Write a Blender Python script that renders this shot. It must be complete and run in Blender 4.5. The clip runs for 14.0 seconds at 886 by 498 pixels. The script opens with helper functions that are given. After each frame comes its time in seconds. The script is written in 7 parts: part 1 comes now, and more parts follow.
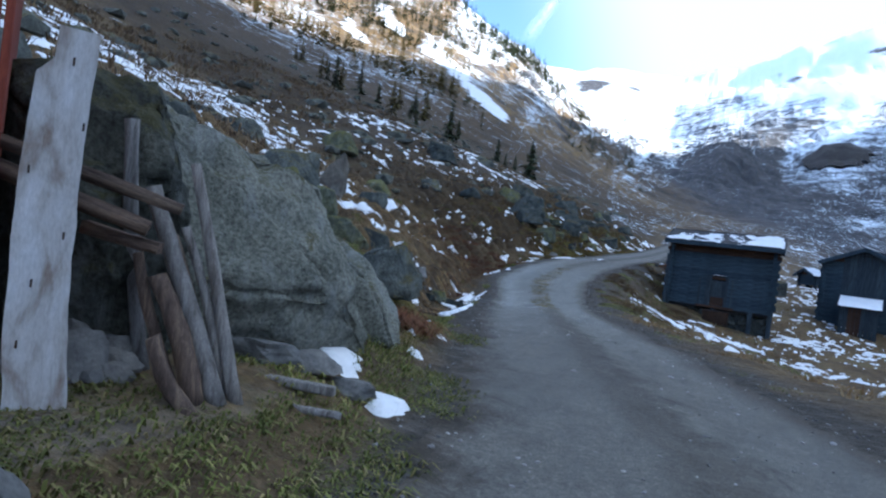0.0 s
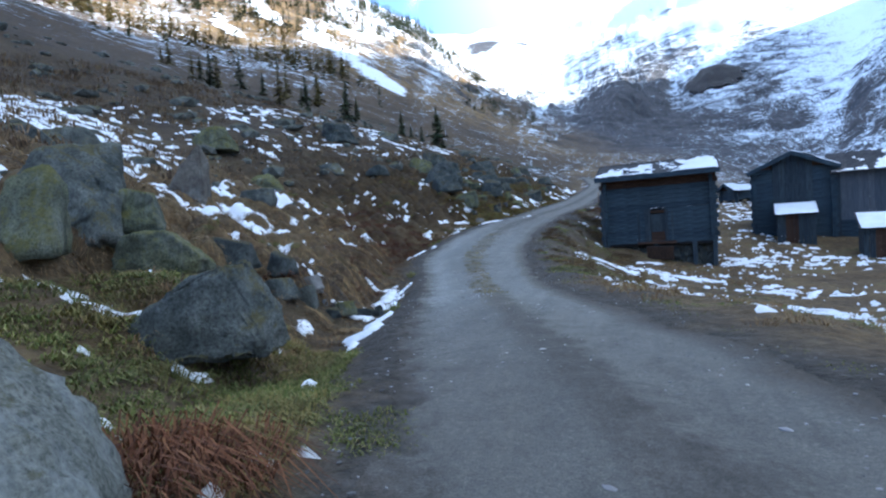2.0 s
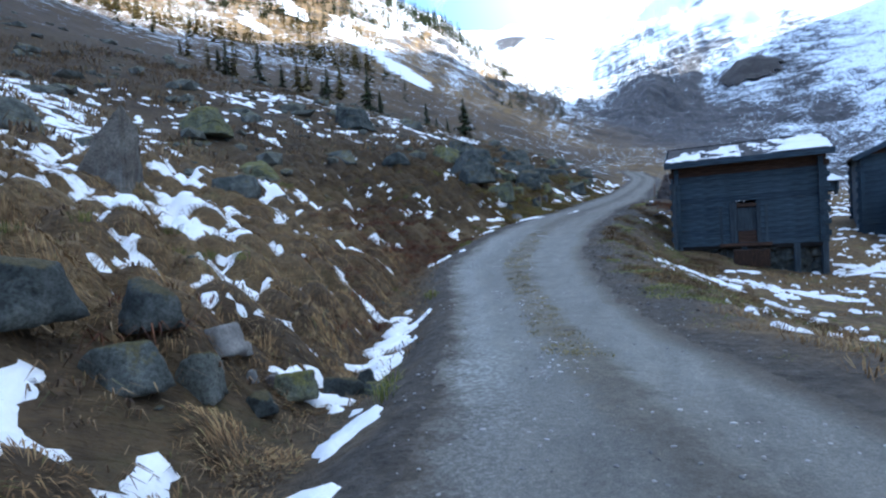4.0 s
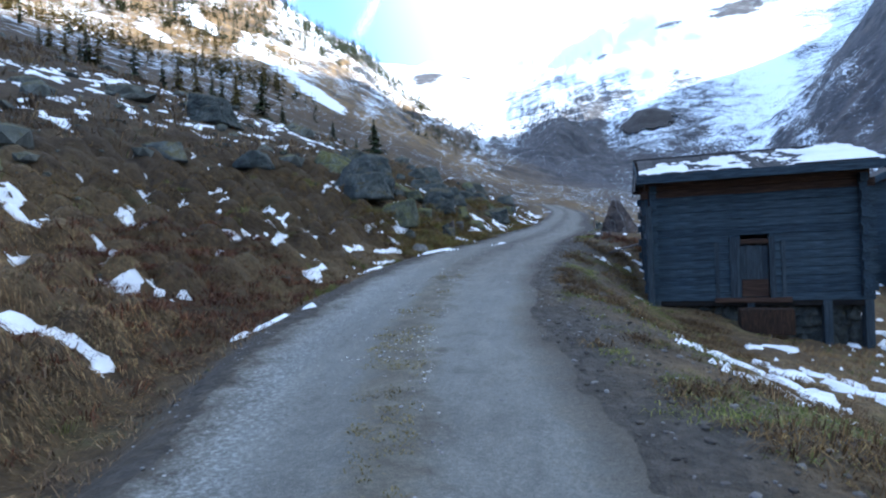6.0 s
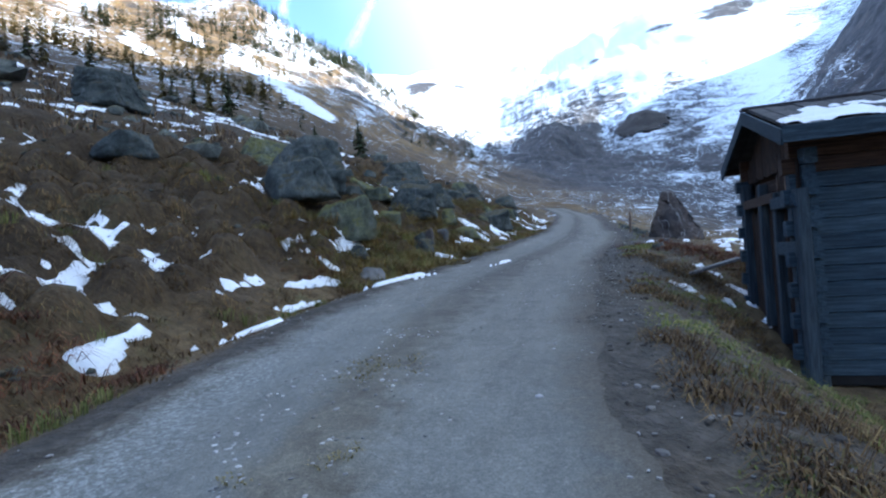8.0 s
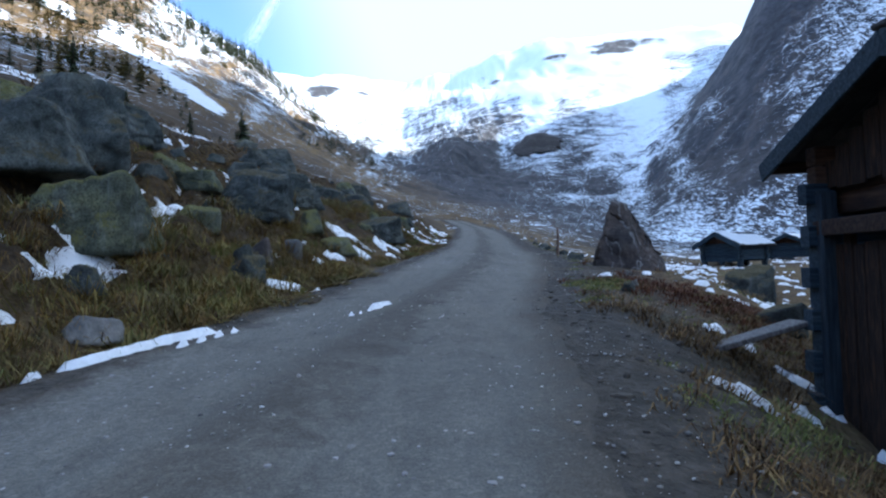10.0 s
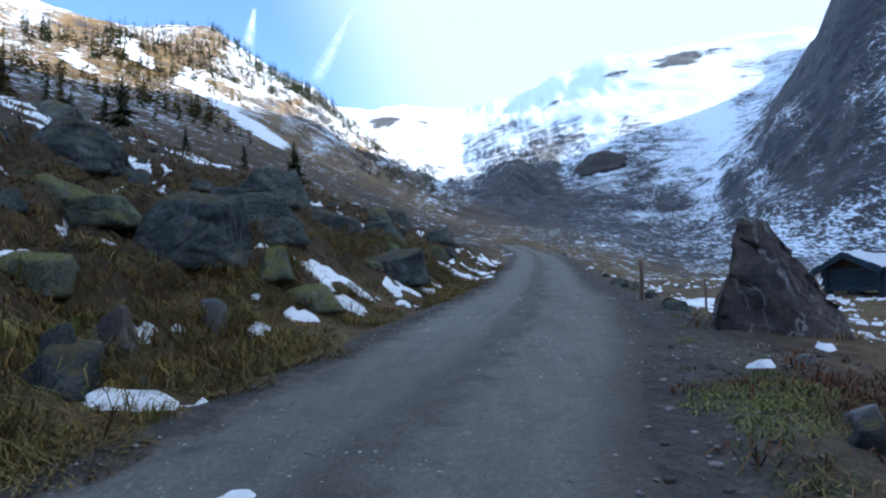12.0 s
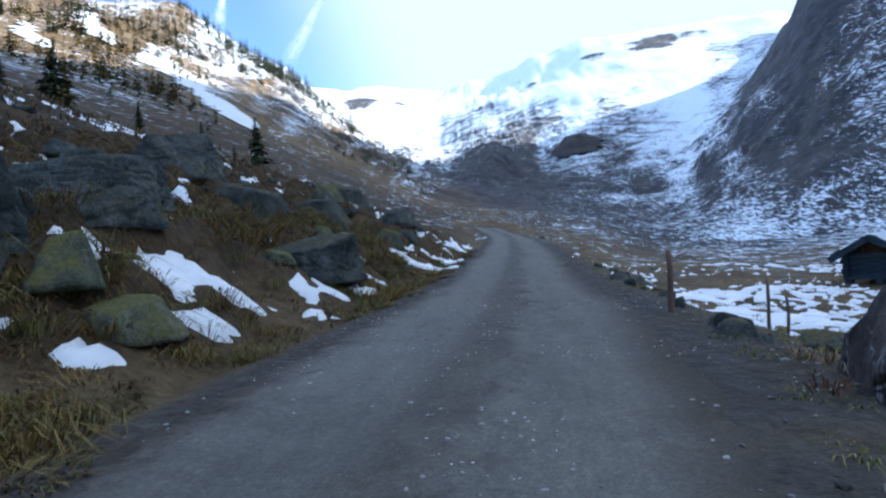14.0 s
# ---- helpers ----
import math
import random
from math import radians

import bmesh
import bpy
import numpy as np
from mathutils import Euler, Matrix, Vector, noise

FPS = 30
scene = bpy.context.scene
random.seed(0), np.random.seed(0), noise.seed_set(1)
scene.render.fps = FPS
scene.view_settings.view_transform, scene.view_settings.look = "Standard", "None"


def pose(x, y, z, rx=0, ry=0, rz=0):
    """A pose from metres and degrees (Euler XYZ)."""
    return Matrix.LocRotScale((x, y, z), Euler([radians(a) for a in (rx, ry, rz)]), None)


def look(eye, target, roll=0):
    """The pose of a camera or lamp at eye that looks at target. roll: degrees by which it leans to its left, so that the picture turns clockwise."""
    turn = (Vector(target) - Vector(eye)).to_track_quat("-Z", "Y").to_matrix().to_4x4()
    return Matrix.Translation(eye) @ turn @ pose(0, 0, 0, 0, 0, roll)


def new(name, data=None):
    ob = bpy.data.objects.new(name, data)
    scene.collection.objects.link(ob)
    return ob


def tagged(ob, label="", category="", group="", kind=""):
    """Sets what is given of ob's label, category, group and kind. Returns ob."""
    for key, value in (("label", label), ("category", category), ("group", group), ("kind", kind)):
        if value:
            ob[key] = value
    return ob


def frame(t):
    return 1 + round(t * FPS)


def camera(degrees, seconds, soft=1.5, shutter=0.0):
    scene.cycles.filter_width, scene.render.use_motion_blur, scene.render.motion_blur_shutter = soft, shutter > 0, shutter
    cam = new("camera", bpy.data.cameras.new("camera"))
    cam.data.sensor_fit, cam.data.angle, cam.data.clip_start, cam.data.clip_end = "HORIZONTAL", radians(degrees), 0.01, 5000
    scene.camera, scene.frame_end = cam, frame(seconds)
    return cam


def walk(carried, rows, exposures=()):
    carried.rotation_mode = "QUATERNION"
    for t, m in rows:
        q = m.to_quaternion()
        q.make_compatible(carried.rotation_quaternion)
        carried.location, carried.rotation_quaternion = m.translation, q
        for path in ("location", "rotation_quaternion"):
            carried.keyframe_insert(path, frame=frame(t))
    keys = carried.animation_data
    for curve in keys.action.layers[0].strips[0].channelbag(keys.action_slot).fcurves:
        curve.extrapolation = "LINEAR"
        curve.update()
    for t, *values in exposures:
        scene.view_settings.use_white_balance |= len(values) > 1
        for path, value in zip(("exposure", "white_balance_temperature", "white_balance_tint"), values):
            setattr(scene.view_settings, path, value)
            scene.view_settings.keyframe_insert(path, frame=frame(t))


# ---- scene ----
cam = camera(78.0, 14.0, soft=2.2)
PATH = [
    (0, (2.549, -32.91, 1.532), (1.665, -31.116, 1.511), 7.2),
    (0.5, (2.144, -32.262, 1.531), (1.151, -30.526, 1.539), 4.1),
    (1, (1.942, -31.295, 1.576), (1.171, -29.45, 1.575), -2.2),
    (1.5, (1.666, -30.489, 1.605), (0.896, -28.644, 1.606), -2.6),
    (2, (1.427, -29.33, 1.626), (0.79, -27.436, 1.536), -4.1),
    (2.2, (1.343, -28.972, 1.605), (0.641, -27.102, 1.501), -2.2),
    (4.3, (-0.697, -23.37, 1.638), (-1.416, -21.506, 1.548), -4.6),
    (4.5, (-0.898, -22.608, 1.586), (-1.592, -20.734, 1.5), -4.5),
    (5, (-1.394, -20.36, 1.615), (-2.004, -18.459, 1.514), -4.5),
    (5.5, (-1.815, -18.164, 1.492), (-2.215, -16.205, 1.448), -6.4),
    (6, (-2.016, -16.002, 1.609), (-2.437, -14.047, 1.611), -2.3),
    (6.5, (-2.264, -14.095, 1.725), (-2.708, -12.145, 1.684), -0.9),
    (7, (-2.55, -12.227, 1.612), (-2.977, -10.275, 1.535), 0.3),
    (7.5, (-2.612, -10.442, 1.788), (-3.196, -8.529, 1.787), 0.5),
    (8, (-2.923, -8.516, 1.939), (-3.336, -6.559, 1.972), -4.0),
    (8.5, (-2.952, -7.263, 2.023), (-3.428, -5.32, 2.052), -2.8),
    (9, (-3.316, -5.328, 2.111), (-3.312, -3.328, 2.137), -7.9),
    (9.2, (-3.282, -4.81, 2.139), (-3.317, -2.811, 2.149), -5.0),
    (11.3, (-2.76, 0.169, 2.615), (-2.843, 2.161, 2.772), 0.7),
    (11.5, (-2.612, 0.543, 2.666), (-2.916, 2.514, 2.819), 1.9),
    (12, (-2.583, 1.675, 2.79), (-2.85, 3.652, 2.938), -3.1),
    (12.5, (-2.927, 2.568, 2.956), (-2.741, 4.558, 3.034), -6.0),
    (13, (-2.469, 3.68, 2.936), (-2.651, 5.671, 3.007), -1.0),
    (13.5, (-2.447, 4.53, 2.997), (-2.599, 6.522, 3.073), -3.2),
    (14, (-2.397, 5.399, 3.051), (-2.587, 7.389, 3.132), -3.5),
]
walk(cam, [(t, look(eye, target, roll)) for t, eye, target, roll in PATH], exposures=[(t, e, 4980, 8) for t, e in ((0.0, 1.6), (1.0, 1.84), (2.0, 1.9), (4.5, 2.0), (7.5, 1.95), (9.0, 1.7), (11.5, 1.4), (14.0, 1.4))])

# ---- light ----
SUN_AZ, SUN_EL = 75.0, 27.8
world = bpy.data.worlds.new("sky")
scene.world = world
world.use_nodes = True
wn = world.node_tree
sky = wn.nodes.new("ShaderNodeTexSky")
sky.sky_type = "NISHITA"
sky.sun_disc = False
sky.sun_elevation, sky.sun_rotation = radians(SUN_EL), radians(SUN_AZ)
sky.altitude, sky.air_density, sky.dust_density = 1800, 1.0, 9.0
back = wn.nodes["Background"]
back.inputs["Strength"].default_value = 0.15
# a veil of bright haze that thickens towards the sun
way = wn.nodes.new("ShaderNodeTexCoord")
toward = wn.nodes.new("ShaderNodeVectorMath")
toward.operation = "DOT_PRODUCT"
toward.inputs[1].default_value = (math.sin(radians(SUN_AZ)) * math.cos(radians(SUN_EL)), math.cos(radians(SUN_AZ)) * math.cos(radians(SUN_EL)), math.sin(radians(SUN_EL)))
wn.links.new(way.outputs["Generated"], toward.inputs[0])
veil = wn.nodes.new("ShaderNodeMapRange")
veil.interpolation_type = "SMOOTHSTEP"
veil.inputs["From Min"].default_value, veil.inputs["From Max"].default_value = 0.07, 0.3
wn.links.new(toward.outputs["Value"], veil.inputs["Value"])
haze = wn.nodes.new("ShaderNodeMix")
haze.data_type = "RGBA"
haze.inputs[7].default_value = (2.7, 2.85, 3.0, 1)
wn.links.new(veil.outputs[0], haze.inputs[0])
wn.links.new(sky.outputs[0], haze.inputs[6])
wn.links.new(haze.outputs[2], back.inputs[0])
sun = new("sun", bpy.data.lights.new("sun", "SUN"))
sun.data.energy, sun.data.angle, sun.data.color = 4.5, radians(0.6), (1.0, 0.86, 0.68)
_d = Vector((math.sin(radians(SUN_AZ)) * math.cos(radians(SUN_EL)), math.cos(radians(SUN_AZ)) * math.cos(radians(SUN_EL)), math.sin(radians(SUN_EL))))
sun.matrix_world = look(_d * 50, (0, 0, 0))

# ---- materials ----
def nodes_of(name, rough=0.9, metal=0.0):
    m = bpy.data.materials.new(name)
    m.use_nodes = True
    t = m.node_tree
    b = t.nodes["Principled BSDF"]
    b.inputs["Roughness"].default_value, b.inputs["Metallic"].default_value = rough, metal
    b.inputs["Specular IOR Level"].default_value = 0.3
    return m, t, b


def ramp(t, src, stops):
    r = t.nodes.new("ShaderNodeValToRGB")
    e = r.color_ramp.elements
    while len(e) < len(stops):
        e.new(0.5)
    for i, (p, c) in enumerate(stops):
        e[i].position = p
        e[i].color = (*c, 1) if len(c) == 3 else c
    t.links.new(src, r.inputs[0])
    return r.outputs[0]


def noise_tex(t, scale, detail=6, rough=0.6, stretch=None, coord="Object", warp=0.0):
    c = t.nodes.new("ShaderNodeTexCoord")
    n = t.nodes.new("ShaderNodeTexNoise")
    n.inputs["Scale"].default_value, n.inputs["Detail"].default_value, n.inputs["Roughness"].default_value = scale, detail, rough
    n.inputs["Distortion"].default_value = warp
    src = c.outputs[coord]
    if stretch:
        mp = t.nodes.new("ShaderNodeMapping")
        mp.inputs["Scale"].default_value = stretch
        t.links.new(src, mp.inputs[0])
        src = mp.outputs[0]
    t.links.new(src, n.inputs["Vector"])
    return n.outputs["Fac"]


def mix(t, fac, a, b, mode="MIX"):
    x = t.nodes.new("ShaderNodeMix")
    x.data_type, x.blend_type = "RGBA", mode
    for sock, v in ((x.inputs[0], fac), (x.inputs[6], a), (x.inputs[7], b)):
        if isinstance(v, (int, float)):
            sock.default_value = v
        elif isinstance(v, tuple):
            sock.default_value = (*v, 1)
        else:
            t.links.new(v, sock)
    return x.outputs[2]


def mth(t, op, a, b=0.0):
    x = t.nodes.new("ShaderNodeMath")
    x.operation = op
    for sock, v in ((x.inputs[0], a), (x.inputs[1], b)):
        if isinstance(v, (int, float)):
            sock.default_value = v
        else:
            t.links.new(v, sock)
    return x.outputs[0]


def bump(t, b, height, strength=0.5, dist=0.02):
    n = t.nodes.new("ShaderNodeBump")
    n.inputs["Strength"].default_value, n.inputs["Distance"].default_value = strength, dist
    t.links.new(height, n.inputs["Height"])
    t.links.new(n.outputs[0], b.inputs["Normal"])


def grained(name, c0, c1, c2, scale=3.0, fine=40.0, rough=0.9, bump_d=0.02, stretch=None, strength=0.6, vary=0.25):
    """A surface of three tones in large blotches, with fine grain and relief."""
    m, t, b = nodes_of(name, rough)
    big = noise_tex(t, scale, 5, 0.6, stretch, warp=0.4)
    small = noise_tex(t, fine, 6, 0.7, stretch)
    col = ramp(t, big, [(0.3, c0), (0.5, c1), (0.72, c2)])
    dark = ramp(t, small, [(0.25, (1 - 1.6 * vary,) * 3), (0.55, (1, 1, 1)), (0.8, (1 + vary,) * 3)])
    col = mix(t, 1.0, col, dark, "MULTIPLY")
    oi = t.nodes.new("ShaderNodeObjectInfo")
    tone = ramp(t, oi.outputs["Random"], [(0.0, (0.75, 0.76, 0.78)), (1.0, (1.15, 1.1, 1.05))])
    col = mix(t, 1.0, col, tone, "MULTIPLY")
    t.links.new(col, b.inputs["Base Color"])
    bump(t, b, mth(t, "ADD", mth(t, "MULTIPLY", big, 2.0), small), strength, bump_d)
    return m


def mossy(name, c0, c1, c2, scale, moss, share, streaks=0.0):
    """Granite in three tones with moss and lichen where it lies flat, and pale runs down its sides."""
    m = grained(name, c0, c1, c2, scale, 34, 0.92, 0.08, vary=0.6)
    t = m.node_tree
    b = t.nodes["Principled BSDF"]
    stone = b.inputs["Base Color"].links[0].from_socket
    geo = t.nodes.new("ShaderNodeNewGeometry")
    sn = t.nodes.new("ShaderNodeSeparateXYZ")
    t.links.new(geo.outputs["Normal"], sn.inputs[0])
    n1, n2 = noise_tex(t, 1.6, 7, 0.7, coord="Object", warp=0.5), noise_tex(t, 26, 4, 0.7)
    f = mth(t, "ADD", mth(t, "MULTIPLY", sn.outputs["Z"], 0.35), mth(t, "ADD", n1, mth(t, "MULTIPLY", n2, 0.3)))
    cover = ramp(t, f, [(0.98 - share, (0, 0, 0)), (1.1 - share, (1, 1, 1))])
    turf = ramp(t, n2, [(0.3, tuple(0.5 * v for v in moss)), (0.6, moss), (0.8, tuple(1.5 * v for v in moss))])
    col = mix(t, cover, stone, turf)
    if streaks:
        run = noise_tex(t, 3.2, 6, 0.75, (1.0, 1.0, 0.3), warp=0.4)
        col = mix(t, mth(t, "MULTIPLY", ramp(t, run, [(0.54, (0, 0, 0)), (0.66, (1, 1, 1))]), streaks), col, (0.33, 0.34, 0.32))
    t.links.new(col, b.inputs["Base Color"])
    return m


M_ROCK = mossy("granite", (0.06, 0.068, 0.062), (0.12, 0.13, 0.115), (0.22, 0.222, 0.19), 2.0, (0.115, 0.1, 0.042), 0.14, 0.25)
M_LICHEN = mossy("lichen_granite", (0.06, 0.07, 0.05), (0.125, 0.135, 0.092), (0.23, 0.235, 0.13), 2.6, (0.15, 0.14, 0.045), 0.24, 0.3)
M_SLATE = mossy("slate_granite", (0.036, 0.044, 0.043), (0.078, 0.09, 0.084), (0.15, 0.158, 0.136), 2.0, (0.08, 0.066, 0.03), 0.14, 0.25)
M_DARKROCK = mossy("dark_granite", (0.028, 0.034, 0.034), (0.064, 0.072, 0.066), (0.125, 0.13, 0.108), 2.0, (0.09, 0.075, 0.034), 0.14, 0.15)
M_MOSSROCK = mossy("moss_darkened_granite", (0.03, 0.033, 0.027), (0.065, 0.068, 0.054), (0.14, 0.14, 0.11), 2.2, (0.075, 0.07, 0.03), 0.16, 0.2)
M_GRANITE = mossy("pale_streaked_granite", (0.13, 0.136, 0.112), (0.22, 0.226, 0.188), (0.34, 0.34, 0.288), 1.6, (0.11, 0.1, 0.05), 0.07, 0.55)
M_TAN = mossy("tan_gneiss", (0.1, 0.085, 0.07), (0.19, 0.17, 0.14), (0.3, 0.28, 0.24), 2.0, (0.12, 0.11, 0.06), 0.05, 0.3)
def veined(name, c0, c1, c2, scale, vein):
    """Gneiss in three tones with thin pale veins winding through it."""
    m = grained(name, c0, c1, c2, scale, 18, 0.85, 0.05, vary=0.4)
    t = m.node_tree
    b = t.nodes["Principled BSDF"]
    stone = b.inputs["Base Color"].links[0].from_socket
    line = ramp(t, noise_tex(t, 0.9, 5, 0.55, (1.6, 1.6, 0.7), warp=0.8), [(0.484, (0, 0, 0)), (0.497, (1, 1, 1)), (0.503, (1, 1, 1)), (0.516, (0, 0, 0))])
    broken = ramp(t, noise_tex(t, 3.0, 4, 0.6), [(0.42, (0, 0, 0)), (0.6, (0.8, 0.8, 0.8))])
    t.links.new(mix(t, mth(t, "MULTIPLY", line, broken), stone, vein), b.inputs["Base Color"])
    return m


M_RUSTROCK = veined("rusty_gneiss", (0.03, 0.03, 0.032), (0.085, 0.07, 0.064), (0.17, 0.135, 0.11), 1.5, (0.36, 0.35, 0.33))
M_LOG = grained("weathered_timber", (0.016, 0.027, 0.037), (0.038, 0.061, 0.082), (0.085, 0.12, 0.147), 2.0, 30, 0.85, 0.012, (1.0, 14.0, 14.0), vary=0.4)
M_LOGV = grained("weathered_upright_board", (0.02, 0.029, 0.037), (0.04, 0.056, 0.069), (0.08, 0.1, 0.115), 2.0, 30, 0.85, 0.012, (14.0, 14.0, 1.0), vary=0.4)
M_BROWN = grained("sheltered_brown_timber", (0.024, 0.015, 0.011), (0.062, 0.035, 0.022), (0.12, 0.07, 0.042), 2.0, 30, 0.85, 0.012, (1.0, 14.0, 14.0), vary=0.4)
M_POLE = grained("grey_pole", (0.12, 0.105, 0.095), (0.24, 0.225, 0.21), (0.38, 0.36, 0.34), 3.0, 30, 0.85, 0.01, (9.0, 9.0, 1.0), vary=0.4)
M_POLEB = grained("brown_pole", (0.07, 0.048, 0.038), (0.16, 0.11, 0.082), (0.32, 0.23, 0.15), 3.0, 30, 0.8, 0.01, (9.0, 9.0, 1.0), vary=0.4)
M_GREYBOARD = grained("grey_planed_board", (0.06, 0.072, 0.088), (0.09, 0.105, 0.125), (0.13, 0.147, 0.165), 2.0, 30, 0.8, 0.006, (14.0, 14.0, 1.0), vary=0.15)
M_SHINGLE = grained("roof_shingle", (0.03, 0.03, 0.033), (0.06, 0.058, 0.06), (0.1, 0.094, 0.094), 3.0, 30, 0.9, 0.01, vary=0.35)
M_WHITE = grained("worn_white_paint", (0.17, 0.11, 0.07), (0.46, 0.45, 0.44), (0.62, 0.63, 0.66), 2.6, 30, 0.7, 0.004, (3.0, 3.0, 1.0), vary=0.15)
M_RED = grained("red_painted_board", (0.12, 0.03, 0.018), (0.2, 0.045, 0.025), (0.28, 0.07, 0.035), 3.0, 25, 0.75, 0.006, (8.0, 8.0, 1.0), vary=0.2)
M_SNOW = grained("old_snow", (0.74, 0.77, 0.82), (0.82, 0.84, 0.87), (0.88, 0.89, 0.9), 1.5, 18, 0.55, 0.03, vary=0.04)
M_GRAVEL = grained("loose_stone", (0.1, 0.1, 0.1), (0.18, 0.175, 0.165), (0.3, 0.29, 0.27), 4.0, 40, 0.9, 0.01, vary=0.25)
M_KNOLL = grained("knoll_rock", (0.03, 0.027, 0.026), (0.052, 0.047, 0.045), (0.085, 0.08, 0.078), 0.04, 0.35, 0.95, 1.5, vary=0.35)
M_BARK = grained("pine_bark", (0.03, 0.025, 0.02), (0.06, 0.05, 0.04), (0.1, 0.085, 0.07), 4.0, 20, 0.95, 0.03, vary=0.4)
# near black that stands for the shade in recesses and under the barn
M_GAPSHADE = grained("gap_shade_black", (0.006, 0.006, 0.007), (0.012, 0.011, 0.01), (0.02, 0.018, 0.016), 2.0, 20, 0.95, 0.01)
# bark brown, taken darker for the deep shade under the gable's overhang
M_BARKD = grained("shade_dark_bark", (0.012, 0.009, 0.007), (0.035, 0.022, 0.014), (0.1, 0.05, 0.025), 3.0, 24, 0.9, 0.02, (12.0, 12.0, 1.5), vary=0.5)
M_IRON = grained("rusty_iron", (0.03, 0.02, 0.015), (0.06, 0.04, 0.03), (0.1, 0.06, 0.04), 8.0, 60, 0.6, 0.003)


def leafy(name, stops, rough=0.9, glow=0.25):
    """Blades and needles: a tone for each island."""
    m, t, b = nodes_of(name, rough)
    g = t.nodes.new("ShaderNodeNewGeometry")
    tone = ramp(t, g.outputs["Random Per Island"], stops)
    clump = ramp(t, noise_tex(t, 0.9, 4, 0.6), [(0.3, (0.55, 0.5, 0.48)), (0.5, (0.95, 0.92, 0.9)), (0.7, (1.4, 1.35, 1.2))])
    t.links.new(mix(t, 1.0, tone, clump, "MULTIPLY"), b.inputs["Base Color"])
    b.inputs["Subsurface Weight"].default_value = 0.0
    return m


M_TUSSOCK = leafy("dry_tussock", [(0.0, (0.1, 0.0577, 0.0258)), (0.3, (0.185, 0.113, 0.0497)), (0.65, (0.275, 0.177, 0.081)), (0.9, (0.37, 0.265, 0.129)), (1.0, (0.131, 0.13, 0.0447))])
M_RUSTGRASS = leafy("dark_rusty_tussock", [(0.0, (0.045, 0.026, 0.012)), (0.35, (0.085, 0.05, 0.02)), (0.65, (0.15, 0.092, 0.034)), (0.9, (0.24, 0.165, 0.07)), (1.0, (0.08, 0.085, 0.026))])
M_MOSS = leafy("golden_moss_grass", [(0.0, (0.09, 0.085, 0.025)), (0.4, (0.16, 0.135, 0.04)), (0.8, (0.23, 0.18, 0.06)), (1.0, (0.14, 0.155, 0.04))])
M_GOLD = leafy("golden_brown_moss", [(0.0, (0.065, 0.04, 0.01)), (0.4, (0.15, 0.09, 0.02)), (0.75, (0.23, 0.14, 0.034)), (1.0, (0.2, 0.17, 0.035))])
M_STRAW = leafy("yellowed_grass", [(0.0, (0.13, 0.115, 0.04)), (0.5, (0.24, 0.2, 0.08)), (1.0, (0.34, 0.28, 0.13))])
M_GREEN = leafy("short_grass", [(0.0, (0.075, 0.09, 0.02)), (0.4, (0.14, 0.155, 0.035)), (0.75, (0.2, 0.2, 0.06)), (1.0, (0.3, 0.25, 0.11))])
M_FERN = leafy("dead_fern", [(0.0, (0.045, 0.02, 0.012)), (0.5, (0.11, 0.042, 0.02)), (1.0, (0.19, 0.085, 0.036))])
M_RUST = leafy("rusty_fern", [(0.0, (0.055, 0.024, 0.012)), (0.5, (0.13, 0.05, 0.022)), (1.0, (0.21, 0.1, 0.044))])
M_HEATH = leafy("heath", [(0.0, (0.0696, 0.0484, 0.0338)), (0.35, (0.157, 0.107, 0.0646)), (0.7, (0.244, 0.167, 0.0894)), (0.9, (0.313, 0.233, 0.129)), (1.0, (0.087, 0.093, 0.0397))])
M_NEEDLE = leafy("conifer_needles", [(0.0, (0.012, 0.02, 0.008)), (0.5, (0.028, 0.045, 0.016)), (1.0, (0.07, 0.08, 0.025))])
# the conifer needles again, with yellow sunlight put into the colour
M_SUNLIT = leafy("sunlit_needles", [(0.0, (0.05, 0.045, 0.012)), (0.5, (0.12, 0.1, 0.025)), (1.0, (0.2, 0.15, 0.04))])


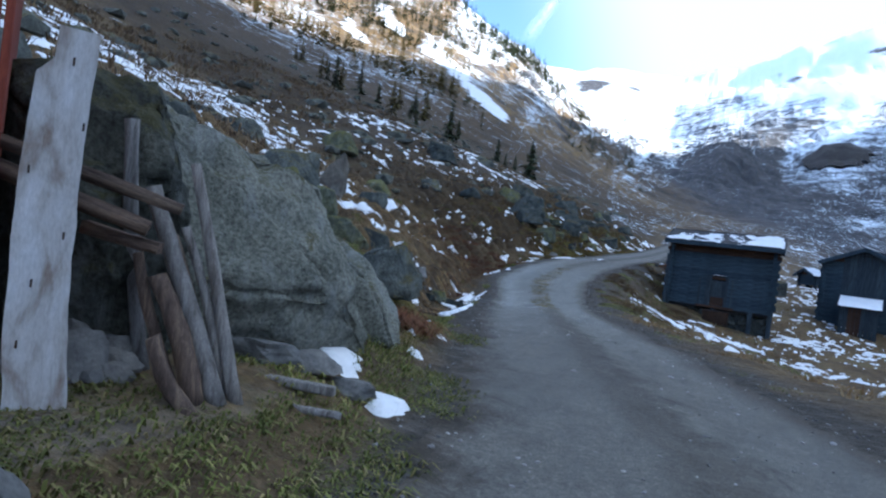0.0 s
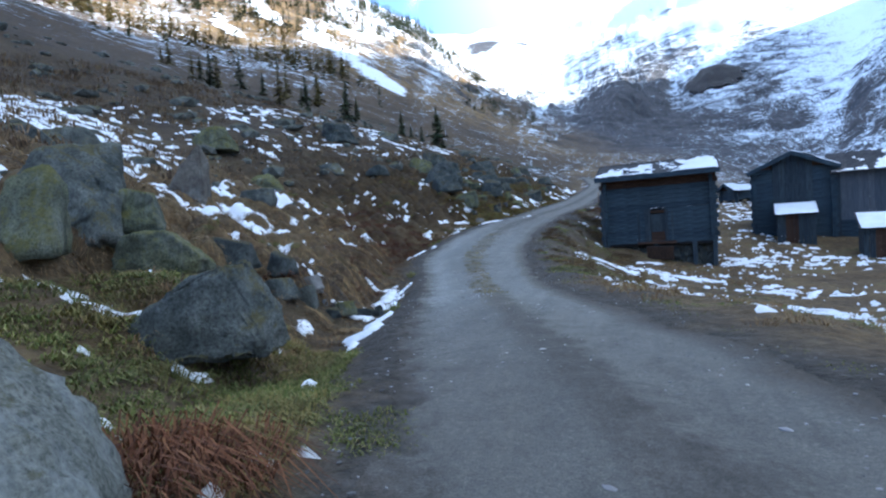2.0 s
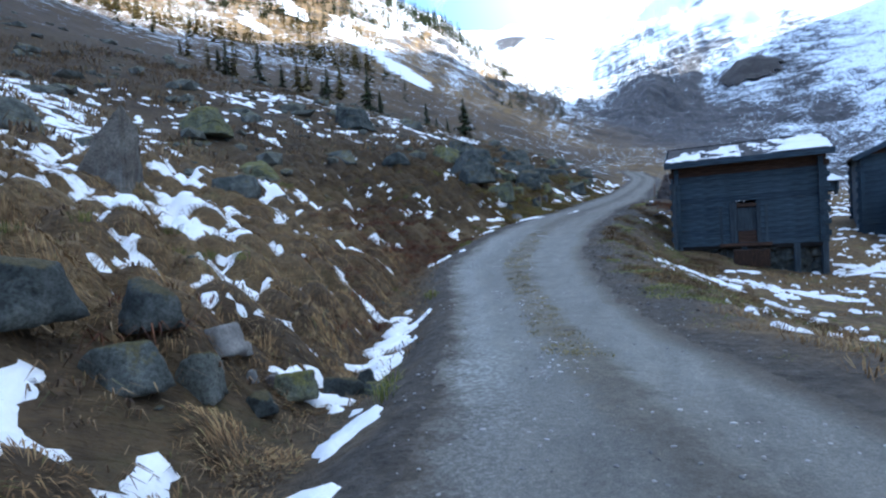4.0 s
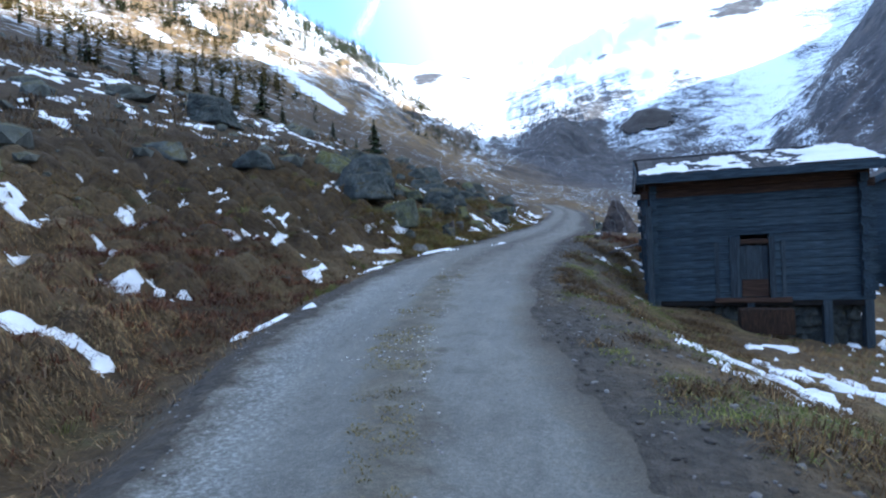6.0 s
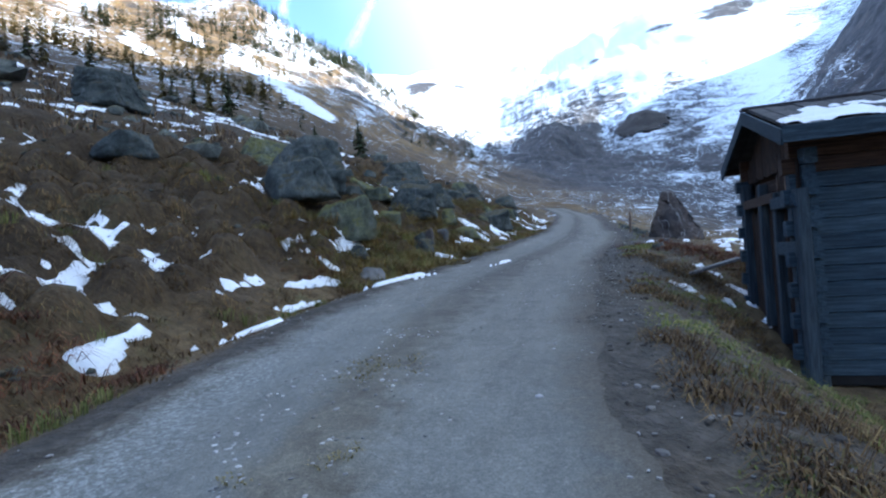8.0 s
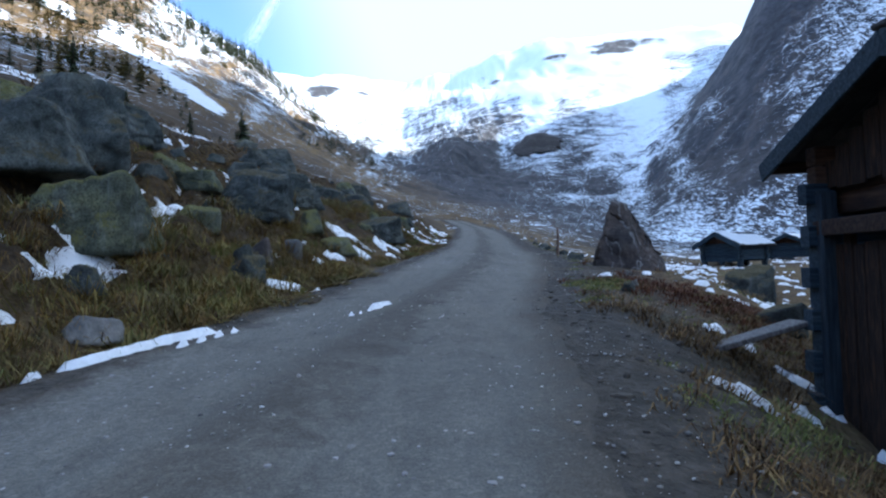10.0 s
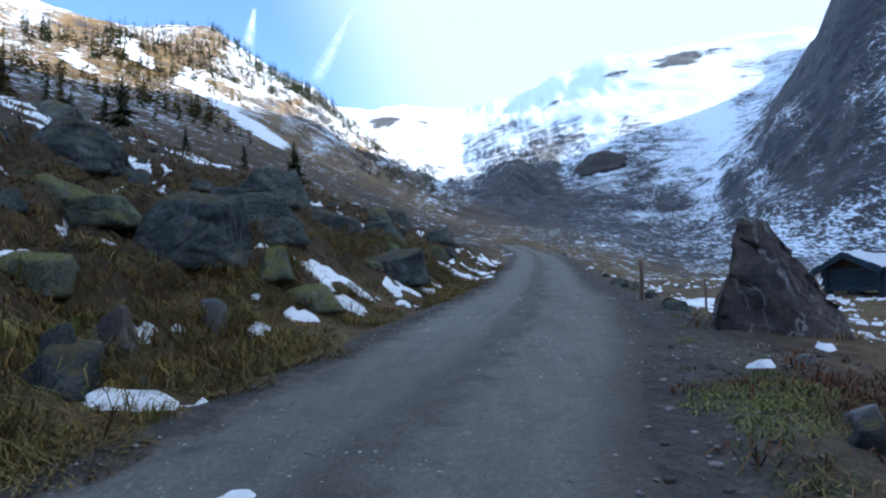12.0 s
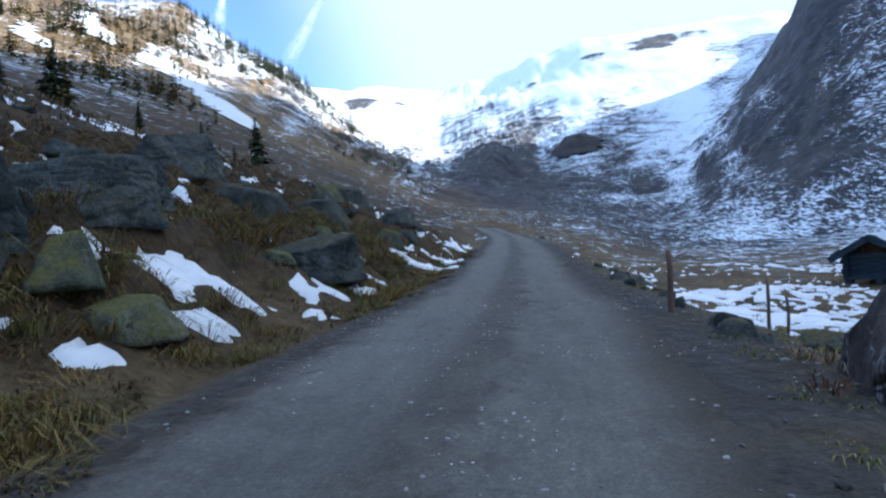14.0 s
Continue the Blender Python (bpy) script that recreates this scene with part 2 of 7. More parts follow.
def ground_material():
    """Turf, heath, scree, rock and thin snow on the open ground; the share of each follows height, steepness and noise."""
    m, t, b = nodes_of("mountain_ground", 0.95)
    geo = t.nodes.new("ShaderNodeNewGeometry")
    sp = t.nodes.new("ShaderNodeSeparateXYZ")
    t.links.new(geo.outputs["Position"], sp.inputs[0])
    sn = t.nodes.new("ShaderNodeSeparateXYZ")
    t.links.new(geo.outputs["Normal"], sn.inputs[0])
    n_huge, n_big, n_mid, n_small = noise_tex(t, 0.006, 5, 0.6), noise_tex(t, 0.045, 10, 0.7, warp=0.6), noise_tex(t, 0.5, 8, 0.72), noise_tex(t, 6.0, 7, 0.7)
    streak = noise_tex(t, 0.11, 9, 0.7, (1.0, 1.0, 0.25), warp=0.8)
    n_far = noise_tex(t, 0.17, 8, 0.75, (1.7, 0.65, 1.4), warp=0.4)
    n_fine = noise_tex(t, 0.5, 8, 0.75, (1.7, 0.6, 1.4))
    ln = t.nodes.new("ShaderNodeVectorMath")
    ln.operation = "LENGTH"
    t.links.new(geo.outputs["Position"], ln.inputs[0])
    km = mth(t, "MULTIPLY", ln.outputs["Value"], 0.001)
    far = ramp(t, km, [(0.05, (0, 0, 0)), (0.2, (1, 1, 1))])
    off = ramp(t, km, [(0.03, (0, 0, 0)), (0.055, (1, 1, 1))])
    turf = ramp(t, n_mid, [(0.28, (0.0522, 0.038, 0.0216)), (0.43, (0.104, 0.07, 0.036)), (0.57, (0.157, 0.107, 0.05)), (0.75, (0.1, 0.11, 0.0432))])
    turf = mix(t, 1.0, turf, ramp(t, n_small, [(0.25, (0.35, 0.35, 0.36)), (0.5, (1, 1, 1)), (0.75, (1.55, 1.5, 1.4))]), "MULTIPLY")
    slope = ramp(t, n_big, [(0.3, (0.05, 0.042, 0.028)), (0.45, (0.14, 0.092, 0.04)), (0.58, (0.24, 0.15, 0.052)), (0.72, (0.1, 0.1, 0.06))])
    slope = mix(t, 1.0, slope, ramp(t, n_mid, [(0.3, (0.4, 0.4, 0.42)), (0.6, (1.2, 1.18, 1.15))]), "MULTIPLY")
    # scree blocks strewn over the far slopes
    scree = mix(t, 1.0, ramp(t, n_fine, [(0.5, (0, 0, 0)), (0.57, (0.75, 0.75, 0.75))]), ramp(t, n_far, [(0.36, (0, 0, 0)), (0.5, (1, 1, 1))]), "MULTIPLY")
    slope = mix(t, scree, slope, (0.042, 0.044, 0.046))
    soil = mix(t, far, turf, slope)
    rock = ramp(t, n_big, [(0.3, (0.024, 0.026, 0.032)), (0.5, (0.055, 0.058, 0.068)), (0.7, (0.11, 0.112, 0.122))])
    rock = mix(t, 1.0, rock, ramp(t, n_far, [(0.3, (0.45, 0.45, 0.46)), (0.5, (0.95, 0.95, 0.95)), (0.7, (1.5, 1.48, 1.45))]), "MULTIPLY")
    # bare rock on steep ground, on the shaded side and at the valley head
    east = ramp(t, mth(t, "ADD", mth(t, "MULTIPLY", sp.outputs["X"], 0.001), mth(t, "MULTIPLY", sp.outputs["Y"], 0.00035)), [(0.03, (0, 0, 0)), (0.16, (0.9, 0.9, 0.9))])
    steep = mth(t, "ADD", sn.outputs["Z"], mth(t, "MULTIPLY", mth(t, "SUBTRACT", n_big, 0.5), 0.9))
    rocky = ramp(t, steep, [(0.62, (1, 1, 1)), (0.8, (0, 0, 0))])
    rocky = mix(t, 1.0, mix(t, 1.0, rocky, east, "LIGHTEN"), far, "MULTIPLY")
    col = mix(t, rocky, soil, rock)
    # darker brown on the upper bank, out to 260 m, and in the peaty ditch
    bank_brown = t.nodes.new("ShaderNodeAttribute")
    bank_brown.attribute_name = "bank_brown"
    col = mix(t, mth(t, "MULTIPLY", bank_brown.outputs["Fac"], 0.68), col, (0.03, 0.02, 0.011))
    # trodden dirt along the track
    dirt = ramp(t, n_small, [(0.25, (0.03, 0.025, 0.019)), (0.5, (0.064, 0.054, 0.042)), (0.75, (0.12, 0.105, 0.086))])
    gravel = ramp(t, n_small, [(0.25, (0.034, 0.029, 0.024)), (0.5, (0.064, 0.056, 0.048)), (0.75, (0.115, 0.105, 0.093))])
    apron = ramp(t, mth(t, "ADD", mth(t, "MULTIPLY", sp.outputs["Y"], 0.02), mth(t, "MULTIPLY", n_mid, 0.12)), [(0.08, (0, 0, 0)), (0.2, (1, 1, 1))])
    dirt = mix(t, apron, dirt, gravel)
    va = t.nodes.new("ShaderNodeAttribute")
    va.attribute_name = "verge"
    col = mix(t, va.outputs["Fac"], col, dirt)
    # snow: more with height and up the valley, broken by noise at several sizes
    up = mth(t, "MULTIPLY", mth(t, "MINIMUM", sp.outputs["Z"], 400.0), 0.0003)
    sx = mth(t, "ADD", mth(t, "MULTIPLY", mth(t, "MINIMUM", mth(t, "MAXIMUM", sp.outputs["X"], -60.0), 200.0), 0.0003), mth(t, "MULTIPLY", mth(t, "MINIMUM", mth(t, "MAXIMUM", mth(t, "SUBTRACT", -70.0, sp.outputs["X"]), 0.0), 120.0), 0.0004))
    lie = t.nodes.new("ShaderNodeAttribute")
    lie.attribute_name = "snow_lie"
    sx = mth(t, "ADD", sx, lie.outputs["Fac"])
    # the heath above the bank is nearly bare
    bare = mth(t, "MULTIPLY", ramp(t, mth(t, "MULTIPLY", sp.outputs["X"], -0.01), [(0.1, (0, 0, 0)), (0.2, (1, 1, 1))]), ramp(t, km, [(0.08, (1, 1, 1)), (0.2, (0, 0, 0))]))
    sx = mth(t, "SUBTRACT", sx, mth(t, "MULTIPLY", bare, 0.055))
    ice = mth(t, "MULTIPLY", mth(t, "MAXIMUM", mth(t, "SUBTRACT", sp.outputs["Y"], 1850.0), 0.0), 0.0006)
    cover = mth(t, "ADD", mth(t, "ADD", up, sx), mth(t, "MINIMUM", ice, 0.4))
    cover = mth(t, "ADD", cover, mth(t, "MULTIPLY", mth(t, "SUBTRACT", sn.outputs["Z"], 0.86), 0.5))
    patch = mth(t, "ADD", mth(t, "MULTIPLY", n_big, 0.17), mth(t, "ADD", mth(t, "ADD", mth(t, "MULTIPLY", n_fine, 0.62), mth(t, "MULTIPLY", n_far, 0.4)), mth(t, "MULTIPLY", n_huge, 0.12)))
    patch = mth(t, "ADD", patch, mth(t, "MULTIPLY", streak, 0.17))
    n_ice = noise_tex(t, 0.024, 9, 0.78, (1.0, 1.0, 1.6), warp=0.5)
    patch = mth(t, "ADD", patch, mth(t, "MULTIPLY", mth(t, "MULTIPLY", mth(t, "SUBTRACT", n_ice, 0.5), 0.55), ramp(t, km, [(0.45, (0, 0, 0)), (0.8, (1, 1, 1))])))
    s = mth(t, "ADD", patch, cover)
    snowy = ramp(t, s, [(0.815, (0, 0, 0)), (0.865, (1, 1, 1))])
    snowy = mix(t, 1.0, snowy, off, "MULTIPLY")
    col = mix(t, snowy, col, (0.79, 0.85, 0.92))
    t.links.new(col, b.inputs["Base Color"])
    bump(t, b, mth(t, "ADD", mth(t, "MULTIPLY", n_mid, 3.0), mth(t, "ADD", n_small, mth(t, "MULTIPLY", n_big, 30.0))), 0.8, 0.07)
    return m


def road_material():
    """Packed gravel: grey wheel tracks, a browner crown and sides, dark earth, pale gravel along the uphill edge,
    blotches and grit.
    """
    m, t, b = nodes_of("packed_gravel", 0.85)
    big, mid = noise_tex(t, 0.5, 5, 0.6, (1, 0.35, 1)), noise_tex(t, 2.6, 7, 0.68, warp=0.5)
    grit, coarse = noise_tex(t, 70, 3, 0.8), noise_tex(t, 22, 3, 0.75)
    long_run = noise_tex(t, 3.0, 6, 0.7, (1.0, 0.12, 1.0), warp=0.3)
    a = t.nodes.new("ShaderNodeAttribute")
    a.attribute_name = "across"
    dry = t.nodes.new("ShaderNodeAttribute")
    dry.attribute_name = "dry"
    wob = mth(t, "ADD", a.outputs["Fac"], mth(t, "ADD", mth(t, "MULTIPLY", mth(t, "SUBTRACT", mid, 0.5), 0.24), mth(t, "MULTIPLY", mth(t, "SUBTRACT", big, 0.5), 0.14)))
    side = ramp(t, wob, [(0.03, (1, 1, 1)), (0.12, (0.3, 0.3, 0.3)), (0.2, (0, 0, 0)), (0.4, (0.1, 0.1, 0.1)), (0.46, (0.8, 0.8, 0.8)), (0.55, (0.8, 0.8, 0.8)), (0.63, (0.1, 0.1, 0.1)), (0.84, (0.05, 0.05, 0.05)), (0.94, (0.7, 0.7, 0.7)), (1.0, (1, 1, 1))])
    track = ramp(t, big, [(0.3, (0.138, 0.137, 0.126)), (0.5, (0.176, 0.175, 0.162)), (0.7, (0.216, 0.214, 0.196))])
    track = mix(t, 1.0, track, ramp(t, mid, [(0.3, (0.78, 0.77, 0.76)), (0.5, (1, 1, 1)), (0.7, (1.12, 1.12, 1.12))]), "MULTIPLY")
    track = mix(t, 1.0, track, ramp(t, long_run, [(0.3, (0.8, 0.8, 0.81)), (0.52, (1, 1, 1)), (0.7, (1.12, 1.11, 1.09))]), "MULTIPLY")
    brown = ramp(t, mid, [(0.3, (0.085, 0.073, 0.054)), (0.5, (0.13, 0.113, 0.084)), (0.72, (0.18, 0.163, 0.126))])
    earthy = ramp(t, mid, [(0.3, (0.078, 0.075, 0.07)), (0.5, (0.118, 0.113, 0.105)), (0.72, (0.16, 0.153, 0.142))])
    verge = mix(t, dry.outputs["Fac"], earthy, brown)
    col = mix(t, side, track, verge)
    # pale gravel specks near the uphill edge
    pale = mth(t, "MULTIPLY", ramp(t, wob, [(0.02, (0, 0, 0)), (0.07, (1, 1, 1)), (0.2, (1, 1, 1)), (0.3, (0, 0, 0))]), ramp(t, coarse, [(0.45, (0, 0, 0)), (0.6, (1, 1, 1))]))
    col = mix(t, mth(t, "MULTIPLY", pale, mth(t, "MULTIPLY", dry.outputs["Fac"], 0.5)), col, (0.36, 0.37, 0.37))
    earth = ramp(t, mid, [(0.3, (0.042, 0.035, 0.027)), (0.5, (0.082, 0.07, 0.056)), (0.7, (0.13, 0.115, 0.096))])
    col = mix(t, ramp(t, wob, [(0.02, (1, 1, 1)), (0.14, (0, 0, 0)), (0.84, (0, 0, 0)), (0.98, (1, 1, 1))]), col, earth)
    col = mix(t, 1.0, col, ramp(t, grit, [(0.28, (0.6, 0.6, 0.6)), (0.5, (1, 1, 1)), (0.72, (1.45, 1.44, 1.42))]), "MULTIPLY")
    col = mix(t, 1.0, col, ramp(t, coarse, [(0.3, (0.78, 0.78, 0.78)), (0.55, (1, 1, 1)), (0.75, (1.4, 1.39, 1.37))]), "MULTIPLY")
    # darker and browner away from the middle stretch
    col = mix(t, 1.0, col, mix(t, dry.outputs["Fac"], (0.75, 0.69, 0.615), (1.03, 1.01, 0.95)), "MULTIPLY")
    t.links.new(col, b.inputs["Base Color"])
    t.links.new(mix(t, side, ramp(t, big, [(0.35, (0.66, 0.66, 0.66)), (0.65, (0.82, 0.82, 0.82))]), (0.95, 0.95, 0.95)), b.inputs["Roughness"])
    bump(t, b, mth(t, "ADD", mth(t, "MULTIPLY", mid, 1.5), mth(t, "ADD", grit, coarse)), 0.7, 0.014)
    return m


def trail_material():
    """Thin ice cloud: mostly clear, white where it is densest."""
    m, t, b = nodes_of("contrail_ice", 1.0)
    a = t.nodes.new("ShaderNodeAttribute")
    a.attribute_name = "fade"
    b.inputs["Base Color"].default_value = (0.9, 0.92, 0.95, 1)
    t.links.new(mth(t, "MULTIPLY", a.outputs["Fac"], ramp(t, noise_tex(t, 0.01, 4, 0.6), [(0.3, (0.35, 0.35, 0.35)), (0.6, (1, 1, 1))])), b.inputs["Alpha"])
    return m


M_TRAIL = trail_material()
M_GROUND, M_ROAD = ground_material(), road_material()

# ---- helpers for meshes ----
def part(name, bm, material, parent=None, label=""):
    """Links a bmesh as one mesh object, under a thing or a part if given."""
    me = bpy.data.meshes.new(name)
    bm.to_mesh(me)
    bm.free()
    me.materials.append(material)
    ob = new(name, me)
    if parent:
        ob.parent = parent
    if label:
        tagged(ob, label)
    return ob


def mesh_from(name, verts, faces, material, parent=None, smooth=False):
    """One mesh object from arrays of places and of faces with equally many corners."""
    me = bpy.data.meshes.new(name)
    verts, faces = np.asarray(verts, np.float32), np.asarray(faces, np.int32)
    k = faces.shape[1]
    me.vertices.add(len(verts))
    me.vertices.foreach_set("co", verts.ravel())
    me.loops.add(faces.size)
    me.loops.foreach_set("vertex_index", faces.ravel())
    me.polygons.add(len(faces))
    me.polygons.foreach_set("loop_start", np.arange(0, faces.size, k, dtype=np.int32))
    me.polygons.foreach_set("use_smooth", np.full(len(faces), smooth))
    me.update(calc_edges=True)
    me.validate()
    me.materials.append(material)
    ob = new(name, me)
    if parent:
        ob.parent = parent
    return ob


def empty(name, m, label, category, group=""):
    ob = new(name)
    ob.empty_display_size = 0.2
    ob.matrix_world = m
    return tagged(ob, label, category, group)


def vnoise(x, y, seed=0):
    """Smooth value noise in the plane, 0 to 1."""
    x, y = np.asarray(x, float), np.asarray(y, float)
    xi, yi = np.floor(x).astype(np.int64), np.floor(y).astype(np.int64)
    u, v = x - xi, y - yi
    u, v = u * u * u * (u * (6 * u - 15) + 10), v * v * v * (v * (6 * v - 15) + 10)

    def h(a, b):
        n = (a * 374761393 + b * 668265263 + seed * 974711) & 0x7FFFFFFF
        n = ((n ^ (n >> 13)) * 1274126177) & 0x7FFFFFFF
        n = ((n ^ (n >> 11)) * 668265263) & 0x7FFFFFFF
        return ((n ^ (n >> 16)) & 0xFFFFF) / 0xFFFFF

    return (h(xi, yi) * (1 - u) + h(xi + 1, yi) * u) * (1 - v) + (h(xi, yi + 1) * (1 - u) + h(xi + 1, yi + 1) * u) * v


def fbm(x, y, size, octaves=5, seed=0, gain=0.5):
    total, amp, norm = 0.0, 1.0, 0.0
    for o in range(octaves):
        k = 2.03**o / size
        total = total + amp * (vnoise(np.asarray(x) * k + 17.3 * o, np.asarray(y) * k - 9.1 * o, seed + o) - 0.5)
        norm += amp
        amp *= gain
    return total / norm


def step(a, b, x):
    s = np.clip((np.asarray(x, float) - a) / (b - a), 0, 1)
    return s * s * (3 - 2 * s)


def cell_rand(a, b, seed):
    """An even random number for each cell of a grid."""
    n = (a * 374761393 + b * 668265263 + seed * 974711) & 0x7FFFFFFF
    n = ((n ^ (n >> 13)) * 1274126177) & 0x7FFFFFFF
    n = ((n ^ (n >> 11)) * 668265263) & 0x7FFFFFFF
    return ((n ^ (n >> 16)) & 0xFFFFF) / 0xFFFFF


HUMP = 0.66


def hump_of(i, j):
    """Middle, radius and height of the grass hummock in a cell."""
    cx, cy = (i + 0.15 + 0.7 * cell_rand(i, j, 3)) * HUMP, (j + 0.15 + 0.7 * cell_rand(i, j, 5)) * HUMP
    size = cell_rand(i, j, 9)
    rad = HUMP * (0.4 + 0.36 * size)
    return cx, cy, rad, (0.25 + 0.4 * size) * (cell_rand(i, j, 13) > 0.12)


def humps(x, y):
    """Height of the rounded hummocks of the bank."""
    i0, j0 = np.floor(x / HUMP).astype(np.int64), np.floor(y / HUMP).astype(np.int64)
    out = np.zeros(np.shape(x))
    for a in (-1, 0, 1):
        for b in (-1, 0, 1):
            cx, cy, rad, tall = hump_of(i0 + a, j0 + b)
            k = np.clip(1 - ((x - cx) ** 2 + (y - cy) ** 2) / rad**2, 0, 1)
            out = np.maximum(out, tall * k ** 0.6)
    return out


# ---- the lie of the land ----
# along the valley: y, road height, left edge, right edge
ROAD_Y = [-120, -60, -40, -33, -29, -26, -23, -18, -16, -12.5, -10, -7, -4, -1, 2, 5, 8, 10.5, 13, 18, 26, 36, 46, 60, 90]
ROAD_Z = [0.6, 0.45, 0.38, 0.32, 0.3, 0.28, 0.26, 0.19, 0.15, 0.17, 0.33, 0.58, 0.9, 1.2, 1.5, 1.8, 2.05, 2.26, 2.46, 2.88, 3.55, 4.45, 5.35, 6.6, 9.2]
ROAD_L = [24, 9.5, 3.4, 1.9, 0.75, -0.3, -1.4, -2.9, -3.6, -5.0, -6.0, -6.5, -6.7, -6.7, -6.3, -5.3, -4.85, -4.6, -4.1, -3.5, -3.1, -2.8, -2.9, -4.6, -9]
ROAD_R = [30, 15.0, 8.0, 6.2, 4.6, 3.3, 2.2, -0.2, -0.7, -1.5, -2.0, -2.4, -2.6, -2.45, -2.25, -1.9, -1.3, -0.75, -0.75, -0.7, -0.2, 0.0, -0.2, -2.2, -6.4]
# drop of the ground on the valley side of the road
DROP_Y = [-60, -30, -24, -16, -9, -4, 0, 3, 6, 9, 11, 14, 20, 40]
DROP_A = [0.6, 0.35, 0.35, 0.8, 1.25, 1.55, 1.55, 1.0, 0.45, 0.4, 0.8, 1.3, 1.5, 1.6]
# far land: rise in degrees over the eye, by bearing (down) and distance (across)
FAR_D = [30, 60, 110, 250, 500, 900, 1500, 2400, 3600]
FAR_AZ = [-180, -130, -100, -70, -52, -40, -36, -30, -25, -20, -15, -10, -5, 0, 5, 10, 15, 19, 23.4, 27.4, 31, 35.5, 45, 60, 90, 130, 180]
FAR_EL = [
    "-2 0 1 3 8 14 16 15 12", "8 10 12 16 21 24 22 20 15", "20 22.5 23.5 25 27 27 25 22 16", "20 22 23 25 28 27 25 22 16",
    "16.5 18 19 21 26 26 24 22 16", "12.5 14.8 16.5 19 24.3 24 22 20 15", "11 13.5 15.5 18.5 24.4 24 22 20 15", "8.5 11 13.5 17.5 23 25.0 23 20 16",
    "6 9 11.5 16 21 22.6 21 19 16", "4 7 10 13.5 18 20.3 19.3 19 17", "3 6 8.2 11 14 16 15 18.8 17", "2.5 5 6.6 8.4 11 13 13.3 19 17.5",
    "2 4.3 5 6.2 9 11 12.5 18.5 17.5", "1.8 3.9 4.4 5 7.5 11.6 14 18.6 17.5", "0 2.2 2.8 4 7 10.5 15 20.3 18", "-2 0.2 1 2.9 6.5 10.8 16 21.5 19",
    "-4 -1.4 -0.4 1.6 6 10.8 16 21.3 19", "-4.5 -1.7 -0.8 1.4 7 10 16 21.2 19", "-5 -2 -1 1.2 12.3 13.0 15.5 21 19", "-5.5 -2.3 -1.1 1.4 17.3 18.6 17 20.6 19",
    "-4.5 -2 -1 1.6 22.3 24.5 21 17 15", "-4.5 -2 -1 1.8 24 29 25 18 14", "-4.5 -2 -1 2.2 24 32 29 20 14", "-6 -3 -1.5 3 24 34 29 20 14",
    "-6 -3 -1.6 3 22 34 31 24 16", "-5 -2.5 -1.2 2.5 18 29 26 20 14", "-2 0 1 3 8 14 16 15 12"]
FAR_TABLE = np.array([[float(v) for v in row.split()] for row in FAR_EL])
EYE0 = (-2.0, -12.0, 1.9)


def far_height(x, y):
    dx, dy = x - EYE0[0], y - EYE0[1]
    d = np.maximum(np.hypot(dx, dy), 1.0)
    az = np.degrees(np.arctan2(dx, dy))
    i = np.clip(np.searchsorted(FAR_AZ, az) - 1, 0, len(FAR_AZ) - 2)
    a0, a1 = np.array(FAR_AZ, float)[i], np.array(FAR_AZ, float)[i + 1]
    u = np.clip((az - a0) / (a1 - a0), 0, 1)
    ld, lk = np.log(d), np.log(np.array(FAR_D, float))
    j = np.clip(np.searchsorted(lk, ld) - 1, 0, len(lk) - 2)
    v = np.clip((ld - lk[j]) / (lk[j + 1] - lk[j]), 0, 1)
    e = (FAR_TABLE[i, j] * (1 - v) + FAR_TABLE[i, j + 1] * v) * (1 - u) + (FAR_TABLE[i + 1, j] * (1 - v) + FAR_TABLE[i + 1, j + 1] * v) * u
    h = EYE0[2] + d * np.tan(np.radians(e))
    wild = step(90, 600, d)
    # gullies and crags on the mountains
    ridged = 0.5 - np.abs(fbm(x, y, 90, 6, 11, 0.55)) * 2.2
    crag = np.minimum(d, 700.0)
    ridged3 = 0.5 - np.abs(fbm(x, y, 150, 6, 19, 0.62)) * 2.0
    ridged2 = 0.5 - np.abs(fbm(x, y, 34, 5, 13, 0.6)) * 2.2
    crag = crag * (1 - 0.7 * step(1000, 1700, d))
    h = h + wild * (crag * 0.03 * ridged + crag * 0.016 * ridged2 + d * 0.035 * fbm(x, y, 260, 5, 4) + step(300, 600, d) * step(10, 25, az) * 24 * (ridged3 - 0.3)) - wild * crag * 0.014
    # gullies running down the shaded mountain
    gul = step(15, 24, az) * step(260, 480, d) * (1 - step(900, 1300, d))
    h = h + gul * d * (0.045 * fbm(az, np.log(d) * 4, 2.6, 5, 15, 0.6) + 0.02 * fbm(az, np.log(d) * 12, 0.8, 4, 16))
    # a pointed moraine and a dark knoll before the glacier
    def knob(az0, d0, wide, deep, tall):
        return tall * np.exp(-(((az - az0) / wide) ** 2) - ((d - d0) / deep) ** 2)
    heap = np.clip(1 - np.hypot((az - 0.1) / 5.0, (d - 780) / 230), 0, 1)
    h = h + 48 * heap ** 0.9 - 8 * step(0, 0.3, heap) + knob(8.8, 980, 2.6, 70, 9) - knob(5.4, 1000, 1.6, 150, 16)
    return h + step(40, 120, d) * (1 - wild) * fbm(x, y, 14, 5, 21) * 2.2


def road_at(y):
    return np.interp(y, ROAD_Y, ROAD_L), np.interp(y, ROAD_Y, ROAD_R), np.interp(y, ROAD_Y, ROAD_Z)


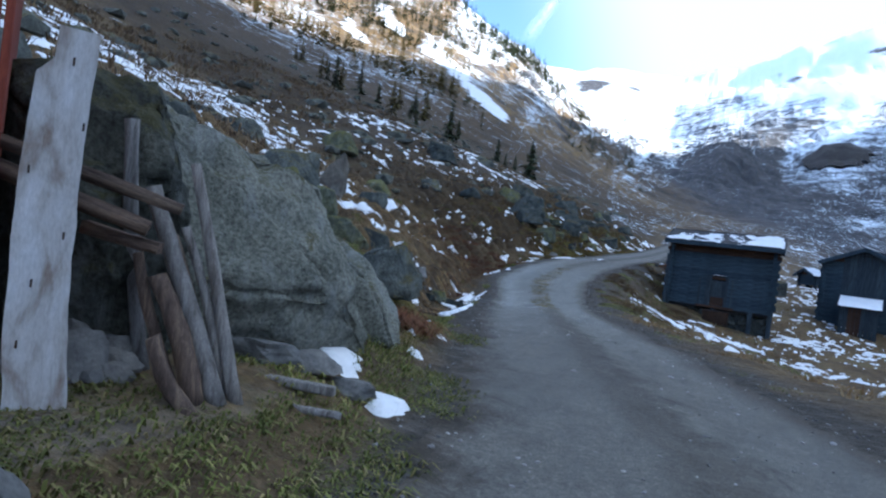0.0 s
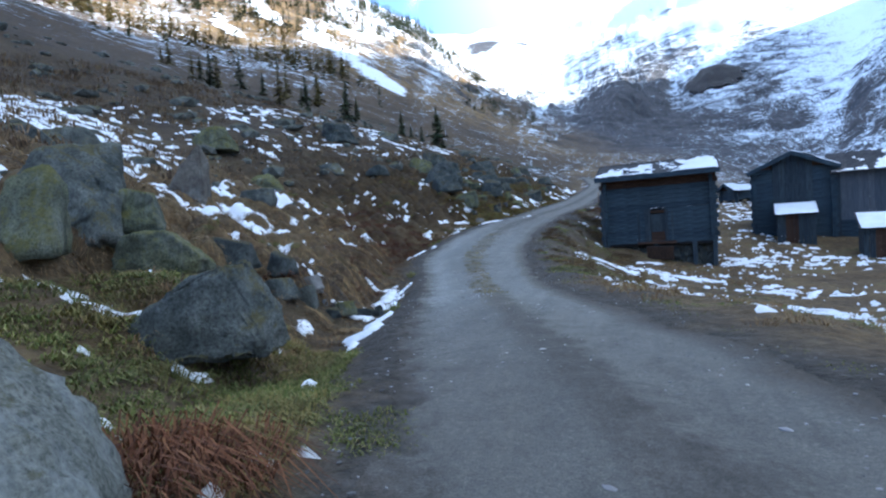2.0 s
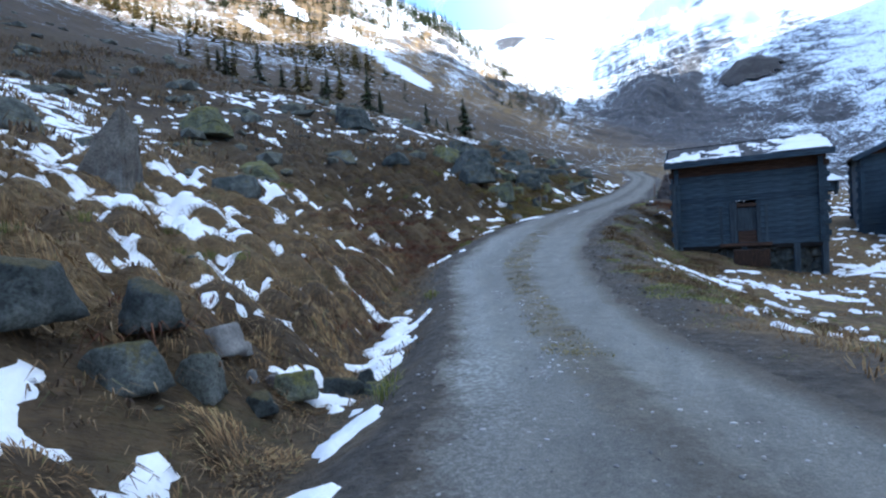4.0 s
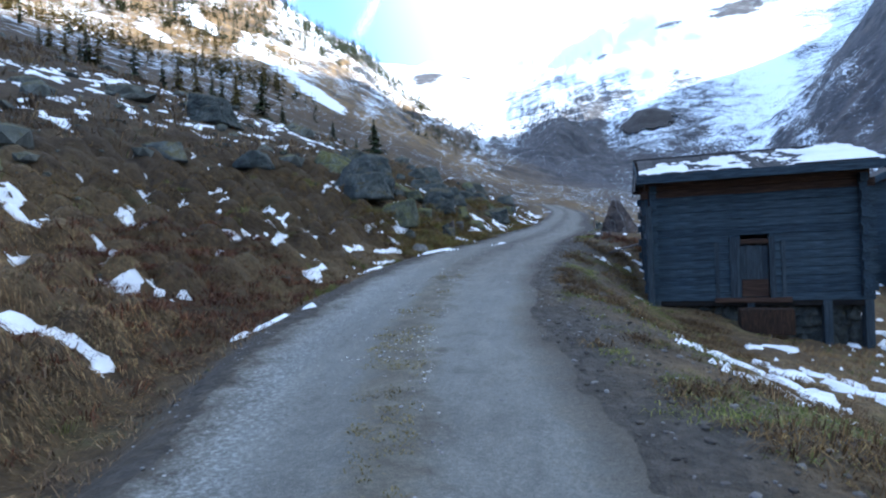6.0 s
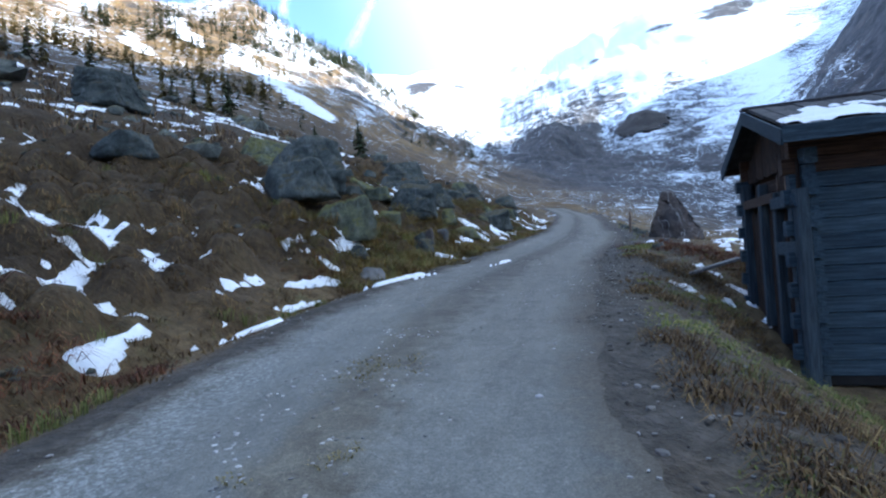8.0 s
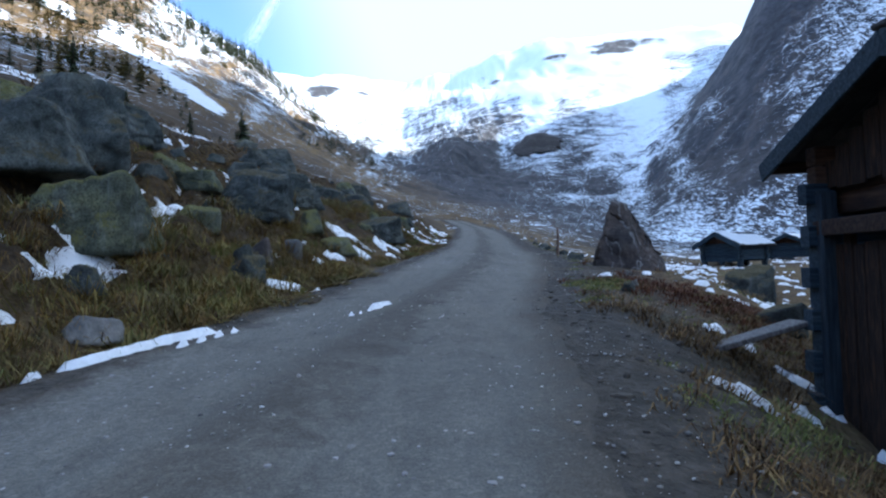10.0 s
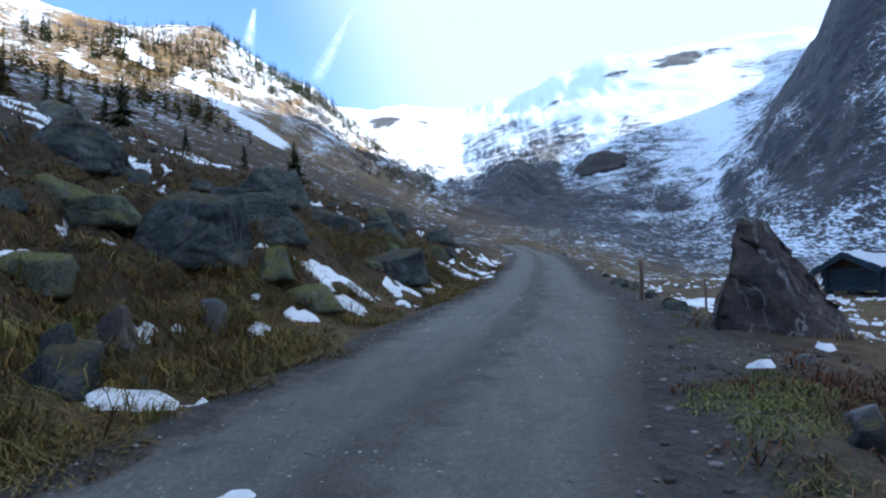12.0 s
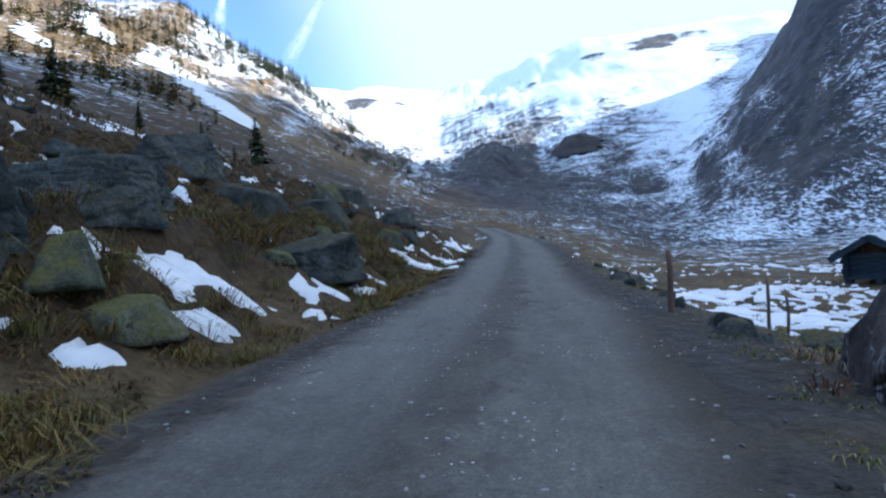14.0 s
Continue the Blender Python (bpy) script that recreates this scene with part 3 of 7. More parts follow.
def smooth_road(y):
    """Edges and height of the road, with the kinks of the table rounded off."""
    out = [0.0, 0.0, 0.0]
    for o, w in ((-1.6, 0.15), (-0.8, 0.2), (0.0, 0.3), (0.8, 0.2), (1.6, 0.15)):
        for k, v in enumerate(road_at(y + o)):
            out[k] = out[k] + w * v
    return out


def hummocky(s, y, foot):
    """Share of hummocks at s from the track's uphill edge."""
    return step(foot - 0.2, foot + 0.5, s) * (1 - step(10, 15, s)) * step(-27, -24.5, y) * (1 - step(30, 40, y))


def near_height(x, y):
    left, right, zr = smooth_road(y)
    wob = 0.22 * fbm(y, y * 0 + 3.0, 1.7, 3, 5)
    s, r = left + wob - x, x - right - wob
    h = zr + 0 * x
    # wheel tracks and crown
    across = np.clip((x - left) / np.maximum(right - left, 0.5), 0, 1)
    on = step(0, 0.06, across) * step(0, 0.06, 1 - across)
    h = h + on * (0.035 * np.exp(-(((across - 0.5) / 0.12) ** 2)) - 0.02) + 0.018 * fbm(x, y, 0.5, 4, 8)
    # ditch and bank on the uphill side
    deep = np.interp(y, [-40, -27, -23, -18, -12, -7, -2, 4, 12, 30], [0.0, 0.0, 0.25, 0.42, 0.42, 0.25, 0.12, 0.12, 0.2, 0.15])
    ditch = deep * step(0.1, 1.0, s) * (1 - step(1.3, 2.3, s))
    grade = np.interp(y, [-40, -30, -24, -15, 0, 20], [0.2, 0.25, 0.4, 0.44, 0.43, 0.43])
    foot = np.interp(y, [-40, -30, -25, -14, -4, 4, 12, 30], [2.5, 2.2, 1.4, 1.5, 1.2, 0.5, 0.5, 0.8])
    berm = 0.3 * step(0.1, 1.1, s) * step(-24, -28, y)
    q = np.maximum(s - foot, 0)
    bank = grade * (q + 0.35 * (1 - np.exp(-q / 0.5)))
    rough_l = step(0.6, 3.0, s)
    h = h - ditch + berm + bank + rough_l * ((humps(x, y) - 0.2) * hummocky(s, y, foot) + 0.6 * fbm(x, y, 2.4, 5, 31) + 0.5 * fbm(x, y, 7.0, 3, 33) * step(2, 8, s))
    # the fall to the valley side
    a = np.interp(y, DROP_Y, DROP_A)
    reach = np.interp(y, [-30, -20, -8, 0, 4, 9, 14], [6.0, 4.5, 4.0, 2.9, 2.9, 3.0, 3.2])
    lip = np.interp(y, [-30, -10, 2, 6, 10, 14], [0.8, 0.35, 0.3, 0.6, 0.3, 0.3])
    fall = a * step(0, 1, (r - lip) / reach) + 0.012 * np.maximum(r - 4, 0) * step(-40, 0, y)
    level = -1.0 + step(2, 30, y) * 1.6
    fall = np.where(y > -14, np.minimum(fall + 0.02 * np.maximum(r - 3, 0), np.maximum(zr - level, fall)), fall + 0.05 * np.clip(r - 4, 0, 18))
    fall = fall + np.interp(y, [-28, -16, -8, -2, 3, 8, 12, 18, 26], [0.0, 0.25, 0.45, 0.75, 1.1, 1.6, 0.8, 0.2, 0.0]) * step(2.2, 8.0, r)
    rough_r = step(0.3, 1.6, r)
    h = h - fall + rough_r * (0.4 * fbm(x, y, 1.6, 5, 41) + 0.03)
    return h


def height(x, y):
    x, y = np.asarray(x, float), np.asarray(y, float)
    d = np.hypot(x - EYE0[0], (y - EYE0[1]) * 0.75)
    w = step(32, 62, d)
    return near_height(x, y) * (1 - w) + far_height(x, y) * w


def drop(x, y, dz=0.0):
    """A place on the ground."""
    return Vector((x, y, float(height(np.array([x]), np.array([y]))[0]) + dz))


def growing(fine, near, limit, rate=1.045):
    """Places from -limit to limit, evenly near 0 and wider apart outside."""
    out, v, s = [0.0], 0.0, fine
    while v < limit:
        v += s
        out.append(v)
        if v > near:
            s *= rate
    return np.array(out)


gx, gx_r = growing(0.15, 9.5, 3800, 1.03), growing(0.18, 6, 3800, 1.03)
gx = np.concatenate([-gx[:0:-1], gx_r]) - 3.5
gy_up, gy_dn = growing(0.18, 22, 3900, 1.027), growing(0.15, 24, 1500, 1.07)
gy = np.concatenate([-gy_dn[:0:-1], gy_up]) - 6.0
GX, GY = np.meshgrid(gx, gy)
GZ = height(GX, GY)
nx, ny = len(gx), len(gy)
idx = np.arange(nx * ny).reshape(ny, nx)
quads = np.stack([idx[:-1, :-1], idx[:-1, 1:], idx[1:, 1:], idx[1:, :-1]], -1).reshape(-1, 4)
ground = mesh_from("ground", np.stack([GX, GY, GZ], -1).reshape(-1, 3), quads, M_GROUND, smooth=True)
att = ground.data.attributes.new("verge", "FLOAT", "POINT")
_l, _r, _ = smooth_road(GY)
_off = np.maximum(np.maximum(_l - GX, GX - _r), 0)
_side = np.where(GX > _r, np.interp(GY, [-40, -24, -12, -8, 4, 8, 14, 30], [0.9, 1.1, 1.4, 2.2, 2.0, 1.7, 1.2, 0.6]), np.interp(GY, [-40, -28, -24, -10, 0, 30], [0.25, 0.3, 0.9, 0.9, 0.5, 0.35]))
att.data.foreach_set("value", np.clip((1.25 - _off / _side + 1.2 * fbm(GX, GY, 0.9, 4, 17)) * (1 - step(64, 84, GY)), 0, 1).astype(np.float32).ravel())
# share of the darker brown: upper bank and slope, then the ditch
att = ground.data.attributes.new("bank_brown", "FLOAT", "POINT")
att.data.foreach_set("value", np.clip(step(-9, -2, GY) * step(0, 3, _l - GX) * (1 - step(170, 260, np.hypot(GX, GY))) + 0.9 * step(-26, -22, GY) * (1 - step(-9, -5, GY)) * step(0.3, 0.9, _l - GX) * (1 - step(2.0, 3.4, _l - GX)) + 0.5 * fbm(GX, GY, 5.0, 3, 19), 0, 1).astype(np.float32).ravel())
tagged(ground, "brown alpine valley floor with snow-dusted mountain slopes", "ground", kind="structure")

# how snow lies on the far slopes: swept off the shaded cliffs, caught in their gullies and on the flats, crags in the ice
def spot(az0, el0, wide, high):
    return np.clip(1 - ((gaz - az0) / wide) ** 2 - ((gel - el0) / high) ** 2, 0, 1)


dX, dY = GX - EYE0[0], GY - EYE0[1]
gd = np.hypot(dX, dY)
gaz, gel = np.degrees(np.arctan2(dX, dY)), np.degrees(np.arctan2(GZ - EYE0[2], gd))
run = gaz - 0.55 * gel
wav = fbm(run, gel * 0.3, 4.0, 4, 141, 0.6)
shaded = step(14, 22, gaz) * (gd > 250)
cliff = step(0, 2.5, gel + 7 * wav - 12.5 - 0.7 * (gaz - 22)) * step(20, 22, gaz)
band = np.clip(1 - np.abs(gel - 7.6 - 4 * wav) / 2.2, 0, 1) * step(22, 26, gaz)
gully = np.maximum(np.clip(1 - np.abs(run - 29.4 + 3 * wav) / 1.5, 0, 1) * step(17.5, 14, gel) * step(6, 9, gel), np.clip(1 - np.abs(run - 36.2 + 3 * wav) / 1.4, 0, 1) * step(19, 16, gel) * step(5, 8, gel))
lie = shaded * (0.05 - 0.15 * cliff * (1 - gully) - 0.07 * band + 0.05 * gully + 0.01 * step(5, 2.5, gel) * step(24, 30, gaz) + 0.12 * wav)
lie = lie + (1 - shaded) * step(-6, 2, gaz) * step(300, 600, gd) * (-0.05 + 0.07 * step(14, 18, gel) + 0.22 * fbm(gaz, gel * 1.6, 3.0, 4, 142))
# snow speckles on the shaded near slope, bare grass and snow in turn on the sunlit one
lie = lie + step(-2, -8, gaz) * ((gd > 40) & (gd < 1300)) * (0.03 * step(230, 120, gd) + (0.035 - 0.075 * step(-25, -31, gaz)) * step(200, 350, gd) + 0.3 * fbm(gaz - 0.8 * gel, gel * 0.5, 2.4, 4, 143, 0.6) * step(150, 350, gd))
crags = np.maximum.reduce([spot(3.8, 18.2, 1.9, 0.9), spot(-13.2, 17.6, 1.9, 0.7), spot(-8.7, 17.4, 1.2, 0.5), spot(17.5, 20.2, 4.5, 0.7), spot(7.2, 19.7, 1.5, 0.4), spot(11, 19.9, 1.6, 0.5)])
lie = lie - 0.34 * np.clip(np.sqrt(crags) + 2.2 * fbm(GX, GY, 130, 4, 144, 0.65) - 0.15, 0, 1) * (crags > 0) * (gd > 1500)
lie = lie - 0.035 * step(-8, -2, gaz) * (1 - step(26, 34, gaz)) * step(50, 90, gd) * (1 - step(330, 520, gd)) - 0.05 * step(-10, -4, gaz) * (1 - step(5, 9, gaz)) * step(250, 400, gd) * (1 - step(700, 900, gd))
att = ground.data.attributes.new("snow_lie", "FLOAT", "POINT")
att.data.foreach_set("value", lie.astype(np.float32).ravel())

# an old snowfield in a gully of the sunlit slope, and two small ones beside it
fld = np.full(GX.shape, -1.0)
for a0, e0, a1, e1, wide in ((-31.5, 20.3, -22.0, 14.2, 1.0), (-36.5, 22.6, -34.0, 21.0, 0.9), (-27.0, 22.4, -25.5, 21.4, 0.5), (-40.5, 21.0, -38.0, 19.6, 0.7)):
    u = np.clip(((gaz - a0) * (a1 - a0) + (gel - e0) * (e1 - e0)) / ((a1 - a0) ** 2 + (e1 - e0) ** 2), 0, 1)
    off = np.hypot(gaz - a0 - u * (a1 - a0), gel - e0 - u * (e1 - e0))
    fld = np.maximum(fld, 1 - off / (wide * (1.15 - 0.75 * u)) + 1.3 * fbm(GX, GY, 45, 4, 77))
fld = np.where((gd > 150) & (gd < 1200), fld, -1)
fq = quads[(fld.ravel()[quads] > 0).all(1)]
used, inv = np.unique(fq, return_inverse=True)
fv = np.stack([GX, GY, GZ + 0.5 + 0.6 * np.clip(fld, 0, 1)], -1).reshape(-1, 3)[used]
tagged(mesh_from("snowfield", fv, inv.reshape(-1, 4), M_SNOW, smooth=True), "old snowfield in a gully of the sunlit slope", "snow", kind="stuff")

# the dark knoll before the glacier: a rounded cap of rock on the rise
mound = 1 - np.hypot((gaz - 9.0) / 2.7, (gd - 960) / 90) + 0.25 * fbm(GX, GY, 30, 4, 78)
fq = quads[(mound.ravel()[quads] > 0).all(1)]
used, inv = np.unique(fq, return_inverse=True)
fv = np.stack([GX, GY, GZ - 1.0 + 13 * np.sqrt(np.clip(mound, 0, 1))], -1).reshape(-1, 3)[used]
tagged(mesh_from("knoll", fv, inv.reshape(-1, 4), M_KNOLL, smooth=True), "dark rounded rock knoll before the glacier", "hill", kind="structure")

# the road: a strip a finger's width over the ground
ry = np.arange(-70, 62, 0.16)
ru = np.linspace(0, 1, 41)
rl, rr, _ = smooth_road(ry)
jag = 0.3 * fbm(ry, ry * 0, 0.9, 5, 51, 0.62)
jag2 = 0.36 * fbm(ry, ry * 0 + 9, 0.9, 5, 52, 0.62)
RX = (rl - 0.1 + jag)[:, None] * (1 - ru) + (rr + 0.15 + jag2)[:, None] * ru
RY = np.repeat(ry[:, None], len(ru), 1)
RZ = height(RX, RY) + 0.022 * np.minimum(1, 12 * np.minimum(ru, 1 - ru))[None, :] - 0.012
ridx = np.arange(RX.size).reshape(RX.shape)
rq = np.stack([ridx[:-1, :-1], ridx[:-1, 1:], ridx[1:, 1:], ridx[1:, :-1]], -1).reshape(-1, 4)
road = mesh_from("road", np.stack([RX, RY, RZ], -1).reshape(-1, 3), rq, M_ROAD, smooth=True)
tagged(road, "grey gravel mountain track with worn wheel ruts", "road", kind="structure")
att = road.data.attributes.new("across", "FLOAT", "POINT")
att.data.foreach_set("value", np.repeat(ru[None, :], len(ry), 0).ravel().astype(np.float32))
# the paler stretch between y -18 and -7, fading out on either side
att = road.data.attributes.new("dry", "FLOAT", "POINT")
att.data.foreach_set("value", np.clip(step(-25, -18, RY) * (1 - step(-7, 2, RY)) + 0.8 * fbm(RX, RY, 3.0, 3, 57), 0, 1).ravel().astype(np.float32))


# ---- snow lying on the ground ----
def snow_mask(x, y):
    """Positive where snow lies: in hollows of the slope, along the ditch, before the barn."""
    left, right, _ = smooth_road(y)
    s, r = left - x, x - right
    n = 1.45 * fbm(x, y, 0.55, 4, 61, 0.52) + 0.8 * fbm(x, y, 3.2, 3, 62)
    slope = n - 0.29 - 0.1 * step(-9, -6, y) * (1 - step(4, 8, y)) - 0.06 * (1 - step(2, 5, s)) + 0.05 * step(-20, -14, y) + 0.06 * step(-22, -17, y) * (1 - step(-9, -6, y)) * step(2.5, 5, s) + 0.03 * step(4, 6, s)
    hump = humps(x, y)
    slope = np.where(s > 0.9, slope - 1.3 * (hump - 0.17) * (s > 1.6) - 0.4 * np.exp(-((x + 4.2) ** 2 + (y + 20.7) ** 2)), -1)
    slope = slope + (0.145 * step(4.5, 7, s) - 0.06 * (1 - step(4, 5, s))) * (1 - step(-12, -8, y)) + 0.05 * step(8, 12, y) + 0.04 * step(5, 10, s) + (0.13 + 0.12 * step(2.6, 3.6, s) * (1 - step(5, 8, s))) * step(-21, -18, y) * (1 - step(-9, -5, y)) * step(1.6, 2.4, s) - 0.13 * step(8, 12, s)
    ditch = n - 0.06 - 0.9 * np.abs(s - 0.75)
    ditch = np.where((s > 0) & (s < 1.7) & (y > -26.5), ditch - 0.12 - 0.25 * step(-9, -6, y), -1)
    n2 = 1.5 * fbm(x, y, 0.3, 4, 63, 0.6) + 0.8 * fbm(x, y, 3.0, 3, 64)
    low = np.where(r > 1.8, n2 - 0.31 + 0.27 * np.exp(-(((x - 2.9) / 2.0) ** 2) - ((y + 5.6) / 2.2) ** 2), -1)
    return np.maximum(np.maximum(slope, ditch), low)


# drifts that stand out: x, y, half length, half width, turn
ROCK_DRIFTS = [(0.16, -29.42, 0.5, 0.25, -25), (-0.42, -27.35, 0.17, 0.09, 110), (-0.5, -26.85, 0.16, 0.08, 20), (-0.42, -26.6, 0.1, 0.06, 20), (0.0, -28.0, 0.14, 0.06, 20), (-3.6, -25.5, 0.8, 0.4, 20), (-3.85, -24.4, 0.4, 0.14, 10)]
BANK_DRIFTS = [(-3.9, -17.7, 0.9, 0.32, 110), (-2.5, -22.2, 0.7, 0.14, 115), (-5.0, -15.0, 1.1, 0.18, 112), (-4.5, -16.3, 0.7, 0.22, 112), (-4.75, -19.6, 0.45, 0.22, 30), (-4.9, -18.5, 0.22, 0.4, 20), (-6.4, -18.1, 0.75, 0.25, 30), (-6.0, -19.9, 0.4, 0.3, 50), (-8.1, -16.5, 1.2, 0.5, 30), (-8.8, -17.6, 1.0, 0.5, 20), (-8.5, -11.1, 0.8, 0.45, 20), (-5.42, -17.8, 0.2, 0.4, 30), (-3.75, -19.5, 0.42, 0.3, 100), (-3.68, -18.5, 0.4, 0.25, 100), (-4.27, -18.27, 0.12, 0.2, 90)]
UPPER_DRIFTS = [(-12.8, -8.4, 0.7, 0.4, 10), (-11.1, -7.8, 0.9, 0.3, 20), (-11.9, -1.1, 0.9, 0.3, 30), (-8.0, 4.0, 0.6, 0.2, 35), (-7.6, 1.3, 0.6, 0.13, 60), (-12.1, -1.9, 0.7, 0.25, 20), (-8.06, 3.3, 0.7, 0.16, 20), (-8.0, 2.1, 0.55, 0.13, 40), (-7.35, 0.3, 0.55, 0.09, 68), (-6.25, 2.3, 1.0, 0.1, 62), (-7.3, -7.4, 0.7, 0.14, 70), (-6.66, -6.68, 0.25, 0.1, 70), (-7.2, -1.4, 0.7, 0.09, 75), (-5.75, 2.75, 0.6, 0.05, 65), (-4.2, 4.25, 0.6, 0.11, 62)]
FAR_DRIFTS = [(-5.95, 6.1, 0.3, 0.15, 45), (-6.9, 10.9, 0.5, 0.3, 20), (-6.4, 11.2, 0.35, 0.25, 40), (-6.1, 12.2, 0.4, 0.2, 20), (-6.7, 11.6, 0.5, 0.25, 20), (-5.8, 11.2, 0.25, 0.2, 40), (-4.5, 21.0, 0.8, 0.4, 40), (-4.3, 24.0, 1.2, 0.4, 60)]
VALLEY_DRIFTS = [(2.6, -10.0, 0.6, 0.2, -30), (2.6, -2.9, 0.7, 0.2, 10), (3.9, 19.6, 2.2, 1.6, 30), (4.6, 23.4, 2.6, 1.4, 20), (3.0, -21.6, 0.5, 0.16, 20), (-0.7, 1.9, 0.34, 0.12, 0), (0.0, -0.25, 0.25, 0.16, 120), (0.15, -0.55, 0.25, 0.16, 120), (-0.49, 6.88, 0.16, 0.1, 10), (-0.7, 6.47, 0.1, 0.08, 0), (1.54, 7.65, 0.18, 0.08, 20), (1.5, 7.3, 0.12, 0.06, 20)]
DRIFTS = ROCK_DRIFTS + BANK_DRIFTS + UPPER_DRIFTS + FAR_DRIFTS + VALLEY_DRIFTS


def drift_mask(x, y):
    out = np.full(np.shape(x), -1.0)
    grain = fbm(x, y, 0.34, 4, 71, 0.5)
    bend = 0.16 * fbm(x, y, 0.5, 2, 72)
    for cx, cy, a, b, turn in DRIFTS:
        b, k = 0.95 * b, min(1.0, (b / 0.2) ** 2)
        c, s = math.cos(radians(turn)), math.sin(radians(turn))
        u, v = ((x - cx) * c + (y - cy) * s + k * bend) / a, (-(x - cx) * s + (y - cy) * c - 1.6 * k * bend) / b
        out = np.maximum(out, 0.44 * (1 - np.sqrt(u * u + v * v)) - 0.05 - 0.05 * k + (0.5 + 1.25 * k) * grain)
    left, _, _ = smooth_road(y)
    return out - np.where(left - x > 1.6, 0.9 * humps(x, y) - 0.15, 0)


def lay_snow(name, x0, x1, y0, y1, cell, label):
    sx, sy = np.meshgrid(np.arange(x0, x1, cell), np.arange(y0, y1, cell))
    mask = np.maximum(snow_mask(sx, sy), drift_mask(sx, sy))
    z = height(sx, sy) + np.clip(1.1 * mask, -0.1, 0.065) + 0.004
    i = np.arange(sx.size).reshape(sx.shape)
    q = np.stack([i[:-1, :-1], i[:-1, 1:], i[1:, 1:], i[1:, :-1]], -1).reshape(-1, 4)
    keep = (mask.ravel()[q] > -0.05).any(1)
    q = q[keep]
    used, back_to = np.unique(q, return_inverse=True)
    v = np.stack([sx.ravel(), sy.ravel(), z.ravel()], -1)[used]
    return tagged(mesh_from(name, v, back_to.reshape(-1, 4), M_SNOW, smooth=True), label, "snow", kind="stuff")


# ---- things ----
def boulder_mesh(size, seed, planes=9, lumps=0.09, detail=4):
    """An angular block: a ball cut flat by random planes, then roughened. size: full length, depth and height."""
    rnd = random.Random(seed)
    bm = bmesh.new()
    bmesh.ops.create_icosphere(bm, subdivisions=detail, radius=1.0)
    cuts = []
    for k in range(planes):
        a = 2 * math.pi * (k + rnd.uniform(-0.35, 0.35)) / planes
        v = Vector((math.cos(a), math.sin(a), rnd.uniform(-0.15, 0.75))).normalized()
        cuts.append((v, rnd.uniform(0.46, 0.78)))
    cuts.append((Vector((rnd.uniform(-0.4, 0.4), rnd.uniform(-0.4, 0.4), 1)).normalized(), rnd.uniform(0.42, 0.62)))
    cuts.append((Vector((0, 0, -1)), 0.5))
    off = Vector((seed * 3.7, seed * 1.3, seed * 2.1))
    for vert in bm.verts:
        p = vert.co.copy()
        # pull every point in to the nearest cut along its ray: flat faces, crisp arrises
        k = sum((max(p.dot(v), 0.0) / d) ** 22 for v, d in cuts) ** (-1 / 22)
        k = min(1.0, k)
        p *= k
        n = noise.fractal(p * 1.7 + off, 0.85, 2.1, 6)
        crease = math.exp(-((noise.noise(p * 1.9 - off) / 0.05) ** 2)) + 0.6 * math.exp(-((noise.noise(p * 3.7 + off * 2) / 0.06) ** 2))
        p *= 1 + lumps * n + 0.03 * noise.noise(p * 11 + off) - 0.05 * crease
        vert.co = Vector((p.x * size[0] / 1.3, p.y * size[1] / 1.3, (p.z + 0.5) * size[2] / 1.05))
    return bm


def boulder(x, y, size, seed, label, material=None, turn=0.0, sink=0.24, planes=9, tilt=(0, 0)):
    bm = boulder_mesh(size, seed, planes, detail=6 if max(size) > 1.9 else 5 if max(size) > 0.9 else 4)
    for f in bm.faces:
        f.smooth = True
    ob = part("boulder", bm, material or M_ROCK)
    p = drop(x, y, -sink * size[2])
    ob.matrix_world = pose(p.x, p.y, p.z, tilt[0], tilt[1], turn)
    return tagged(ob, label, "boulder")


def box_bm(x0, x1, y0, y1, z0, z1, bevel=0.006, wob=0.0, seed=0):
    bm = bmesh.new()
    bmesh.ops.create_cube(bm, size=1.0)
    rnd = random.Random(seed)
    for v in bm.verts:
        v.co = Vector(((x0 + x1) / 2 + v.co.x * (x1 - x0), (y0 + y1) / 2 + v.co.y * (y1 - y0), (z0 + z1) / 2 + v.co.z * (z1 - z0)))
        if wob:
            v.co += Vector((rnd.uniform(-wob, wob), rnd.uniform(-wob, wob), rnd.uniform(-wob, wob)))
    if bevel:
        bmesh.ops.bevel(bm, geom=bm.edges[:], offset=bevel, segments=1, affect="EDGES")
    return bm


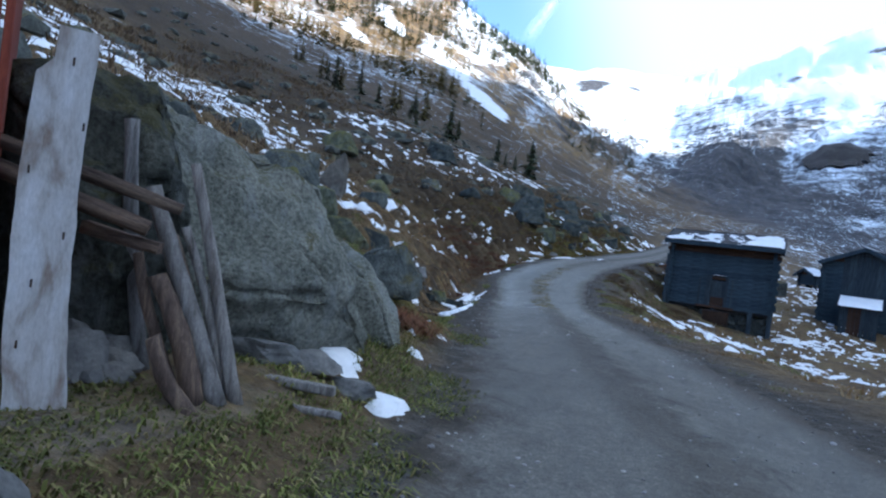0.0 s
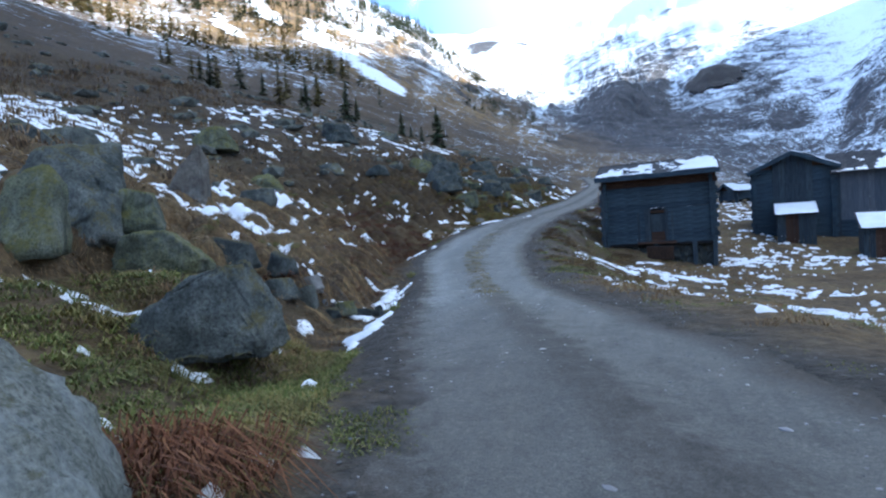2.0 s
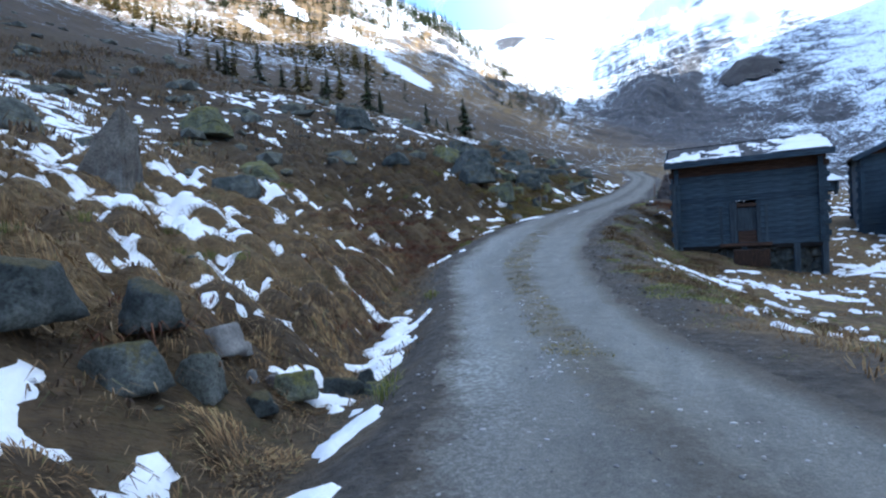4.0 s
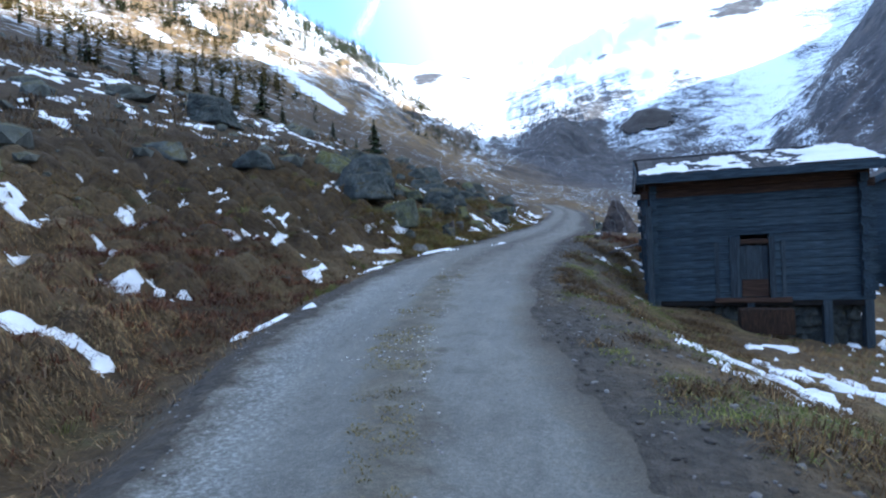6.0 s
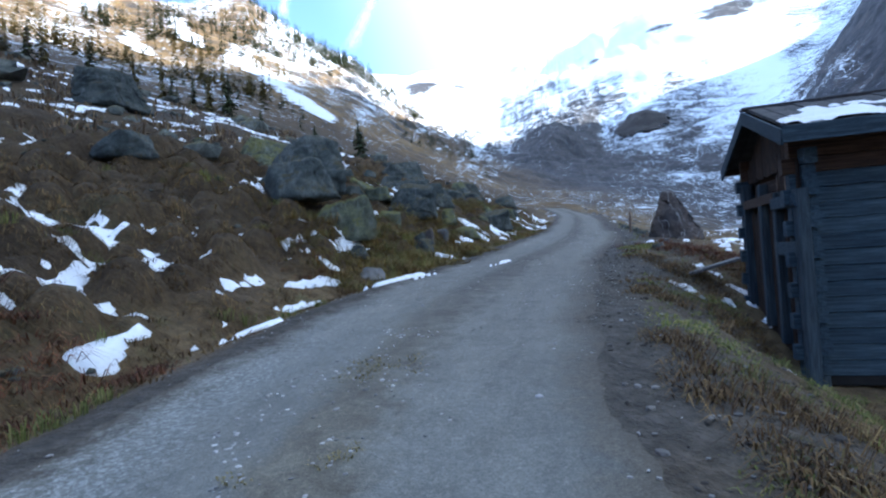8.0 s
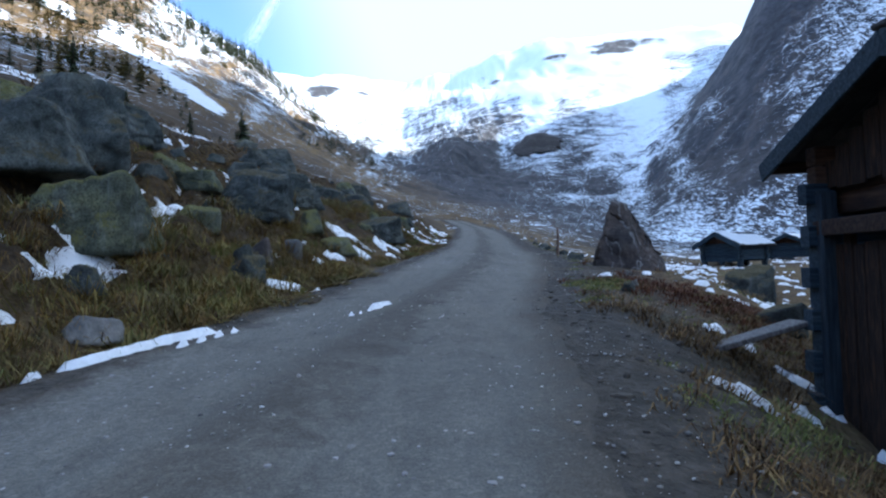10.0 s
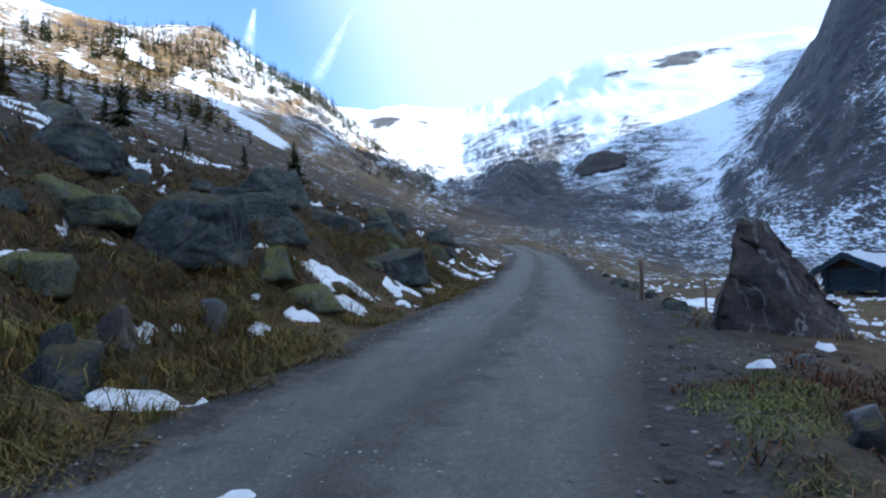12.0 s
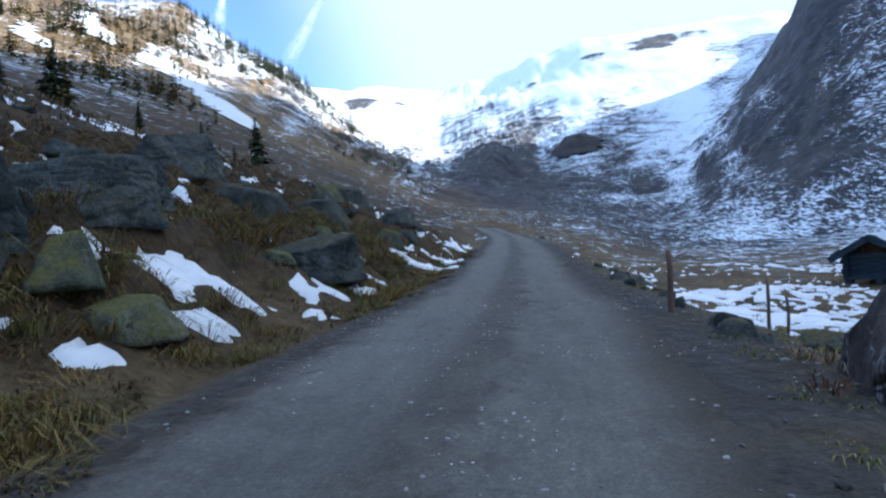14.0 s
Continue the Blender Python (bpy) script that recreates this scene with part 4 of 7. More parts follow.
# rocks along the uphill side: x, y, (length, depth, height), seed, material, turn, words
ROCKS = [
    (-6.5, -23.2, (2.3, 1.6, 1.7), 8, M_ROCK, -10, "large broken grey boulder on the slope"),
    (-5.75, -22.9, (1.2, 0.9, 0.8), 9, M_LICHEN, 35, "angular lichen-spotted boulder leaning on another"),
    (-5.1, -24.8, (0.9, 0.8, 0.95), 12, M_LICHEN, 10, "lichen-yellow boulder in the rock pile"),
    (-4.6, -23.4, (1.25, 0.9, 0.62), 15, M_LICHEN, 0, "low rounded lichen-covered boulder"),
    (-4.7, -21.9, (0.8, 0.7, 0.55), 16, M_DARKROCK, 50, "small dark boulder tipped with snow"),
    (-4.4, -26.2, (0.7, 0.6, 0.5), 17, M_ROCK, 20, "small grey boulder beside dead fern"),
    (-9.6, -24.5, (2.2, 1.5, 1.3), 18, M_ROCK, 40, "grey boulder high on the slope"),
    (-8.2, -26.5, (1.6, 1.3, 1.2), 19, M_LICHEN, 70, "lichen-grey boulder high on the slope"),
    (-11.5, -27.0, (1.8, 1.6, 1.3), 20, M_ROCK, 15, "weathered boulder half sunk in heath"),
    (-10.4, 7.4, (2.6, 1.9, 1.9), 22, M_ROCK, 20, "tall dark grey block on the slope"),
    (-9.6, 5.2, (1.95, 1.5, 1.15), 23, M_ROCK, -15, "broad rounded grey boulder below a block"),
    (-8.0, 4.6, (1.5, 1.2, 1.2), 24, M_LICHEN, 30, "greenish boulder at the foot of the slope"),
    (-7.7, 6.9, (0.75, 0.6, 0.6), 25, M_LICHEN, 60, "small mossy boulder in the grass"),
    (-6.5, 5.9, (0.75, 0.6, 0.5), 26, M_DARKROCK, 10, "dark boulder at the edge of the bank"),
    (-6.9, 2.75, (0.5, 0.35, 0.3), 27, M_GRAVEL, 10, "small pale stone at the foot of the bank"),
    (-7.7, 9.7, (2.1, 1.5, 1.3), 41, M_SLATE, 15, "big dark overhanging boulder on the bank"),
    (-8.0, 12.1, (2.2, 1.3, 1.0), 29, M_ROCK, 10, "long grey boulder behind others"),
    (-9.0, 14.4, (2.7, 1.5, 1.15), 30, M_ROCK, 5, "long flat-topped grey boulder"),
    (-6.4, 8.1, (0.42, 0.36, 0.45), 31, M_GRAVEL, 0, "pale rounded stone lying in grass"),
    (-5.75, 14.8, (2.2, 1.2, 0.85), 32, M_ROCK, 12, "low wide slab of rock near the track"),
    (-6.1, 10.5, (0.95, 0.7, 0.42), 33, M_LICHEN, 25, "low grey rock sunk in the grass bank"),
    (-6.62, 6.0, (0.36, 0.3, 0.62), 34, M_DARKROCK, 10, "upright dark stone in the bank"),
    (-6.5, 6.5, (0.42, 0.34, 0.6), 35, M_RUSTROCK, 40, "upright reddish stone in the bank"),
    (-9.3, 9.0, (0.95, 0.8, 1.0), 36, M_LICHEN, 40, "lichen-grey boulder up the bank"),
    (-7.9, 17.5, (1.7, 1.3, 1.0), 37, M_ROCK, 60, "grey boulder among tussocks"),
    (-7.4, 21.0, (1.8, 1.2, 0.9), 38, M_DARKROCK, 30, "dark boulder up the track"),
    (-10.5, 19.0, (2.4, 1.8, 1.4), 39, M_ROCK, 0, "large block on the slope"),
    (-13.5, 14.0, (2.6, 2.0, 1.6), 40, M_ROCK, 45, "large grey block above the track"),
    (-13.0, 9.5, (2.2, 1.7, 1.3), 41, M_LICHEN, 80, "lichen-grey block above the track"),
    (-12.2, -11.0, (1.6, 1.2, 0.7), 42, M_ROCK, 20, "flat boulder showing through heath"),
    (-15.5, -6.0, (2.0, 1.5, 0.9), 43, M_LICHEN, 60, "grey-green boulder on the open slope"),
    (-16.0, 1.5, (1.8, 1.4, 0.9), 44, M_ROCK, 10, "grey boulder on the open slope"),
    (-13.8, 4.0, (1.5, 1.2, 0.8), 45, M_ROCK, 35, "grey boulder above the bank"),
    (-18.0, -14.0, (2.4, 1.8, 1.1), 46, M_ROCK, 75, "broad boulder on the open slope"),
    (-21.0, -3.0, (2.6, 2.0, 1.3), 47, M_LICHEN, 30, "broad lichen-grey boulder far up the slope"),
    (-14.0, -18.5, (1.6, 1.2, 0.8), 48, M_ROCK, 5, "half-buried boulder on the heath"),
    (-20.0, 10.0, (3.2, 2.4, 1.8), 49, M_ROCK, 15, "big block far up the slope"),
    (-6.2, 27.0, (1.5, 1.1, 0.8), 50, M_ROCK, 15, "grey boulder beside the far track"),
    (-9.0, 30.0, (2.2, 1.6, 1.2), 51, M_DARKROCK, 15, "dark block beside the far track"),
    (2.2, 4.6, (0.6, 0.5, 0.4), 52, M_GRAVEL, 15, "pale stone in the grass above the barn"),
    (1.6, 5.3, (0.8, 0.6, 0.5), 53, M_DARKROCK, 15, "dark stone in the grass above the barn"),
]
ROCKS += [
    (-4.2, -20.5, (0.42, 0.34, 0.3), 61, M_GRAVEL, 20, "pale broken stone low on the bank"),
    (-3.95, -21.0, (0.4, 0.36, 0.42), 62, M_ROCK, 50, "rough grey stone in the ditch bank"),
    (-3.88, -19.95, (0.52, 0.36, 0.28), 63, M_LICHEN, 15, "flat lichen-green stone in the ditch"),
    (-4.24, -20.15, (0.16, 0.13, 0.13), 64, M_GRAVEL, 0, "small pale stone on the bank"),
    (-4.05, -20.3, (0.12, 0.11, 0.13), 65, M_GRAVEL, 60, "small pale stone on the bank"),
    (-3.98, -20.1, (0.16, 0.13, 0.16), 66, M_RUSTROCK, 10, "small rusty stone above the ditch"),
    (-3.7, -19.3, (0.45, 0.34, 0.26), 67, M_DARKROCK, 30, "dark stone half under ditch snow"),
    (-3.6, -18.95, (0.26, 0.22, 0.24), 68, M_DARKROCK, 70, "dark stone half under ditch snow"),
    (-3.3, -19.25, (0.3, 0.22, 0.18), 69, M_ROCK, 0, "grey stone at the ditch's edge"),
    (-4.45, -21.0, (0.55, 0.45, 0.4), 70, M_DARKROCK, 35, "dark stone in the rubble beside the ditch"),
    (-4.6, -20.4, (0.3, 0.3, 0.25), 71, M_ROCK, 80, "grey stone in the rubble beside the ditch"),
    (-3.75, -20.55, (0.3, 0.26, 0.2), 72, M_DARKROCK, 0, "dark stone in the rubble beside the ditch"),
    (-4.15, -21.5, (0.6, 0.4, 0.4), 73, M_ROCK, 15, "grey stone in the rubble beside the ditch"),
    (-7.4, 3.35, (0.45, 0.36, 0.36), 74, M_DARKROCK, 20, "dark stone at the foot of the bank"),
    (-0.54, 5.41, (0.26, 0.2, 0.18), 75, M_GRAVEL, 30, "grey-green stone lying on the verge"),
    (-0.7, 5.08, (0.22, 0.2, 0.18), 76, M_DARKROCK, 60, "dark stone lying on the verge"),
    (-0.1, 7.0, (0.2, 0.16, 0.1), 77, M_GRAVEL, 10, "flat pale stone before the pyramid rock"),
    (6.9, 16.0, (1.9, 1.3, 1.35), 78, M_DARKROCK, 10, "dark broken block on the valley floor"),
    (5.9, 13.3, (0.55, 0.5, 1.25), 79, M_DARKROCK, 0, "narrow upright dark block on the valley floor"),
]
for x, y, size, seed, material, turn, words in ROCKS:
    boulder(x, y, tuple(0.92 * v for v in size), seed, words, M_SLATE if material is M_ROCK and y > 3 else material, turn)


# many lesser blocks half sunk in the bank above the barn
for k in range(64):
    rnd = random.Random(700 + k)
    y = rnd.uniform(7.5, 30)
    edge = float(smooth_road(np.array([y]))[0][0])
    l = 0.3 + 0.75 * rnd.random() ** 2
    boulder(edge - 1.1 - 9.5 * rnd.random(), y, (l, rnd.uniform(0.6, 0.9) * l, rnd.uniform(0.5, 0.75) * l), 700 + k, "lichen-grey block half sunk in the grassy bank" if k % 3 == 0 else "slate-grey block half sunk in the grassy bank", M_LICHEN if k % 3 == 0 else M_SLATE, rnd.uniform(0, 180), 0.3, 8 + k % 3)
# stones along the lip of the track on the valley side
for k in range(26):
    rnd = random.Random(500 + k)
    y = 10.6 + 9.0 * rnd.random() ** 1.4
    edge = float(smooth_road(np.array([y]))[1][0])
    l = 0.14 + 0.32 * rnd.random() ** 2
    boulder(edge + rnd.uniform(0.35, 1.7), y, (l, 0.8 * l, 0.55 * l), 500 + k, "dark stone on the lip of the track", M_DARKROCK if k % 3 else M_ROCK, rnd.uniform(0, 180), 0.34, 11)


def wedge_rock(name, x, y, pts, seed, label, material, turn=0.0, lumps=0.05, cuts=4, sink=0.15, crack=None):
    """A rock with a shape of its own: the hull of a few corners, divided and roughened."""
    bm = bmesh.new()
    for p in pts:
        bm.verts.new(p)
    bmesh.ops.convex_hull(bm, input=bm.verts[:])
    loose = [v for v in bm.verts if not v.link_faces]
    bmesh.ops.delete(bm, geom=loose, context="VERTS")
    bmesh.ops.triangulate(bm, faces=bm.faces[:])
    bmesh.ops.bevel(bm, geom=bm.edges[:], offset=0.04, segments=2, affect="EDGES", clamp_overlap=True)
    bmesh.ops.triangulate(bm, faces=bm.faces[:])
    for _ in range(cuts):
        longest = [e for e in bm.edges if e.calc_length() > 0.09]
        if not longest or len(bm.verts) > 9000:
            break
        bmesh.ops.subdivide_edges(bm, edges=longest, cuts=1)
        bmesh.ops.triangulate(bm, faces=bm.faces[:])
    if crack:
        # finer mesh along the plane of a crack, then a groove in it
        cp, cn = Vector(crack[0]), Vector(crack[1]).normalized()
        for reach in (0.16, 0.1, 0.07):
            near = [e for e in bm.edges if abs((e.verts[0].co - cp).dot(cn)) < reach and abs((e.verts[1].co - cp).dot(cn)) < reach and e.calc_length() > 0.03]
            bmesh.ops.subdivide_edges(bm, edges=near, cuts=1)
            bmesh.ops.triangulate(bm, faces=bm.faces[:])
    bm.normal_update()
    off = Vector((seed * 2.3, seed * 0.7, seed * 1.9))
    moved = [(v, v.co + v.normal * (lumps * 1.6 * noise.fractal(v.co * 1.9 + off, 0.9, 2.1, 5) + lumps * 0.35 * noise.noise(v.co * 11 + off))) for v in bm.verts]
    for v, co in moved:
        v.co = co
    if crack:
        for v in bm.verts:
            q = (v.co - cp).dot(cn) + 0.035 * noise.noise(v.co * 3.0) + 0.015 * noise.noise(v.co * 14.0)
            v.co -= v.normal * 0.16 * math.exp(-((q / 0.022) ** 2))
    for f in bm.faces:
        f.smooth = True
    ob = part(name, bm, material)
    p = drop(x, y, -sink)
    ob.matrix_world = pose(p.x, p.y, p.z, 0, 0, turn)
    return tagged(ob, label, "boulder")


# the pyramid rock on the valley-side verge
wedge_rock("boulder", 0.46, 9.1, [(-0.76, -0.35, 0), (0.76, -0.45, 0), (0.9, 0.3, 0), (-0.5, 0.6, 0), (-0.74, -0.32, 0.45), (0.84, -0.3, 0.35), (-0.5, -0.25, 1.0), (-0.26, -0.05, 1.52), (-0.1, 0.1, 1.66), (0.14, 0.05, 1.56), (0.42, -0.05, 1.08), (0.6, -0.2, 0.72), (0.1, 0.4, 1.1)], 7,
           "tall pyramid-shaped rusty brown rock on the verge", M_RUSTROCK, 4, 0.06, sink=0.24)
# the peaked boulder beside the dead fern
wedge_rock("boulder", -2.5, -25.0, [(-0.72, -0.45, 0), (0.68, -0.5, 0), (0.75, 0.3, 0), (-0.6, 0.5, 0), (-0.66, -0.3, 0.42), (-0.3, -0.35, 0.62), (0.28, -0.3, 0.9), (0.45, 0.0, 0.93), (0.72, -0.2, 0.4), (0.0, 0.35, 0.75)], 4,
           "grey boulder with a lichen-green crown in the grass", M_ROCK, 22, 0.06, sink=0.15)
# the thin upright stone on the slope
wedge_rock("standing_stone", -10.6, -16.6, [(-0.75, -0.3, 0), (0.6, -0.35, 0), (0.65, 0.3, 0), (-0.7, 0.35, 0), (0.1, -0.2, 1.4), (0.55, -0.15, 2.0), (0.72, 0.15, 1.5), (-0.45, 0.1, 0.8)], 9,
           "thin pale upright stone standing on the slope", M_TAN, 25, 0.03)
# the two great rocks at the track's edge, and the flake split off the larger
wedge_rock("boulder", -0.8, -27.95, [(0.8, -0.5, 0), (0.58, 0.0, 0), (0.05, 0.58, 0), (-0.8, 0.4, 0), (-0.3, -0.85, 0), (0.52, -0.6, 0.62), (0.12, -0.3, 0.9), (-0.5, 0.1, 1.0), (-0.9, 0.15, 0.9), (0.4, -0.05, 0.46), (-0.1, 0.34, 0.58), (-0.3, -0.6, 0.95)], 17,
           "pale flake of granite split off the huge boulder", M_GRANITE, 0, 0.05, 5)
wedge_rock("boulder", -0.9, -29.6, [(-1.7, -1.0, 0), (0.35, -0.8, 0), (0.8, 0.2, 0), (0.9, 0.65, 0), (0.25, 1.25, 0), (-1.9, 1.3, 0), (0.55, -0.95, 0.6), (1.08, 0.05, 0.55), (-0.1, -0.85, 1.75), (0.35, 0.1, 1.5), (0.55, 0.6, 0.95), (-0.9, -0.6, 2.0), (-1.7, -0.2, 1.9), (-1.4, 0.9, 1.6), (-0.1, 0.85, 1.15)], 11,
           "huge grey granite boulder with a cracked sloping face", M_GRANITE, 0, 0.07, 5)
wedge_rock("boulder", -0.78, -31.0, [(-1.0, -0.6, 0), (0.35, -0.3, 0), (0.6, 0.25, 0), (0.3, 0.6, 0), (-1.0, 0.7, 0), (0.5, -0.35, 1.0), (0.7, 0.15, 1.1), (-0.1, -0.35, 1.55), (0.3, 0.3, 1.72), (-0.7, 0.3, 1.78), (-0.9, -0.6, 1.4)], 13,
           "dark mossy boulder behind leaning poles", M_MOSSROCK, 0, 0.08, 5)

def pole_bm(a, b, r0, r1, seed=0, bend=0.03, sides=9):
    """A slightly crooked round pole from a to b."""
    a, b = Vector(a), Vector(b)
    axis = (b - a).normalized()
    u = axis.orthogonal().normalized()
    w = axis.cross(u)
    rnd = random.Random(seed)
    k1, k2 = rnd.uniform(-1, 1) * bend, rnd.uniform(-1, 1) * bend
    bm = bmesh.new()
    rings, n = [], 9
    for i in range(n + 1):
        f = i / n
        c = a.lerp(b, f) + u * k1 * math.sin(f * math.pi) + w * k2 * math.sin(f * 2 * math.pi)
        r = r0 + (r1 - r0) * f
        rings.append([bm.verts.new(c + (u * math.cos(t) + w * math.sin(t)) * r * (1 + rnd.uniform(-0.09, 0.09))) for t in (2 * math.pi * j / sides for j in range(sides))])
    for p, q in zip(rings, rings[1:]):
        for j in range(sides):
            bm.faces.new((p[j], p[(j + 1) % sides], q[(j + 1) % sides], q[j])).smooth = True
    bm.faces.new(rings[0][::-1])
    bm.faces.new(rings[-1])
    return bm


# poles and beams leaning on the rock: foot, head, radii, material, words
POLES = [
    ((0.37, -30.74), (0.08, -30.93, 1.78), 0.04, 0.026, M_POLE, "long grey peeled pole leaning on the rock"),
    ((0.36, -30.86), (0.0, -31.1, 1.63), 0.05, 0.04, M_POLE, "weathered grey pole leaning on the rock"),
    ((0.32, -30.97), (0.12, -31.11, 1.2), 0.055, 0.045, M_POLEB, "thick brown log leaning on the rock"),
    ((0.42, -31.06), (0.27, -31.2, 0.93), 0.042, 0.036, M_POLEB, "short split yellow-brown log leaning on others"),
    ((0.3, -30.76), (0.1, -30.96, 1.45), 0.03, 0.022, M_POLE, "thin grey pole leaning on the rock"),
    ((0.24, -30.84), (0.06, -31.0, 1.4), 0.035, 0.028, M_POLEB, "brown pole standing among the grey ones"),
    ((0.2, -30.98), (0.02, -31.15, 1.3), 0.03, 0.025, M_POLEB, "brown stake wedged between the logs"),
    ((-0.12, -30.95), (-0.22, -31.1, 1.97), 0.04, 0.035, M_POLE, "pale split stake standing behind the beams"),
]
for (fx, fy), head, r0, r1, material, words in POLES:
    foot = drop(fx, fy, -0.03)
    tagged(part("pole", pole_bm(foot, head, r0, r1, seed=int(fx * 900)), material), words, "pole", "poles leaning on the rock")
for k, (a, b) in enumerate([((-0.2, -31.72, 1.74), (0.3, -31.15, 1.53)), ((-0.2, -31.7, 1.62), (0.22, -31.25, 1.43)), ((-0.1, -31.35, 1.4), (0.22, -31.18, 1.34)), ((-0.15, -31.5, 1.68), (0.2, -31.2, 1.56))]):
    bm = pole_bm((0, 0, 0), (0, 0, (Vector(b) - Vector(a)).length), 0.042, 0.038, seed=70 + k, bend=0.006, sides=4 if k != 1 else 8)
    ob = part("beam", bm, M_POLEB)
    ob.matrix_world = Matrix.Translation(a) @ (Vector(b) - Vector(a)).to_track_quat("Z", "Y").to_matrix().to_4x4()
    tagged(ob, "reddish brown squared beam resting against the rock", "beam", "beams on the rock")

# offcuts and flat stones at the foot of the rock
for k, (x, y, l, w, h, turn, material, words) in enumerate([
        (-0.1, -30.1, 0.42, 0.25, 0.09, 20, M_GRAVEL, "flat stone beside the rock"), (0.28, -30.25, 0.6, 0.07, 0.05, 25, M_POLE, "grey offcut of wood on the ground"),
        (0.5, -30.35, 0.5, 0.05, 0.04, 15, M_POLE, "thin grey stick on the ground"), (0.15, -29.85, 0.35, 0.22, 0.09, 40, M_GRAVEL, "flat stone beside the rock"),
        (-0.45, -31.35, 0.4, 0.1, 0.07, -10, M_POLE, "grey offcut between stones"), (-0.35, -31.2, 0.3, 0.2, 0.13, 30, M_GRAVEL, "broken stone between the rock and a board"),
        (-0.15, -31.3, 0.22, 0.18, 0.14, 60, M_GRAVEL, "grey stone at the foot of the rock"), (-0.55, -31.1, 0.35, 0.25, 0.16, 10, M_GRAVEL, "grey stone at the foot of the rock"),
        (-0.25, -31.48, 0.2, 0.15, 0.12, 80, M_GRAVEL, "pale stone beside the white board"), (0.72, -32.05, 0.26, 0.2, 0.1, 10, M_GRAVEL, "pale stone lying in the short grass"), (0.4, -29.7, 0.3, 0.2, 0.08, 0, M_GRAVEL, "flat stone under old snow")]):
    if material is M_POLE:
        bm = box_bm(-l / 2, l / 2, -w / 2, w / 2, 0, h, 0.008, 0.012, k)
        ob = part("wood_offcut", bm, material)
    else:
        ob = part("stone", boulder_mesh((1.05 * l, 1.0 * w, h * 1.5), 80 + k, 7, 0.1, 3), material)
    p = drop(x, y, -0.01)
    ob.matrix_world = pose(p.x, p.y, p.z, 0, random.uniform(-6, 6), turn)
    tagged(ob, words, "wood" if material is M_POLE else "stone")

# a heap of broken stones under the dark boulder
for k in range(12):
    rnd = random.Random(300 + k)
    l = rnd.uniform(0.13, 0.26)
    ob = part("stone", boulder_mesh((l, 0.75 * l, 0.55 * l), 300 + k, 7, 0.1, 3), M_GRAVEL)
    p = drop(rnd.uniform(-0.6, -0.02), rnd.uniform(-31.4, -30.75), 0.0)
    ob.matrix_world = pose(p.x, p.y, p.z, 0, rnd.uniform(-10, 10), rnd.uniform(0, 180))
    tagged(ob, "broken grey stone in a heap under the boulder", "stone", "heap of broken stones")

# the white board against the red shed's corner
shed = empty("shed", pose(-0.06, -31.74, 0.45, 0, 0, -25), "red painted wooden shed at the track's edge", "shed")
for k in range(16):
    part("wall_board", box_bm(-0.2 * (k + 1), -0.2 * k - 0.006, -0.03, 0.0, -0.3, 3.3, 0.004), M_RED, shed)
for k in range(14):
    part("wall_board", box_bm(-0.03, 0.0, -0.036 - 0.2 * (k + 1), -0.042 - 0.2 * k, -0.3, 3.3, 0.004), M_RED, shed)
part("roof", box_bm(-3.5, 0.3, -3.1, 0.3, 3.3, 3.42, 0.01), M_SHINGLE, shed)
bm = bmesh.new()
rows = []
for i in range(25):
    f = i / 24
    lean = -0.02 * f - 0.03 * math.sin(f * math.pi)
    w0, w1 = -0.112 + 0.02 * f + 0.01 * noise.noise((f * 7, 1, 0)), 0.107 - 0.012 * f + 0.01 * noise.noise((f * 9, 5, 0))
    if f > 0.9:
        w0 = -0.045
    rows.append([bm.verts.new((w + lean, y, f * 1.58)) for w, y in ((w0, 0.0), (w1, 0.0), (w1, 0.028), (w0, 0.028))])
for p, q in zip(rows, rows[1:]):
    for j in range(4):
        bm.faces.new((p[j], p[(j + 1) % 4], q[(j + 1) % 4], q[j]))
bm.faces.new(rows[0][::-1]), bm.faces.new(rows[-1])
board = part("board", bm, M_WHITE)
pb = drop(0.14, -31.6, -0.02)
board.matrix_world = pose(pb.x, pb.y, pb.z, 2, 0, 62)
tagged(board, "tall worn white-painted board leaning on the shed", "board")
for k, (u, z) in enumerate([(-0.1, 0.3), (0.08, 0.75), (-0.12, 1.0), (0.1, 1.2), (0.0, 1.45), (-0.05, 0.55)]):
    ob = part("nail", box_bm(-0.004, 0.004, -0.006, 0.0, -0.016, 0.016, 0), M_IRON, board)
    ob.matrix_basis = pose(0.7 * u - 0.03 * math.sin(z * 2), 0.0, z)
